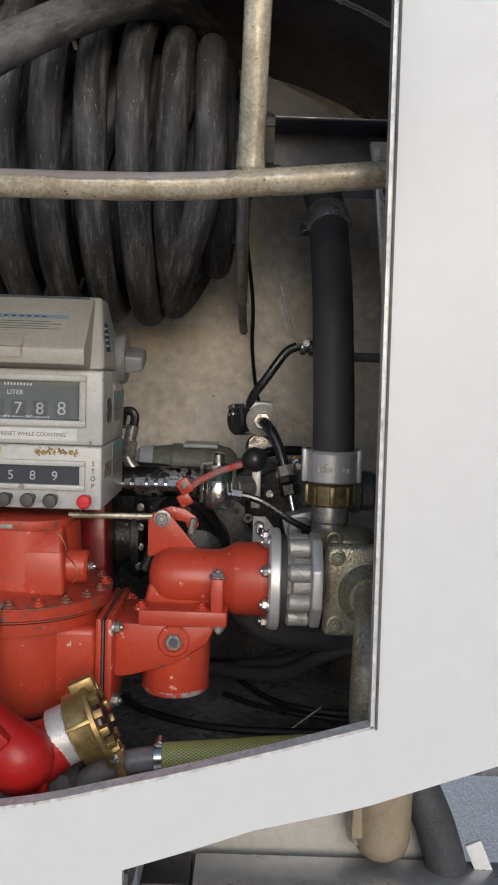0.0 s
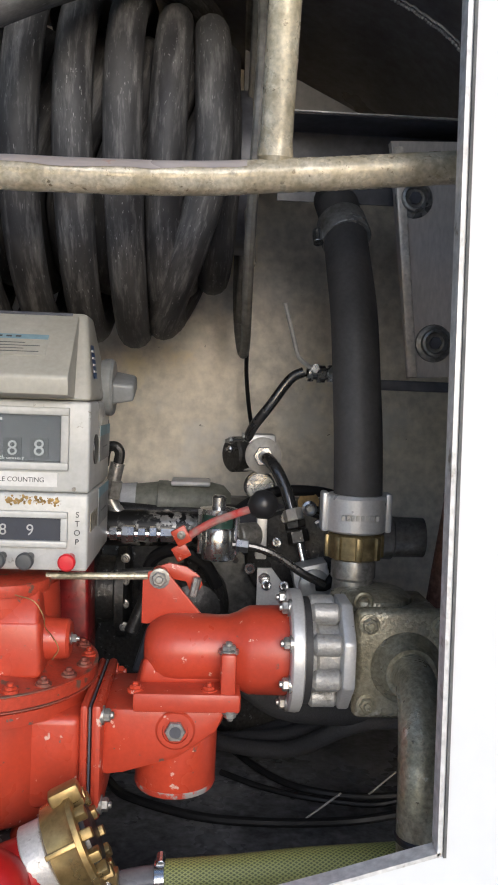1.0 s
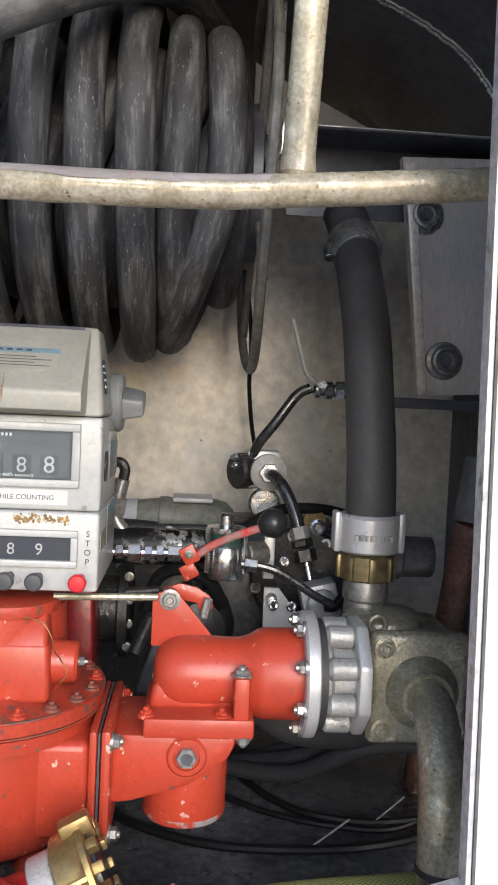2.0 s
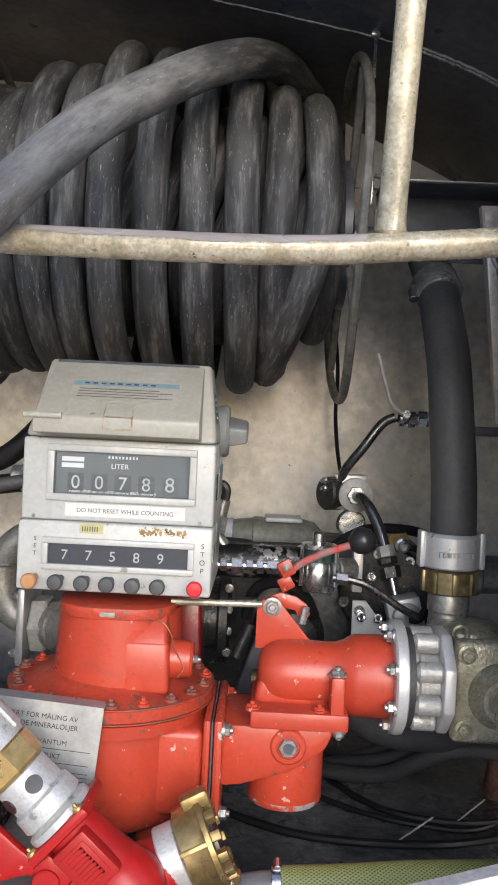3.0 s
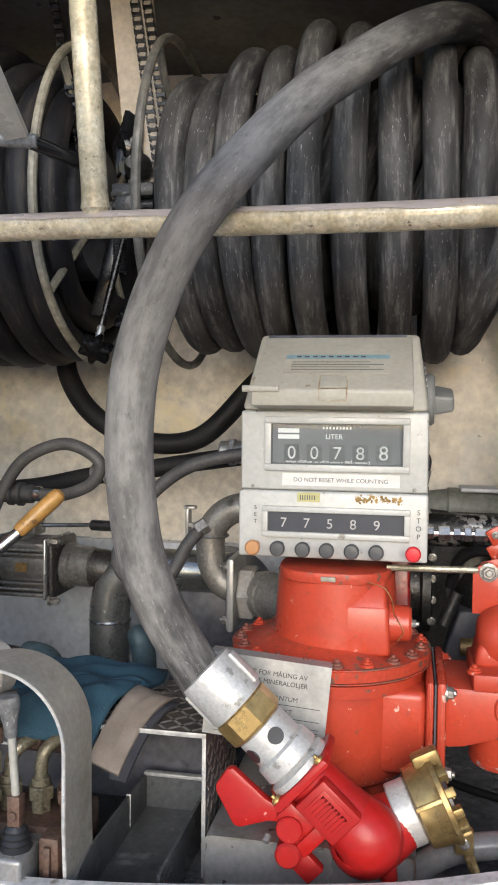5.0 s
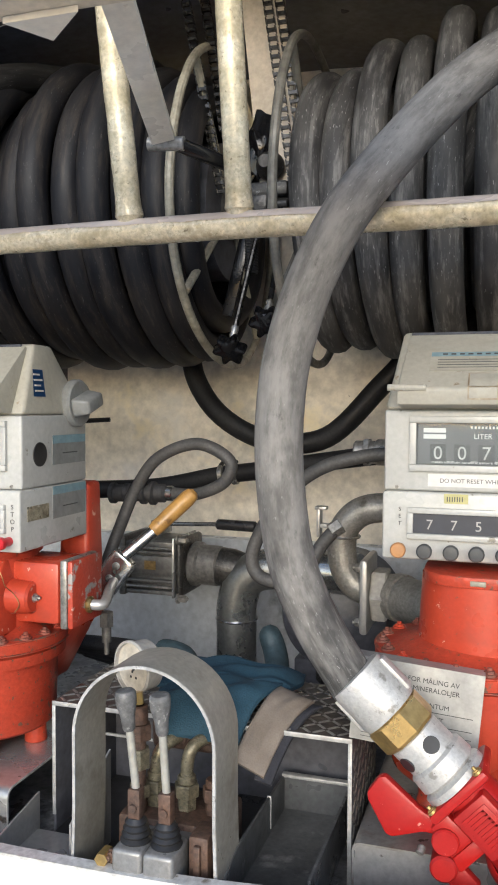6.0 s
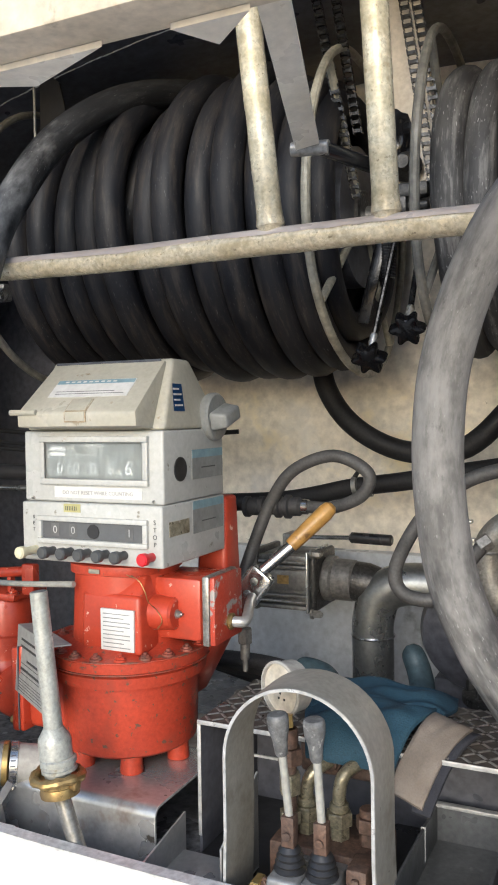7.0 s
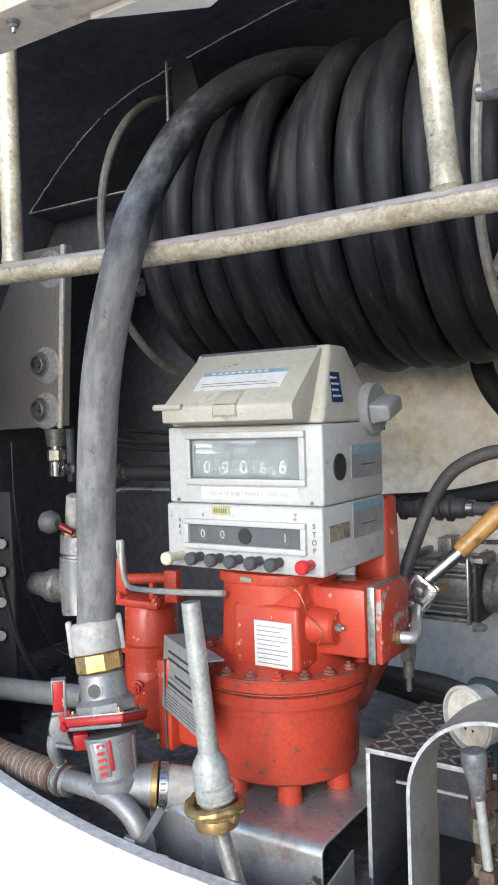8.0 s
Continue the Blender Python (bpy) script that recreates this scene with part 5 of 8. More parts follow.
for sgn in (1, -1):
    c = A + SIDE * (0.041 * sgn) + W * 0.034
    part("clamp_ear", moved(box(-0.0035, 0.0035, -0.010, 0.010, -0.026, 0.024, 0.003), Matrix.Translation(c) @ Matrix((SIDE, Vector((0, -1, 0)), W)).transposed().to_4x4()), DIRTY_SLEEVE, sleeve)
part("brass_nut", lathe(A, W, [(0.064, 0.038), (0.067, 0.0415), (0.096, 0.0415), (0.10, 0.038)], 8, 0.3), BRASS, noz, "eight-sided brass nut")
sw = part("swivel", lathe(A, W, [(0.10, 0.033), (0.102, 0.0355), (0.136, 0.0355), (0.140, 0.040), (0.160, 0.0415), (0.164, 0.037), (0.168, 0.044), (0.176, 0.045)], 44), DIRTY_SLEEVE, noz, "silver aluminium swivel with round sight holes")
for ang in (-0.55, 0.75):
    way = (Vector((0, -1, 0)) * math.cos(ang) + SIDE * math.sin(ang)).normalized()
    p = A + W * 0.120 + way * 0.0335
    part("sight_hole", lathe(p, way, [(0, 0.011), (0.0025, 0.0105)], 20), BLACK, sw)
Q = Matrix.Translation(A) @ Matrix((SIDE, Vector((0, -1, 0)), W)).transposed().to_4x4()


def at_noz(bm):
    return moved(bm, Q)


part("square_flange", at_noz(box(-0.047, 0.047, -0.045, 0.045, 0.176, 0.190, 0.006)), CRIMSON, noz)
for x in (-0.038, 0.038):
    bolt(noz, Q @ Vector((x, 0.036, 0.176)), -W, 0.005, 0.004, BRASS)
part("body", at_noz(join(lathe((0, 0, 0.188), (0, 0, 1), [(0, 0.036), (0.01, 0.034), (0.05, 0.035), (0.09, 0.04)], 36), box(-0.026, 0.026, 0.02, 0.042, 0.196, 0.262, 0.004))), CRIMSON, noz)
mark = part("maker_mark", at_noz(box(-0.019, 0.019, 0.042, 0.0435, 0.205, 0.252, 0.0008)), CRIMSON, noz)
for i in range(4):
    z = 0.209 + 0.0108 * i
    part("mark_bar", at_noz(join(box(-0.013, 0.013, 0.043, 0.0448, z, z + 0.0022, 0), box(-0.013, 0.013, 0.043, 0.0448, z + 0.0055, z + 0.0077, 0), box(-0.013, -0.010, 0.043, 0.0448, z, z + 0.0077, 0))), CRIMSON, mark)
E0 = A + W * 0.262
elbow = catmull([E0, E0 + W * 0.03, Vector((-0.300, 1.118, 0.890)), Vector((-0.272, 1.138, 0.900)), Vector((-0.243, 1.148, 0.917))], 8)
part("elbow", tube(elbow, 0.04, 28, radii=[0.038 + 0.009 * math.sin(math.pi * min(1, i / (len(elbow) - 1) * 1.1)) for i in range(len(elbow))]), CRIMSON, noz)
W2 = Vector((0.88, 0.16, 0.40)).normalized()
G = Vector((-0.262, 1.148, 0.909))
part("collar", lathe(G, W2, [(0, 0.041), (0.002, 0.043), (0.026, 0.043), (0.028, 0.041)], 36), DIRTY_SLEEVE, noz, "silver collar")
# lever wing and knuckle
part("wing", at_noz(prism([(0.046, 0.200), (0.056, 0.172), (0.059, 0.114), (0.066, 0.109), (0.093, 0.113), (0.099, 0.120), (0.114, 0.165), (0.110, 0.173), (0.074, 0.193), (0.058, 0.215)], "y", 0.002, 0.017, 0.004)), CRIMSON, noz)
part("lever_arm", at_noz(join(box(0.032, 0.062, -0.01, 0.024, 0.192, 0.236, 0.005), rod((0.058, -0.015, 0.215), (0.058, 0.03, 0.215), 0.017), box(0.03, 0.075, 0.0, 0.02, 0.236, 0.256, 0.004))), CRIMSON, noz)
part("knuckle", at_noz(join(lathe((0.086, 0.0, 0.238), (0, 1, 0), [(-0.02, 0.014), (-0.017, 0.017), (0.022, 0.017), (0.025, 0.014)], 20), join(box(0.05, 0.09, -0.008, 0.016, 0.228, 0.25, 0.005), box(0.07, 0.10, -0.004, 0.012, 0.25, 0.285, 0.004)))), CRIMSON, noz)
part("spring_pin", at_noz(rod((0.088, 0.016, 0.204), (0.094, 0.024, 0.206), 0.005)), STEEL, noz)
part("drain", lathe((-0.272, 1.10, 0.872), (0.15, 0, -1), [(0, 0.012), (0.02, 0.011), (0.024, 0.008)], 14), CRIMSON, noz)

# gold dust cap at the valve's outlet
AGED_BRASS = mat("aged_brass", (0.42, 0.305, 0.135), (0.32, 0.225, 0.09), 0.34, 0.75, scale=18, grain=0.15, spots=(((0.16, 0.11, 0.05), 30, 0.60, 0.72), ((0.55, 0.42, 0.22), 60, 0.64, 0.70)))
cap = thing("dust_cap", G + W2 * 0.03, "brass dust cap with toothed rim and latch arm", "dust cap")
C = G + W2 * 0.028
part("cup", lathe(C, W2, [(0, 0.043), (0.003, 0.050), (0.030, 0.054), (0.034, 0.057), (0.040, 0.057), (0.042, 0.048), (0.034, 0.042)], 48), AGED_BRASS, cap)
part("rubber_insert", lathe(C + W2 * 0.030, W2, [(0, 0.041), (0.016, 0.040), (0.018, 0.034)], 32), BLACK, cap, "black rubber insert")
q2 = W2.to_track_quat("Z", "Y").to_matrix().to_4x4()
for i in range(12):
    a = 2 * math.pi * i / 12
    m = Matrix.Translation(C) @ q2 @ pose(0, 0, 0, 0, 0, math.degrees(a))
    part("tooth", moved(box(0.037, 0.051, -0.006, 0.006, 0.036, 0.053, 0.002), m), AGED_BRASS, cap)
for i in range(3):
    m = Matrix.Translation(C) @ q2 @ pose(0, 0, 0, 0, 0, 120 * i + 35)
    part("rib", moved(box(0.044, 0.0565, -0.003, 0.003, 0.0, 0.036, 0.001), m), AGED_BRASS, cap)
part("lug", moved(box(-0.011, 0.011, 0.045, 0.066, 0.018, 0.054, 0.005), Matrix.Translation(C) @ q2 @ pose(0, 0, 0, 0, 0, 0)), AGED_BRASS, cap)
L0 = C + W2 * 0.040 + Vector((0.024, -0.004, -0.052))
part("latch_arm", join(moved(box(-0.012, 0.012, -0.009, 0.009, -0.016, 0.016, 0.004), Matrix.Translation(L0)), hull8((L0.x + 0.022, L0.x + 0.036, L0.y - 0.006, L0.y + 0.006, L0.z - 0.075), (L0.x - 0.006, L0.x + 0.008, L0.y - 0.007, L0.y + 0.007, L0.z - 0.004), 0.003)), AGED_BRASS, cap)
bolt(cap, L0 + Vector((0, -0.009, 0)), (0, -1, 0), 0.005, 0.003, STEEL)
settle(cap, C, C, 1.04)

# upright valve under the other hose
CHIPPED_CRIMSON = mat("worn_crimson_paint", (0.46, 0.02, 0.018), (0.38, 0.016, 0.015), 0.4, scale=12, grain=0.06, spots=(((0.55, 0.5, 0.48), 40, 0.58, 0.62),))
U = Vector((-1.426, 1.10, 1.0))
up = thing("delivery_valve", (-1.42, 1.10, 0.86), "worn red and silver lever valve with brass nut", "valve", "delivery valves")
UM = Matrix.Translation(U) @ pose(0, 0, 0, 0, 0, 45) @ Matrix.Translation((0, 0, 0.115)) @ pose(0, 0, 0, -11, -6, 0) @ Matrix.Translation((0, 0, -0.115))


def at_up(bm):
    return moved(bm, UM)


def upright(profile, seg=40, turn=0.0):
    return at_up(lathe((0, 0, 0), (0, 0, 1), profile, seg, turn))


uw = (UM.to_3x3() @ Vector((0, 0, 1))).normalized()
part("sleeve", upright([(0.084, 0.037), (0.087, 0.0385), (0.122, 0.0385), (0.129, 0.037), (0.132, 0.034)]), PLASTIC_WHITE, up, "off-white hose ferrule")
for sgn in (1, -1):
    part("clamp_ear", at_up(box(sgn * 0.0385 - 0.005, sgn * 0.0385 + 0.005, -0.014, 0.014, 0.082, 0.138, 0.004)), PLASTIC_WHITE, up)
for i in range(5):
    part("text_bar", at_up(box(-0.012 + 0.005 * i, -0.009 + 0.005 * i, -0.0389, -0.0375, 0.106, 0.110, 0)), SHEET, up)
part("brass_nut", upright([(0.054, 0.034), (0.057, 0.037), (0.081, 0.037), (0.084, 0.034)], 8, 0.2), BRASS, up, "eight-sided brass nut")
sv = part("swivel", join(upright([(0.006, 0.040), (0.014, 0.0365), (0.050, 0.0355), (0.053, 0.033)]), upright([(-0.010, 0.043), (-0.006, 0.0475), (0.008, 0.0475), (0.016, 0.040)], 8, 0.35), upright([(-0.020, 0.043), (-0.018, 0.045), (-0.011, 0.045), (-0.010, 0.043)])), DULL_ALU, up, "silver swivel with a round sight hole")
part("hole_rim", at_up(lathe((-0.013, -0.0325, 0.030), (-0.35, -1, 0), [(0, 0.0125), (0.0015, 0.0125), (0.002, 0.0105)], 20)), DULL_ALU, sv)
part("sight_hole", at_up(lathe((-0.013, -0.0325, 0.030), (-0.35, -1, 0), [(0, 0.0105), (0.003, 0.0100)], 18)), BLACK, sv)
FL = Matrix.Translation(UM @ Vector((0, 0, -0.016))) @ pose(0, 0, 0, 0, 0, 45) @ pose(0, 0, 0, -18, 0, 0) @ pose(0, 0, 0, 0, 0, -27)
sf = part("square_flange", moved(box(-0.048, 0.048, -0.048, 0.048, -0.009, 0.006, 0.005), FL), CRIMSON, up)
part("worn_rim", moved(join(box(-0.0475, 0.0475, -0.0485, -0.0465, 0.0035, 0.0066, 0.0008), box(0.0465, 0.0485, -0.0465, 0.0475, 0.0035, 0.0066, 0.0008)), FL), DULL_ALU, sf, "bare metal along the plate's chipped edge")
part("gasket", moved(box(-0.044, 0.044, -0.046, 0.044, -0.015, -0.009, 0.003), FL), DULL_ALU, sf)
for x in (-0.038, 0.038):
    for y in (-0.038, 0.038):
        bolt(up, FL @ Vector((x, y, 0.006)), uw, 0.005, 0.004, BRASS)
part("body", join(upright([(-0.135, 0.020), (-0.130, 0.034), (-0.118, 0.040), (-0.108, 0.0405), (-0.103, 0.036), (-0.06, 0.0375), (-0.04, 0.040)], 36), *[at_up(rod((0.031 * math.cos(q), 0.031 * math.sin(q), -0.100), (0.034 * math.cos(q), 0.034 * math.sin(q), -0.045), 0.0065, 10)) for q in (-0.5, -2.5)]), DULL_ALU, up)
mk = part("maker_mark", at_up(box(-0.026, -0.006, -0.0390, -0.026, -0.096, -0.044, 0.001)), DULL_ALU, up)
part("mark_edge", at_up(box(-0.006, 0.0, -0.0405, -0.030, -0.088, -0.044, 0.001)), CRIMSON, mk)
for i in range(5):
    part("mark_bar", at_up(box(-0.022, -0.010, -0.0402, -0.0385, -0.093 + 0.010 * i, -0.088 + 0.010 * i, 0)), CHIPPED_CRIMSON, mk)
# tee at the foot, with band, worm clamp and cut spout
TB = UM @ Vector((0, 0, -0.118))
TW = Vector((0.80, 0.59, -0.07)).normalized()
part("tee", lathe(TB, TW, [(0, 0.031), (0.03, 0.0315), (0.056, 0.034)], 36), DULL_ALU, up)
T0 = TB + TW * 0.052
part("brass_band", lathe(T0, TW, [(0, 0.0335), (0.001, 0.0355), (0.009, 0.0355), (0.010, 0.0335)], 32), BRASS, up)
clampb = part("hose_clamp", lathe(T0 + TW * 0.012, TW, [(0, 0.0325), (0.001, 0.0345), (0.013, 0.0345), (0.014, 0.0325)], 36), BRIGHT, up, "slotted steel worm clamp")
q3 = Matrix.Translation(T0 + TW * 0.0115) @ TW.to_track_quat("Z", "Y").to_matrix().to_4x4()
for i in range(26):
    part("slot", moved(box(0.0335, 0.0349, -0.0011, 0.0011, 0.003, 0.011, 0), q3 @ pose(0, 0, 0, 0, 0, 360 / 26 * i)), DARK, clampb)
part("screw", rod(T0 + TW * 0.019 + Vector((0.012, -0.016, -0.034)), T0 + TW * 0.019 + Vector((0.0, -0.02, -0.020)), 0.0055, 10), BRIGHT, clampb)
part("spout", lathe(T0 + TW * 0.026, TW, [(0, 0.0320), (0.024, 0.0300), (0.044, 0.0270), (0.046, 0.0225), (0.030, 0.0215)], 32), PLASTIC_WHITE, up, "pale worn spout end")
bolt(up, T0 + TW * 0.064 + Vector((0, -0.004, 0.012)), (1, -0.3, 0.2), 0.009, 0.016, STEEL)
# lever wing, half bare, on its silver arm
UL = Matrix.Translation(U) @ pose(0, 0, 0, 0, 0, 45)


def at_arm(bm):
    return moved(bm, UL)


wing = part("wing", at_arm(join(box(-0.068, -0.050, -0.032, -0.016, 0.004, 0.052, 0.004), prism([(-0.063, 0.004), (-0.043, 0.006), (-0.036, -0.026), (-0.054, -0.030)], "y", -0.031, -0.020, 0.003))), CHIPPED_CRIMSON, up, "red lever wing with bare metal edges")
part("bare_edge", at_arm(join(box(-0.0515, -0.0475, -0.0330, -0.0150, -0.002, 0.0525, 0.0012), box(-0.0695, -0.0475, -0.0330, -0.0150, 0.0505, 0.0535, 0.0012), box(-0.0695, -0.0665, -0.0330, -0.0150, 0.020, 0.0520, 0.0012), box(-0.070, -0.052, -0.0328, -0.017, 0.000, 0.0045, 0.0012))), DULL_ALU, wing, "bare metal edge")
part("lever_arm", at_arm(box(-0.040, -0.016, -0.030, 0.004, -0.060, -0.034, 0.004)), CRIMSON, up)
part("knuckle", at_arm(join(prism([(-0.071, -0.003), (-0.056, 0.000), (-0.046, -0.014), (-0.047, -0.033), (-0.039, -0.050), (-0.041, -0.059), (-0.064, -0.051), (-0.073, -0.038), (-0.076, -0.021)], "y", -0.030, -0.012, 0.005), rod((-0.066, -0.034, -0.044), (-0.040, -0.033, -0.052), 0.0035, 10), tube(catmull([(-0.068, -0.018, -0.035), (-0.070, -0.016, -0.055), (-0.066, 0.008, -0.080), (-0.060, 0.03, -0.10)], 5), 0.010, 14))), DULL_ALU, up, "silver lever casting")
part("spring_pin", at_arm(lathe((-0.053, -0.031, -0.018), (0, -1, 0), [(0, 0.006), (0.006, 0.006), (0.009, 0.003)], 14)), CRIMSON, up)
# nozzle pipe standing in a brass camlock ring
PALE_ZINC = mat("pale_mottled_zinc", (0.47, 0.475, 0.44), (0.33, 0.335, 0.30), 0.42, 0.3, scale=22, fine=160, grain=0.14, bump=0.15, spots=(((0.22, 0.20, 0.15), 48, 0.64, 0.70), ((0.30, 0.27, 0.20), 18, 0.62, 0.72)))
ns = thing("drop_pipe", (-1.12, 1.0, 0.83), "worn grey steel drop pipe in a dirty brass cam ring", "pipe")
P0, P1, P2 = Vector((-1.157, 1.0, 1.207)), Vector((-1.136, 1.0, 1.012)), Vector((-1.129, 1.0, 0.945))
part("pipe", lathe(P0, P1 - P0, [(0, 0.0095), (0.0005, 0.0125), (0.196, 0.0135)], 20), PALE_ZINC, ns)
part("bore", lathe(P0 - (P1 - P0) * 0.003, P1 - P0, [(0, 0.0105), (0.0006, 0.0105)], 16), DARK, ns)
part("reducer", lathe(P1, P2 - P1, [(-0.004, 0.014), (0.01, 0.0225), (0.016, 0.0235), (0.05, 0.0235), (0.054, 0.019), (0.078, 0.019)], 24), PALE_ZINC, ns)
part("collar", lathe(P2 + Vector((0, 0, 0.030)), (0.1, 0, -1), [(0, 0.0235), (0.002, 0.0255), (0.008, 0.0255), (0.009, 0.0235), (0.014, 0.0235), (0.015, 0.025), (0.019, 0.025), (0.020, 0.022)], 28), PALE_ZINC, ns)
ringp = [P2 + Vector((0.0325 * math.cos(q) * (1 + 0.07 * math.cos(3 * q)), 0.0325 * math.sin(q), 0.004 + 0.0025 * math.cos(2 * q + 0.6))) for q in np.linspace(0, 2 * math.pi, 40, endpoint=False)]
part("cam_ring", join(tube(ringp, 0.0066, 10, closed=True, radii=[0.0066 + 0.0012 * math.sin(i * 1.7) for i in range(40)]), lathe(P2 + Vector((0, 0, 0.004)), (0.1, 0, -1), [(0, 0.022), (0.001, 0.0285), (0.012, 0.0285), (0.014, 0.0265), (0.022, 0.0280), (0.027, 0.0275), (0.028, 0.02)], 28),
                      *[moved(box(0.027, 0.040, -0.006, 0.006, -0.004, 0.010, 0.003), Matrix.Translation(P2) @ pose(0, 0, 0, 0, 8, q)) for q in (-150, -10, 100)]), OLD_BRASS, ns, "dirty brass cam ring")
part("stem", rod(P2 + Vector((0.002, 0, -0.02)), (-1.078, 1.0, 0.800), 0.0115, 14), STEEL, ns, "dull steel lower stem")
settle(ns, P2, (-1.1645, 1.045, 0.920), 1.05)

# ---- right-hand pipework ----
blk = thing("flanged_elbow", (0.20, 1.33, 1.0), "galvanised square-flanged pipe elbow turning down beside the opening", "pipe elbow")
part("square_plate", box(0.133, 0.270, 1.302, 1.322, 1.024, 1.176, 0.012, 3), ZINC, blk)
part("housing", box(0.142, 0.262, 1.322, 1.46, 1.03, 1.168, 0.012, 3), ZINC, blk)
part("boss", lathe((0.205, 1.304, 1.096), (0, -1, 0), [(0, 0.050), (0.008, 0.048), (0.016, 0.040), (0.03, 0.034)], 36), ZINC, blk)
part("elbow", tube(catmull([(0.205, 1.30, 1.096), (0.203, 1.25, 1.098), (0.197, 1.205, 1.087), (0.190, 1.163, 1.053), (0.186, 1.140, 1.0), (0.186, 1.137, 0.95), (0.188, 1.135, 0.90), (0.19, 1.135, 0.785)], 8), 0.0265, 24), ZINC, blk)
part("ring", lathe((0.1865, 1.137, 0.955), (0, 0, -1), [(0, 0.027), (0.002, 0.029), (0.007, 0.029), (0.009, 0.027)], 28), BLACK, blk)
for x in (0.152, 0.250):
    for z in (1.045, 1.155):
        bolt(blk, (x, 1.302, z), (0, -1, 0), 0.0105, 0.009, ZINC)
part("neck_dome", lathe((0.172, 1.40, 1.160), (0, 0, 1), [(0, 0.062), (0.014, 0.058), (0.022, 0.046), (0.025, 0.03)], 36), ZINC, blk)
part("eye", tube([Vector((0.150 + 0.011 * math.cos(a), 1.34, 1.176 + 0.011 * math.sin(a))) for a in np.linspace(0, 2 * math.pi, 16, endpoint=False)], 0.004, 8, closed=True), ZINC, blk)

SUCTION = mat("dusty_black_hose_cover", (0.068, 0.065, 0.064), (0.050, 0.048, 0.047), 0.62, scale=8, fine=160, grain=0.1, bump=0.08, spots=(((0.03, 0.029, 0.028), 16, 0.64, 0.72),))
OLIVE_BRASS = mat("olive_tarnished_brass", (0.30, 0.235, 0.115), (0.19, 0.15, 0.075), 0.4, 0.7, scale=24, grain=0.2, spots=(((0.40, 0.33, 0.18), 40, 0.64, 0.72),))
suc = thing("suction_hose", (0.15, 1.43, 1.14), "thick matt black rubber hose with silver clamp coupling and brass nut", "hose")
hose_pts = catmull([(0.152, 1.425, 1.30), (0.149, 1.43, 1.40), (0.147, 1.455, 1.49), (0.145, 1.49, 1.59), (0.143, 1.545, 1.67), (0.142, 1.60, 1.735), (0.136, 1.65, 1.79)], 8)
part("hose", tube(hose_pts, 0.0362, 28), SUCTION, suc)
cl = part("clamp", lathe((0.149, 1.425, 1.262), (0, 0, 1), [(0, 0.042), (0.003, 0.0455), (0.05, 0.0455), (0.055, 0.042)], 40), CAST_ALU, suc, "silver two-part clamp")
for sgn in (1, -1):
    part("ear", box(0.149 + sgn * 0.047 - 0.005, 0.149 + sgn * 0.047 + 0.005, 1.41, 1.44, 1.262, 1.32, 0.003), CAST_ALU, cl)
for k in range(8):
    part("text_bar", box(0.121 + 0.007 * k, 0.1255 + 0.007 * k, 1.378, 1.3798 + 0.0012 * abs(k - 3.5), 1.283, 1.291, 0), SHEET, cl)
part("brass_nut", lathe((0.149, 1.425, 1.221), (0, 0, 1), [(0, 0.036), (0.003, 0.041), (0.036, 0.041), (0.039, 0.038)], 12), OLIVE_BRASS, suc, "dirty brass collar nut")
for i in range(8):
    a = 2 * math.pi * i / 8
    part("nut_lug", moved(box(0.036, 0.0445, -0.005, 0.005, 0, 0.034, 0.002), Matrix.Translation((0.149, 1.425, 1.223)) @ pose(0, 0, 0, 0, 0, math.degrees(a))), OLIVE_BRASS, suc)
part("nipple", lathe((0.149, 1.425, 1.140), (0, 0, 1), [(0, 0.034), (0.02, 0.032), (0.05, 0.030), (0.054, 0.033), (0.075, 0.033), (0.082, 0.031)], 32), STEEL, suc, "galvanised pipe nipple")
tb = part("top_band", lathe((0.1415, 1.604, 1.738), (-0.14, 0.68, 0.75), [(-0.025, 0.0405), (-0.022, 0.042), (0.02, 0.042), (0.023, 0.0405)], 36), STEEL, suc, "steel hose band")
part("screw", rod((0.097, 1.582, 1.712), (0.097, 1.597, 1.735), 0.009, 12), BRIGHT, tb)
part("top_nipple", lathe((0.137, 1.637, 1.77), (-0.14, 0.68, 0.75), [(0, 0.034), (0.05, 0.034)], 28), IRON, suc)

LIP_TAN = mat("worn_bright_tan_edge", (0.74, 0.68, 0.60), (0.60, 0.55, 0.48), 0.34, 0.1, scale=20, grain=0.12)
# one plate steel in two tones: right lightened against shade, left darkened against light
PLATE_STEEL_RAISED = mat("brushed_brownish_steel_shade_lift", (0.62, 0.565, 0.52), (0.50, 0.455, 0.42), 0.42, 0.03, scale=4, fine=160, grain=0.08, stretch=(1, 1, 0.3), spots=(((0.35, 0.32, 0.29), 6, 0.55, 0.75),))
PLATE_STEEL_LOWERED = mat("dull_brown_steel_light_lowered", (0.31, 0.282, 0.26), (0.24, 0.218, 0.20), 0.42, 0.2, scale=4, fine=160, grain=0.08, stretch=(1, 1, 0.3), spots=(((0.30, 0.28, 0.26), 6, 0.58, 0.75),))
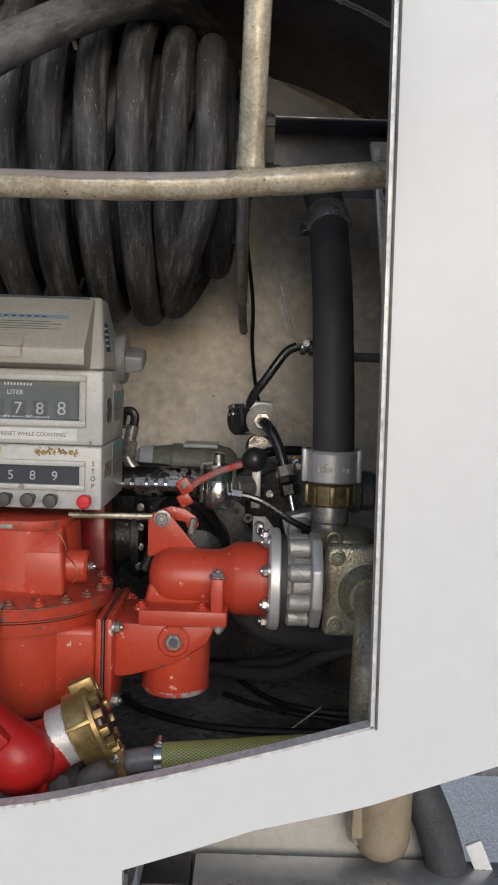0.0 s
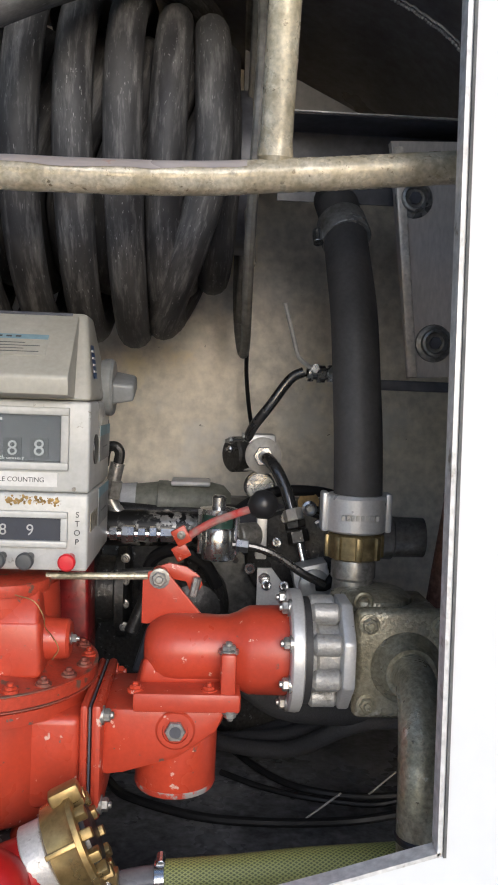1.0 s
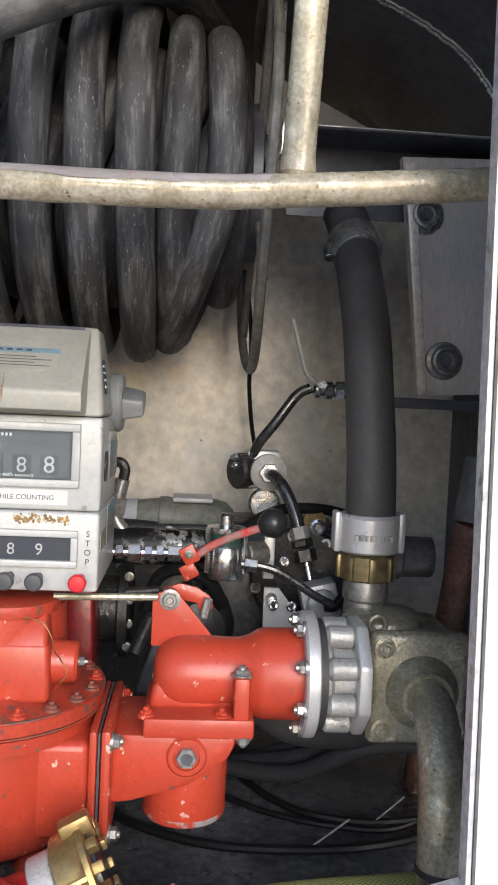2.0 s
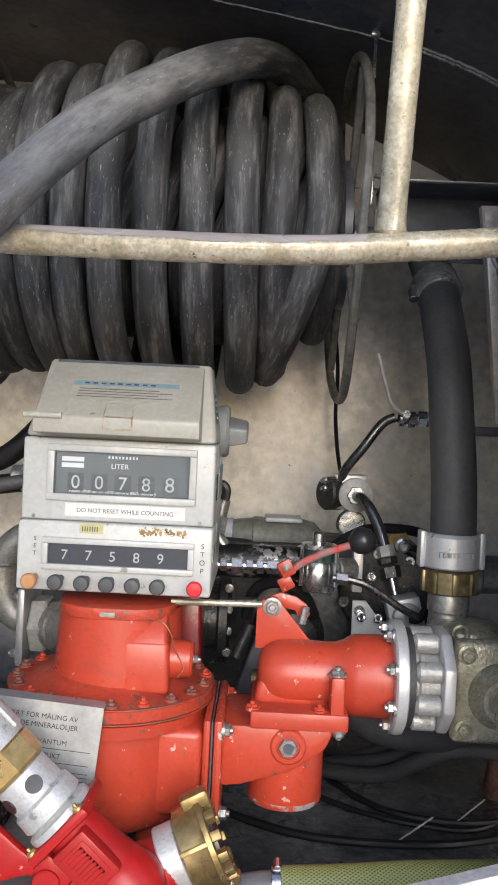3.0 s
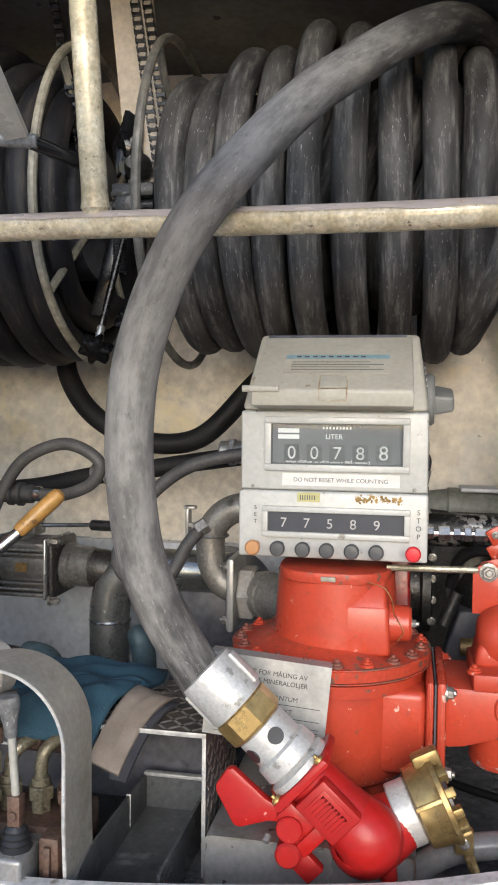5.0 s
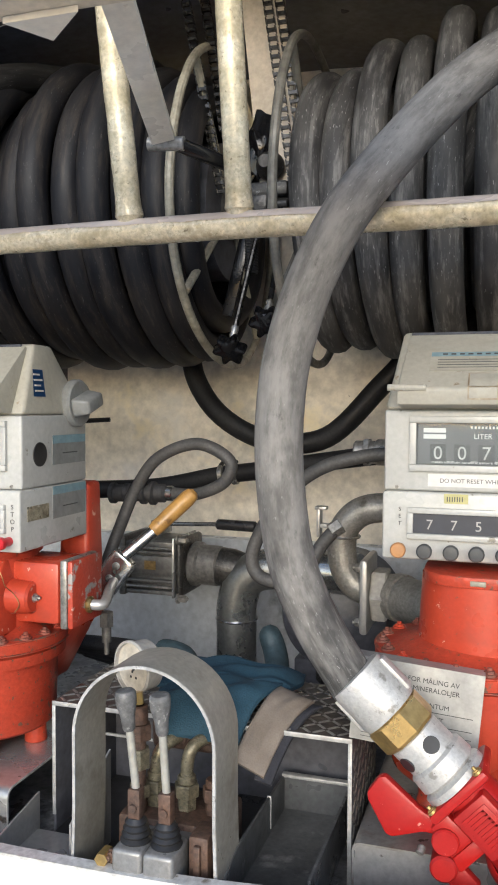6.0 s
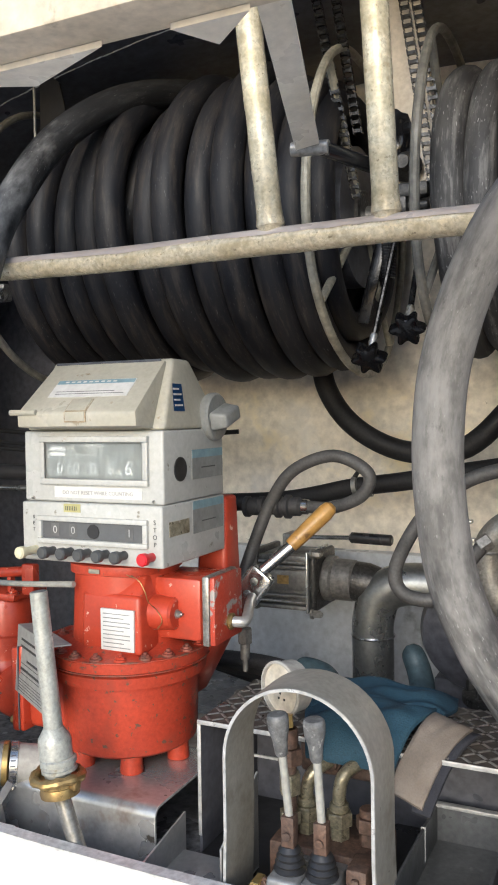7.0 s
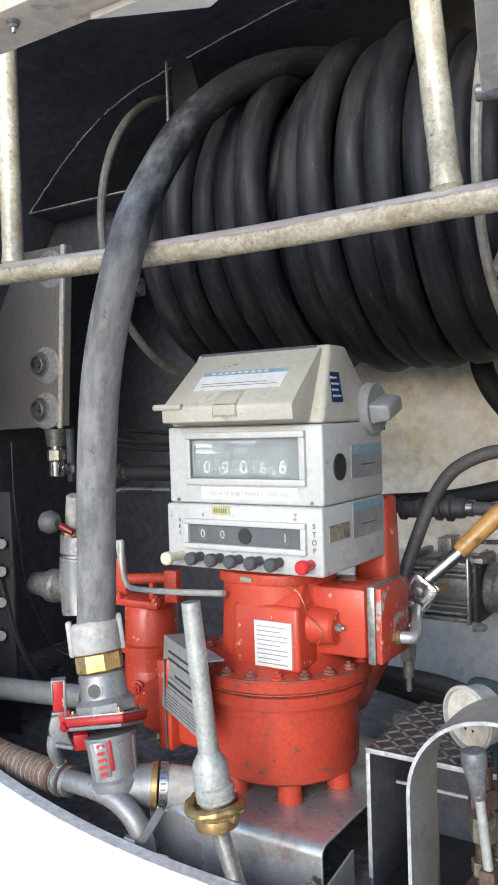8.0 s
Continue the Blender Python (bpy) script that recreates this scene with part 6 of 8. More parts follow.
# stainless plate boxes with screwed sockets, one at each side
for name, x0, x1, sgn in (("socket_plate", 0.222, 0.395, 1), ("socket_plate", -2.39, -1.985, -1)):
    pb = thing(name, (0.5 * (x0 + x1), 1.62, 1.49), "stainless steel side plate with welded threaded sockets", "plate", "socket plates")
    if sgn > 0:
        shape = [(0.268, 1.497), (0.489, 1.512), (0.489, 1.905), (0.218, 1.895), (0.222, 1.872)]
        sock = [(0.308, 1.558), (0.262, 1.800)]
        lip = [(0.264, 1.499), (0.280, 1.500), (0.238, 1.885), (0.222, 1.884)]
    else:
        shape = [(-2.39, 1.430), (-2.012, 1.438), (-1.978, 1.88), (-2.39, 1.88)]
        sock = [(-2.082, 1.594), (-2.088, 1.481), (-2.054, 1.83)]
        lip = [(-2.025, 1.432), (-2.012, 1.432), (-1.978, 1.88), (-1.991, 1.88)]
    part("plate", prism(shape, "y", 1.62, 1.64), PLATE_STEEL_RAISED if sgn > 0 else PLATE_STEEL_LOWERED, pb)
    part("folded_lip", prism(lip, "y", 1.612, 1.6195, 0.002), LIP_TAN, pb, "bright folded edge")
    for x, z in sock:
        s = part("socket", lathe((x, 1.6205, z), (0, -1, 0), [(0, 0.033), (0.003, 0.031), (0.005, 0.024), (0.016, 0.023), (0.018, 0.019), (0.008, 0.016), (0.006, 0.004)], 28), STEEL, pb, "welded threaded socket")
        if sgn < 0:
            part("weld_pad", lathe((x + 0.018, 1.6195, z - 0.004), (0, -1, 0), [(0, 0.047), (0.0015, 0.044), (0.002, 0.03)], 28), EDGE, pb, "ground bright weld pad")
        part("plug", hexa((x, 1.615, z), (x, 1.606, z), 0.011), DARK, s)
single("ledge", box(0.17, 0.489, 1.60, 1.66, 1.475, 1.492, 0.003), DARK, "dark steel ledge below the socket plate", "ledge")
single("corner_strip", box(-2.005, -1.99, 1.62, 1.635, 1.30, 1.43, 0.003), DARK, "dark steel strip below the socket plate", "strip")
drop = thing("pipe_fitting", (-2.04, 1.62, 1.31), "small steel pipe fitting under the socket plate", "fitting")
part("socket", lathe((-2.039, 1.62, 1.430), (0, 0, -1), [(0, 0.028), (0.012, 0.026), (0.03, 0.024), (0.042, 0.022)], 24), STEEL, drop)
part("nut", hexa((-2.041, 1.62, 1.352), (-2.040, 1.62, 1.380), 0.023), STEEL, drop)
part("stem", join(rod((-2.041, 1.62, 1.345), (-2.040, 1.62, 1.40), 0.016), rod((-2.042, 1.62, 1.312), (-2.041, 1.62, 1.352), 0.019, 14)), BRIGHT, drop)
part("side_outlet", lathe((-2.01, 1.62, 1.334), (1, -0.2, -0.1), [(0, 0.010), (0.012, 0.015), (0.022, 0.015), (0.024, 0.010)], 18), BRIGHT, drop)

# hydraulic valve handles and lines on the bulkhead
DULL_IRON = mat("dull_grey_iron", (0.20, 0.196, 0.187), (0.115, 0.112, 0.108), 0.42, 0.35, scale=14, fine=120, grain=0.2)
DARK_CHROME = mat("dark_polished_line", (0.20, 0.195, 0.19), (0.12, 0.118, 0.115), 0.26, 0.85, scale=20, grain=0.1)
bv = thing("ball_valve", (0.12, 1.74, 1.49), "small steel ball valve with a bent wire handle", "valve")
part("body", lathe((0.104, 1.735, 1.502), (1, 0, 0), [(0, 0.010), (0.003, 0.015), (0.012, 0.015), (0.014, 0.011), (0.018, 0.011), (0.020, 0.0165), (0.034, 0.0165), (0.036, 0.012), (0.040, 0.012)], 20), BRIGHT, bv)
part("nut", hexa((0.143, 1.735, 1.503), (0.160, 1.735, 1.503), 0.018), BRIGHT, bv)
part("ring_nut", lathe((0.160, 1.735, 1.503), (1, 0, 0), [(0, 0.014), (0.004, 0.0165), (0.010, 0.0165), (0.012, 0.012)], 18), STEEL, bv)
part("bonnet", join(rod((0.118, 1.735, 1.505), (0.116, 1.700, 1.510), 0.009), hexa((0.116, 1.702, 1.510), (0.1157, 1.695, 1.511), 0.0085)), BRIGHT, bv)
part("handle", tube([Vector(p) for p in ((0.117, 1.700, 1.508), (0.104, 1.704, 1.514), (0.092, 1.709, 1.524), (0.0855, 1.713, 1.531), (0.083, 1.715, 1.540), (0.072, 1.725, 1.583), (0.0605, 1.735, 1.628))], 0.0042, 8), PLASTIC_WHITE, bv, "bent pale wire handle")
single("hydraulic_line", tube(catmull([(0.10, 1.735, 1.505), (0.075, 1.74, 1.49), (0.04, 1.745, 1.44), (0.012, 1.76, 1.40), (0.0, 1.775, 1.37)], 8), 0.0095, 12), DARK_CHROME, "glossy dark hydraulic line to the ball valve", "pipe", "hydraulic lines")
fb = thing("filter_block", (0.02, 1.76, 1.3), "aluminium filter block with white nylon disc", "filter")
part("block", box(-0.008, 0.055, 1.765, 1.82, 1.315, 1.385, 0.004), CAST_ALU, fb)
part("dark_body", lathe((0.0, 1.79, 1.345), (-0.5, -0.3, 0), [(0, 0.034), (0.03, 0.034), (0.034, 0.03)], 24), IRON, fb)
part("disc", lathe((0.031, 1.762, 1.346), (0, -1, 0), [(0, 0.031), (0.002, 0.034), (0.02, 0.034), (0.022, 0.031)], 36), PLASTIC_WHITE, fb, "white nylon disc")
part("hex", hexa((0.031, 1.742, 1.346), (0.031, 1.730, 1.346), 0.019), BRIGHT, fb)
for z in (1.362, 1.378):
    part("terminal", join(rod((-0.006, 1.765, z - 0.004), (-0.040, 1.738, z - 0.006), 0.0042, 8), hexa((-0.026, 1.748, z - 0.005), (-0.033, 1.743, z - 0.0055), 0.0075)), BRIGHT, fb)
single("hydraulic_line", tube(catmull([(0.031, 1.735, 1.346), (0.038, 1.70, 1.342), (0.052, 1.675, 1.325), (0.068, 1.655, 1.29), (0.078, 1.64, 1.255)], 8), 0.0112, 14), DARK_CHROME, "bent steel hydraulic pipe from the white disc", "pipe", "hydraulic lines")
sol = thing("solenoid_valve", (0.09, 1.60, 1.13), "grey solenoid valve block with round cap", "valve")
part("white_nut", hexa((0.077, 1.642, 1.262), (0.082, 1.637, 1.242), 0.017), PLASTIC_WHITE, sol)
part("nut", join(hexa((0.082, 1.637, 1.241), (0.0845, 1.634, 1.229), 0.0185), hexa((0.086, 1.632, 1.226), (0.091, 1.628, 1.205), 0.019)), IRON, sol)
part("stem", rod((0.091, 1.628, 1.206), (0.098, 1.62, 1.175), 0.008), BRIGHT, sol)
part("block", moved(box(-0.030, 0.030, -0.02, 0.03, -0.028, 0.028, 0.003), Matrix.Translation((0.108, 1.58, 1.152)) @ pose(0, 0, 0, 0, -14, 0)), CAST_ALU, sol)
part("cap", lathe((0.110, 1.565, 1.147), (0.1, -1, 0), [(0, 0.027), (0.012, 0.027), (0.016, 0.022), (0.018, 0.008)], 30), SHEET, sol)
part("banjo", lathe((0.102, 1.60, 1.270), (0, -1, 0), [(0, 0.013), (0.008, 0.013), (0.010, 0.009), (0.007, 0.005)], 18), BRIGHT, sol)
part("banjo_line", tube(catmull([(0.110, 1.605, 1.268), (0.135, 1.62, 1.262), (0.165, 1.65, 1.262)], 5), 0.0065, 10), DARK_CHROME, sol)
for p in ((0.048, 1.59, 1.212), (0.063, 1.59, 1.138), (0.033, 1.59, 1.139)):
    part("cap_screw", lathe(p, (0, -1, 0), [(0, 0.0085), (0.007, 0.0085), (0.008, 0.0065), (0.005, 0.004)], 14), BRIGHT, sol)
part("lead", tube(catmull([(0.112, 1.545, 1.149), (0.128, 1.54, 1.152), (0.145, 1.55, 1.172), (0.16, 1.57, 1.18)], 6), 0.008, 10), CABLE, sol)

pump = thing("hydraulic_pump", (0.04, 1.7, 1.0), "greasy black round pump with bolted cover and hoses", "pump")
part("cover", lathe((0.10, 1.72, 1.165), (-0.25, -1, 0), [(0, 0.092), (0.04, 0.092), (0.046, 0.086), (0.05, 0.05)], 44), IRON, pump)
part("casing", lathe((0.06, 1.80, 1.15), (0.0, 1, 0), [(0, 0.10), (0.12, 0.10)], 40), DARK, pump)
for i in range(8):
    a = 2 * math.pi * i / 8 + 0.2
    p = Vector((0.088 + 0.079 * math.cos(a), 1.673, 1.165 + 0.079 * math.sin(a)))
    b = part("screw", lathe(p, (-0.25, -1, 0), [(0, 0.0105), (0.008, 0.0105), (0.009, 0.0095)], 16), BRIGHT, pump)
    part("socket", hexa(p + Vector((-0.0022, -0.0088, 0)), p + Vector((-0.0025, -0.0098, 0)), 0.005), DARK, b)
part("mount_plate", prism([(0.018, 1.02), (0.018, 1.165), (0.042, 1.165), (0.10, 1.09), (0.10, 1.02)], "y", 1.60, 1.608), CAST_ALU, pump, "grey mounting plate")
for z in (1.148,):
    part("plate_screw", lathe((0.030, 1.60, z), (0, -1, 0), [(0, 0.010), (0.006, 0.010)], 16), BRIGHT, pump)
part("bar", box(0.012, 0.030, 1.575, 1.60, 1.185, 1.27, 0.002), CAST_ALU, pump, "bare aluminium bar")
part("hose", tube(catmull([(-0.035, 1.66, 1.235), (0.0, 1.68, 1.262), (0.055, 1.70, 1.285), (0.13, 1.72, 1.285), (0.19, 1.75, 1.27)], 8), 0.010, 10), CABLE, pump)
single("pipe_stub", lathe((0.205, 1.66, 1.215), (1, 0, 0), [(0, 0.043), (0.012, 0.045), (0.026, 0.045), (0.030, 0.040), (0.052, 0.040), (0.055, 0.036), (0.11, 0.035)], 32), DULL_IRON, "short dull grey pipe stub behind the suction hose", "pipe stub")
part("brass_ring", lathe((0.115, 1.72, 1.265), (0, -1, 0), [(0, 0.02), (0.01, 0.02)], 20), OLD_BRASS, pump)

# round glass filter below the disc
single("sight_glass", lathe((0.028, 1.80, 1.285), (0, -1, 0), [(0, 0.030), (0.02, 0.030), (0.023, 0.027), (0.020, 0.024)], 32), BRIGHT, "round chrome sight glass below the filter block", "gauge")

# speckled black pipe, green motor and strainer housing
lp = thing("coupling_pipe", (-0.15, 1.62, 1.2), "greasy speckled black pipe with steel line fittings", "pipe")
part("pipe", rod((-0.30, 1.62, 1.225), (-0.055, 1.62, 1.225), 0.031, 28), mat("speckled_bare_pipe", (0.34, 0.333, 0.315), (0.20, 0.195, 0.18), 0.4, 0.5, scale=14, grain=0.15, spots=(((0.012, 0.012, 0.012), 75, 0.49, 0.53), ((0.015, 0.015, 0.015), 14, 0.44, 0.52))), lp)
part("elbow", tube(catmull([(-0.21, 1.62, 1.235), (-0.235, 1.62, 1.27), (-0.232, 1.62, 1.30), (-0.225, 1.62, 1.335)], 6), 0.012, 12), STEEL, lp)
part("gland", hexa((-0.236, 1.62, 1.275), (-0.231, 1.62, 1.305), 0.017), STEEL, lp)
part("hook_line", tube(catmull([(-0.225, 1.62, 1.33), (-0.222, 1.62, 1.352), (-0.23, 1.62, 1.363), (-0.245, 1.625, 1.358), (-0.25, 1.63, 1.33)], 6), 0.009, 10), IRON, lp)
mo = thing("electric_motor", (-0.13, 1.92, 1.2), "grey-green cast housing with bolted top cover", "motor")
part("body", lathe((-0.222, 1.91, 1.232), (1, 0, 0), [(0, 0.030), (0.008, 0.037), (0.05, 0.042), (0.052, 0.045), (0.07, 0.045), (0.072, 0.044), (0.16, 0.044), (0.185, 0.038), (0.2, 0.022)], 32), mat("dull_green_grey_paint", (0.21, 0.215, 0.185), (0.14, 0.145, 0.12), 0.45, scale=14, grain=0.15), mo)
part("cover", box(-0.145, -0.065, 1.87, 1.955, 1.270, 1.280, 0.004), GREY_PAINT, mo)
part("nose", lathe((-0.215, 1.91, 1.235), (-1, 0, 0), [(0, 0.036), (0.03, 0.033), (0.042, 0.02)], 24), GREY_PAINT, mo)
for x in (-0.15, -0.07):
    bolt(mo, (x, 1.86, 1.215), (0, -1, 0), 0.007, 0.007, STEEL)
cv = thing("strainer_pot", (-0.052, 1.56, 1.19), "polished steel strainer pot held by a yoke", "strainer")
part("pot", lathe((-0.052, 1.56, 1.188), (0, 0, 1), [(0, 0.029), (0.003, 0.031), (0.05, 0.031), (0.053, 0.029)], 36), BRIGHT, cv)
part("glass", lathe((-0.052, 1.56, 1.241), (0, 0, 1), [(0, 0.026), (0.022, 0.026)], 28), mat("green_glass_pot", (0.05, 0.11, 0.09), None, 0.15, scale=10), cv)
part("top", lathe((-0.052, 1.56, 1.263), (0, 0, 1), [(0, 0.031), (0.008, 0.031), (0.011, 0.012), (0.026, 0.012), (0.03, 0.008)], 30), BRIGHT, cv)
for dx in (-0.03, 0.03):
    part("yoke", rod((-0.052 + dx, 1.535, 1.20), (-0.052 + dx, 1.535, 1.272), 0.004, 8), BRIGHT, cv)
part("outlet", rod((-0.021, 1.56, 1.225), (0.012, 1.58, 1.225), 0.022), STEEL, cv)

hl = thing("hydraulic_line", (-0.06, 1.5, 1.2), "bright steel hydraulic line with hexagon fittings", "pipe", "hydraulic lines")
part("line", tube(catmull([(-0.26, 1.50, 1.234), (-0.2, 1.50, 1.235), (-0.115, 1.50, 1.236)], 6), 0.0065, 10), BRIGHT, hl)
for x, w, r in ((-0.222, 0.012, 0.011), (-0.203, 0.02, 0.014), (-0.178, 0.012, 0.011), (-0.160, 0.012, 0.013), (-0.143, 0.022, 0.012)):
    part("fitting", hexa((x, 1.50, 1.235), (x + w, 1.50, 1.2355), r), BRIGHT, hl)
part("nut", hexa((-0.025, 1.50, 1.222), (-0.005, 1.50, 1.220), 0.011), BRIGHT, hl)
part("second_line", tube(catmull([(-0.03, 1.50, 1.222), (0.0, 1.50, 1.22), (0.028, 1.50, 1.212), (0.055, 1.50, 1.197), (0.085, 1.50, 1.178), (0.12, 1.51, 1.16)], 8), 0.0066, 10), DARK_CHROME, hl)

lev = thing("ball_lever", (-0.05, 1.49, 1.22), "red lever with black ball knob on a small red bracket", "lever")
part("lever", tube(catmull([(-0.108, 1.495, 1.225), (-0.09, 1.49, 1.242), (-0.055, 1.488, 1.262), (0.0, 1.486, 1.283)], 6), 0.0065, 10), mat("scraped_red_lever", (0.5, 0.06, 0.05), (0.3, 0.22, 0.2), 0.4, scale=40, grain=0.1), lev)
part("knob", lathe((-0.006, 1.486, 1.281), (0.93, 0, 0.36), [(0, 0.009), (0.008, 0.018), (0.02, 0.0235), (0.03, 0.0225), (0.042, 0.014), (0.046, 0.004)], 28), BLACK, lev, "black ball knob")
part("bracket", moved(join(box(-0.012, 0.012, -0.004, 0.004, -0.014, 0.014, 0.002), box(-0.024, 0.0, -0.003, 0.003, -0.034, -0.01, 0.002)), Matrix.Translation((-0.110, 1.487, 1.236)) @ pose(0, 0, 0, 0, -30, 0)), RED, lev)
bolt(lev, (-0.110, 1.483, 1.238), (0, -1, 0), 0.005, 0.003, STEEL)

gb = thing("gear_pump", (-0.12, 1.7, 1.0), "greasy black round pump body with flange and drive hose", "pump")
part("flange", lathe((-0.075, 1.72, 1.095), (0, -1, 0), [(0, 0.102), (0.012, 0.102), (0.014, 0.09)], 44), mat("oily_grey_casting", (0.12, 0.118, 0.112), (0.06, 0.06, 0.058), 0.4, 0.4, scale=18, grain=0.25, bump=0.2), gb)
part("dome", lathe((-0.095, 1.70, 1.085), (0.1, -1, 0), [(0, 0.068), (0.05, 0.064), (0.08, 0.045), (0.09, 0.02)], 36), IRON, gb)
part("nut", hexa((-0.092, 1.66, 1.150), (-0.092, 1.655, 1.170), 0.016), IRON, gb)
part("belt_hose", tube(catmull([(-0.175, 1.62, 1.12), (-0.16, 1.60, 1.175), (-0.12, 1.585, 1.195), (-0.075, 1.59, 1.175), (-0.05, 1.62, 1.13)], 8), 0.011, 10), CABLE, gb)
for i in range(4):
    part("hole", lathe((-0.075 + 0.085 * math.cos(0.3 + i * 0.5), 1.7063, 1.095 + 0.085 * math.sin(0.3 + i * 0.5)), (0, -1, 0), [(0, 0.006), (0.0006, 0.006)], 10), BLACK, gb)
# added block: no casing seen, it darkens the space behind the pump
part("casing", hull8((-0.32, 0.22, 1.84, 2.06, 0.772), (-0.30, 0.20, 1.86, 2.05, 1.235), 0.02), IRON, gb, "added dark block behind the pump")
part("drive", lathe((-0.30, 1.70, 1.10), (1, 0, 0), [(0, 0.08), (0.02, 0.085), (0.035, 0.085), (0.04, 0.06), (0.07, 0.06), (0.075, 0.085), (0.09, 0.085), (0.094, 0.07)], 36), IRON, gb)
part("drive_red", hull8((-0.30, -0.245, 1.46, 1.55, 1.03), (-0.295, -0.25, 1.47, 1.54, 1.21), 0.006), DARK_RED, gb, "oily dark red housing")
for z in (1.06, 1.10, 1.14, 1.18):
    bolt(gb, (-0.208, 1.63, z - 0.01), (0, -1, 0), 0.006, 0.006, STEEL)
part("bracket", hull8((-0.19, -0.12, 1.60, 1.66, 0.98), (-0.16, -0.11, 1.60, 1.66, 1.08), 0.005), DARK, gb)
part("fork", join(rod((-0.21, 1.58, 1.155), (-0.155, 1.58, 1.16), 0.007), rod((-0.19, 1.56, 1.06), (-0.165, 1.57, 1.12), 0.012)), IRON, gb)
single("worn_cylinder", lathe((-0.16, 1.55, 1.028), (1, 0, 0), [(0, 0.016), (0.05, 0.016), (0.052, 0.013)], 20), OLD_BRASS, "small tarnished brass cylinder under the pump", "fitting")
single("under_hose", tube(catmull([(-0.03, 1.46, 1.06), (0.05, 1.48, 0.99), (0.15, 1.55, 0.95), (0.30, 1.6, 0.93)], 8), 0.034, 18), CLOTHY, "black hose running below the flange", "hose")
BAR_RUST = mat("red_brown_rusty_bar", (0.24, 0.125, 0.09), (0.15, 0.075, 0.055), 0.6, 0.1, scale=18, fine=140, grain=0.25, bump=0.3, spots=(((0.32, 0.24, 0.20), 22, 0.62, 0.72),))
th = thing("iron_bar", (0.30, 1.72, 0.77), "rust-brown iron bar with a dark grip leaning in the corner", "bar")
part("bar", rod((0.340, 1.54, 1.295), (0.328, 1.72, 0.775), 0.0235, 18), BAR_RUST, th)
part("grip", lathe((0.357, 1.55, 1.40), (-0.017, -0.01, -0.105), [(0, 0.020), (0.004, 0.025), (0.10, 0.0265), (0.108, 0.024)], 20), GREY_DARK, th, "dull dark grey grip")
single("hanging_cable", tube(catmull([(-0.03, 1.9, 1.95), (-0.022, 1.95, 1.8), (0.003, 1.98, 1.62), (0.006, 2.0, 1.5), (0.025, 2.02, 1.38), (0.06, 2.03, 1.3)], 8), 0.0045, 8), CABLE, "thin black cable hanging down the bulkhead", "cable")
single("upright_strip", join(box(0.004, 0.010, 1.585, 1.592, 1.98, 2.2, 0.001), box(-0.002, 0.014, 1.583, 1.594, 2.178, 2.192, 0.003)), BRIGHT, "thin bright steel strip with a bolt behind the rail", "strip")
single("hook_rod", tube(catmull([(-0.005, 1.58, 1.885), (0.004, 1.585, 1.87), (0.012, 1.588, 1.885), (0.014, 1.59, 1.93), (0.03, 1.60, 1.931)], 5), 0.004, 8), STEEL, "small bent steel hook by the reel", "hook")

# floor cables with white ties
for i, pts in enumerate(([(-0.06, 1.80, 0.80), (-0.004, 1.726, 0.79), (0.052, 1.633, 0.79), (0.117, 1.577, 0.79), (0.225, 1.555, 0.79), (0.37, 1.57, 0.80)],
                         [(-0.03, 1.66, 0.78), (0.05, 1.60, 0.78), (0.15, 1.56, 0.78), (0.26, 1.55, 0.785), (0.38, 1.60, 0.83)],
                         [(-0.23, 1.62, 0.785), (-0.183, 1.56, 0.782), (-0.041, 1.496, 0.78), (0.157, 1.491, 0.78), (0.30, 1.53, 0.785), (0.385, 1.585, 0.80)])):
    single("floor_cable", tube(catmull(pts, 10), (0.0065, 0.0055, 0.0075)[i], 8), CABLE, "loose black cable lying over the oily floor", "cable", "floor cables")
for a, b in (((0.10, 1.492, 0.782), (0.155, 1.475, 0.835)), ((0.215, 1.555, 0.792), (0.255, 1.53, 0.845))):
    single("cable_tie", rod(a, b, 0.0016, 6), PLASTIC_WHITE, "white plastic tie end sticking up from the cables", "cable tie", "cable ties")
# bundle behind
for i in range(3):
    single("floor_hose", tube(catmull([(-0.06 + 0.03 * i, 1.75, 0.80), (0.08 + 0.03 * i, 1.62 + 0.03 * i, 0.84 + 0.02 * i), (0.2, 1.55 + 0.05 * i, 0.92 + 0.015 * i), (0.37, 1.6, 0.9 + 0.03 * i)], 8), 0.015, 12), CLOTHY, "black hose lying on the compartment floor", "hose", "floor hoses")

# braided green drain hose on a grey pipe
SMOKE = mat("smoky_grey_plastic", (0.24, 0.23, 0.225), (0.17, 0.162, 0.158), 0.3, scale=10, grain=0.1)
dh = thing("drain_hose", (0.0, 1.13, 0.853), "green and yellow braided hose clamped on a grey pipe", "hose")
part("hose", tube(catmull([(-0.105, 1.155, 0.887), (-0.02, 1.155, 0.894), (0.06, 1.16, 0.900), (0.14, 1.165, 0.903), (0.26, 1.18, 0.903)], 8), 0.021, 24), BRAID, dh)
part("clamp", join(lathe((-0.118, 1.155, 0.885), (1, 0, 0.06), [(0, 0.021), (0.001, 0.0225), (0.012, 0.0225), (0.013, 0.021)], 30), rod((-0.111, 1.148, 0.907), (-0.111, 1.165, 0.910), 0.006, 10)), BRIGHT, dh, "steel worm clamp")
part("pipe", tube(catmull([(-0.10, 1.155, 0.886), (-0.14, 1.155, 0.881), (-0.185, 1.155, 0.868), (-0.225, 1.16, 0.833), (-0.235, 1.165, 0.773)], 8), 0.0175, 20), SMOKE, dh, "smoky grey plastic pipe")
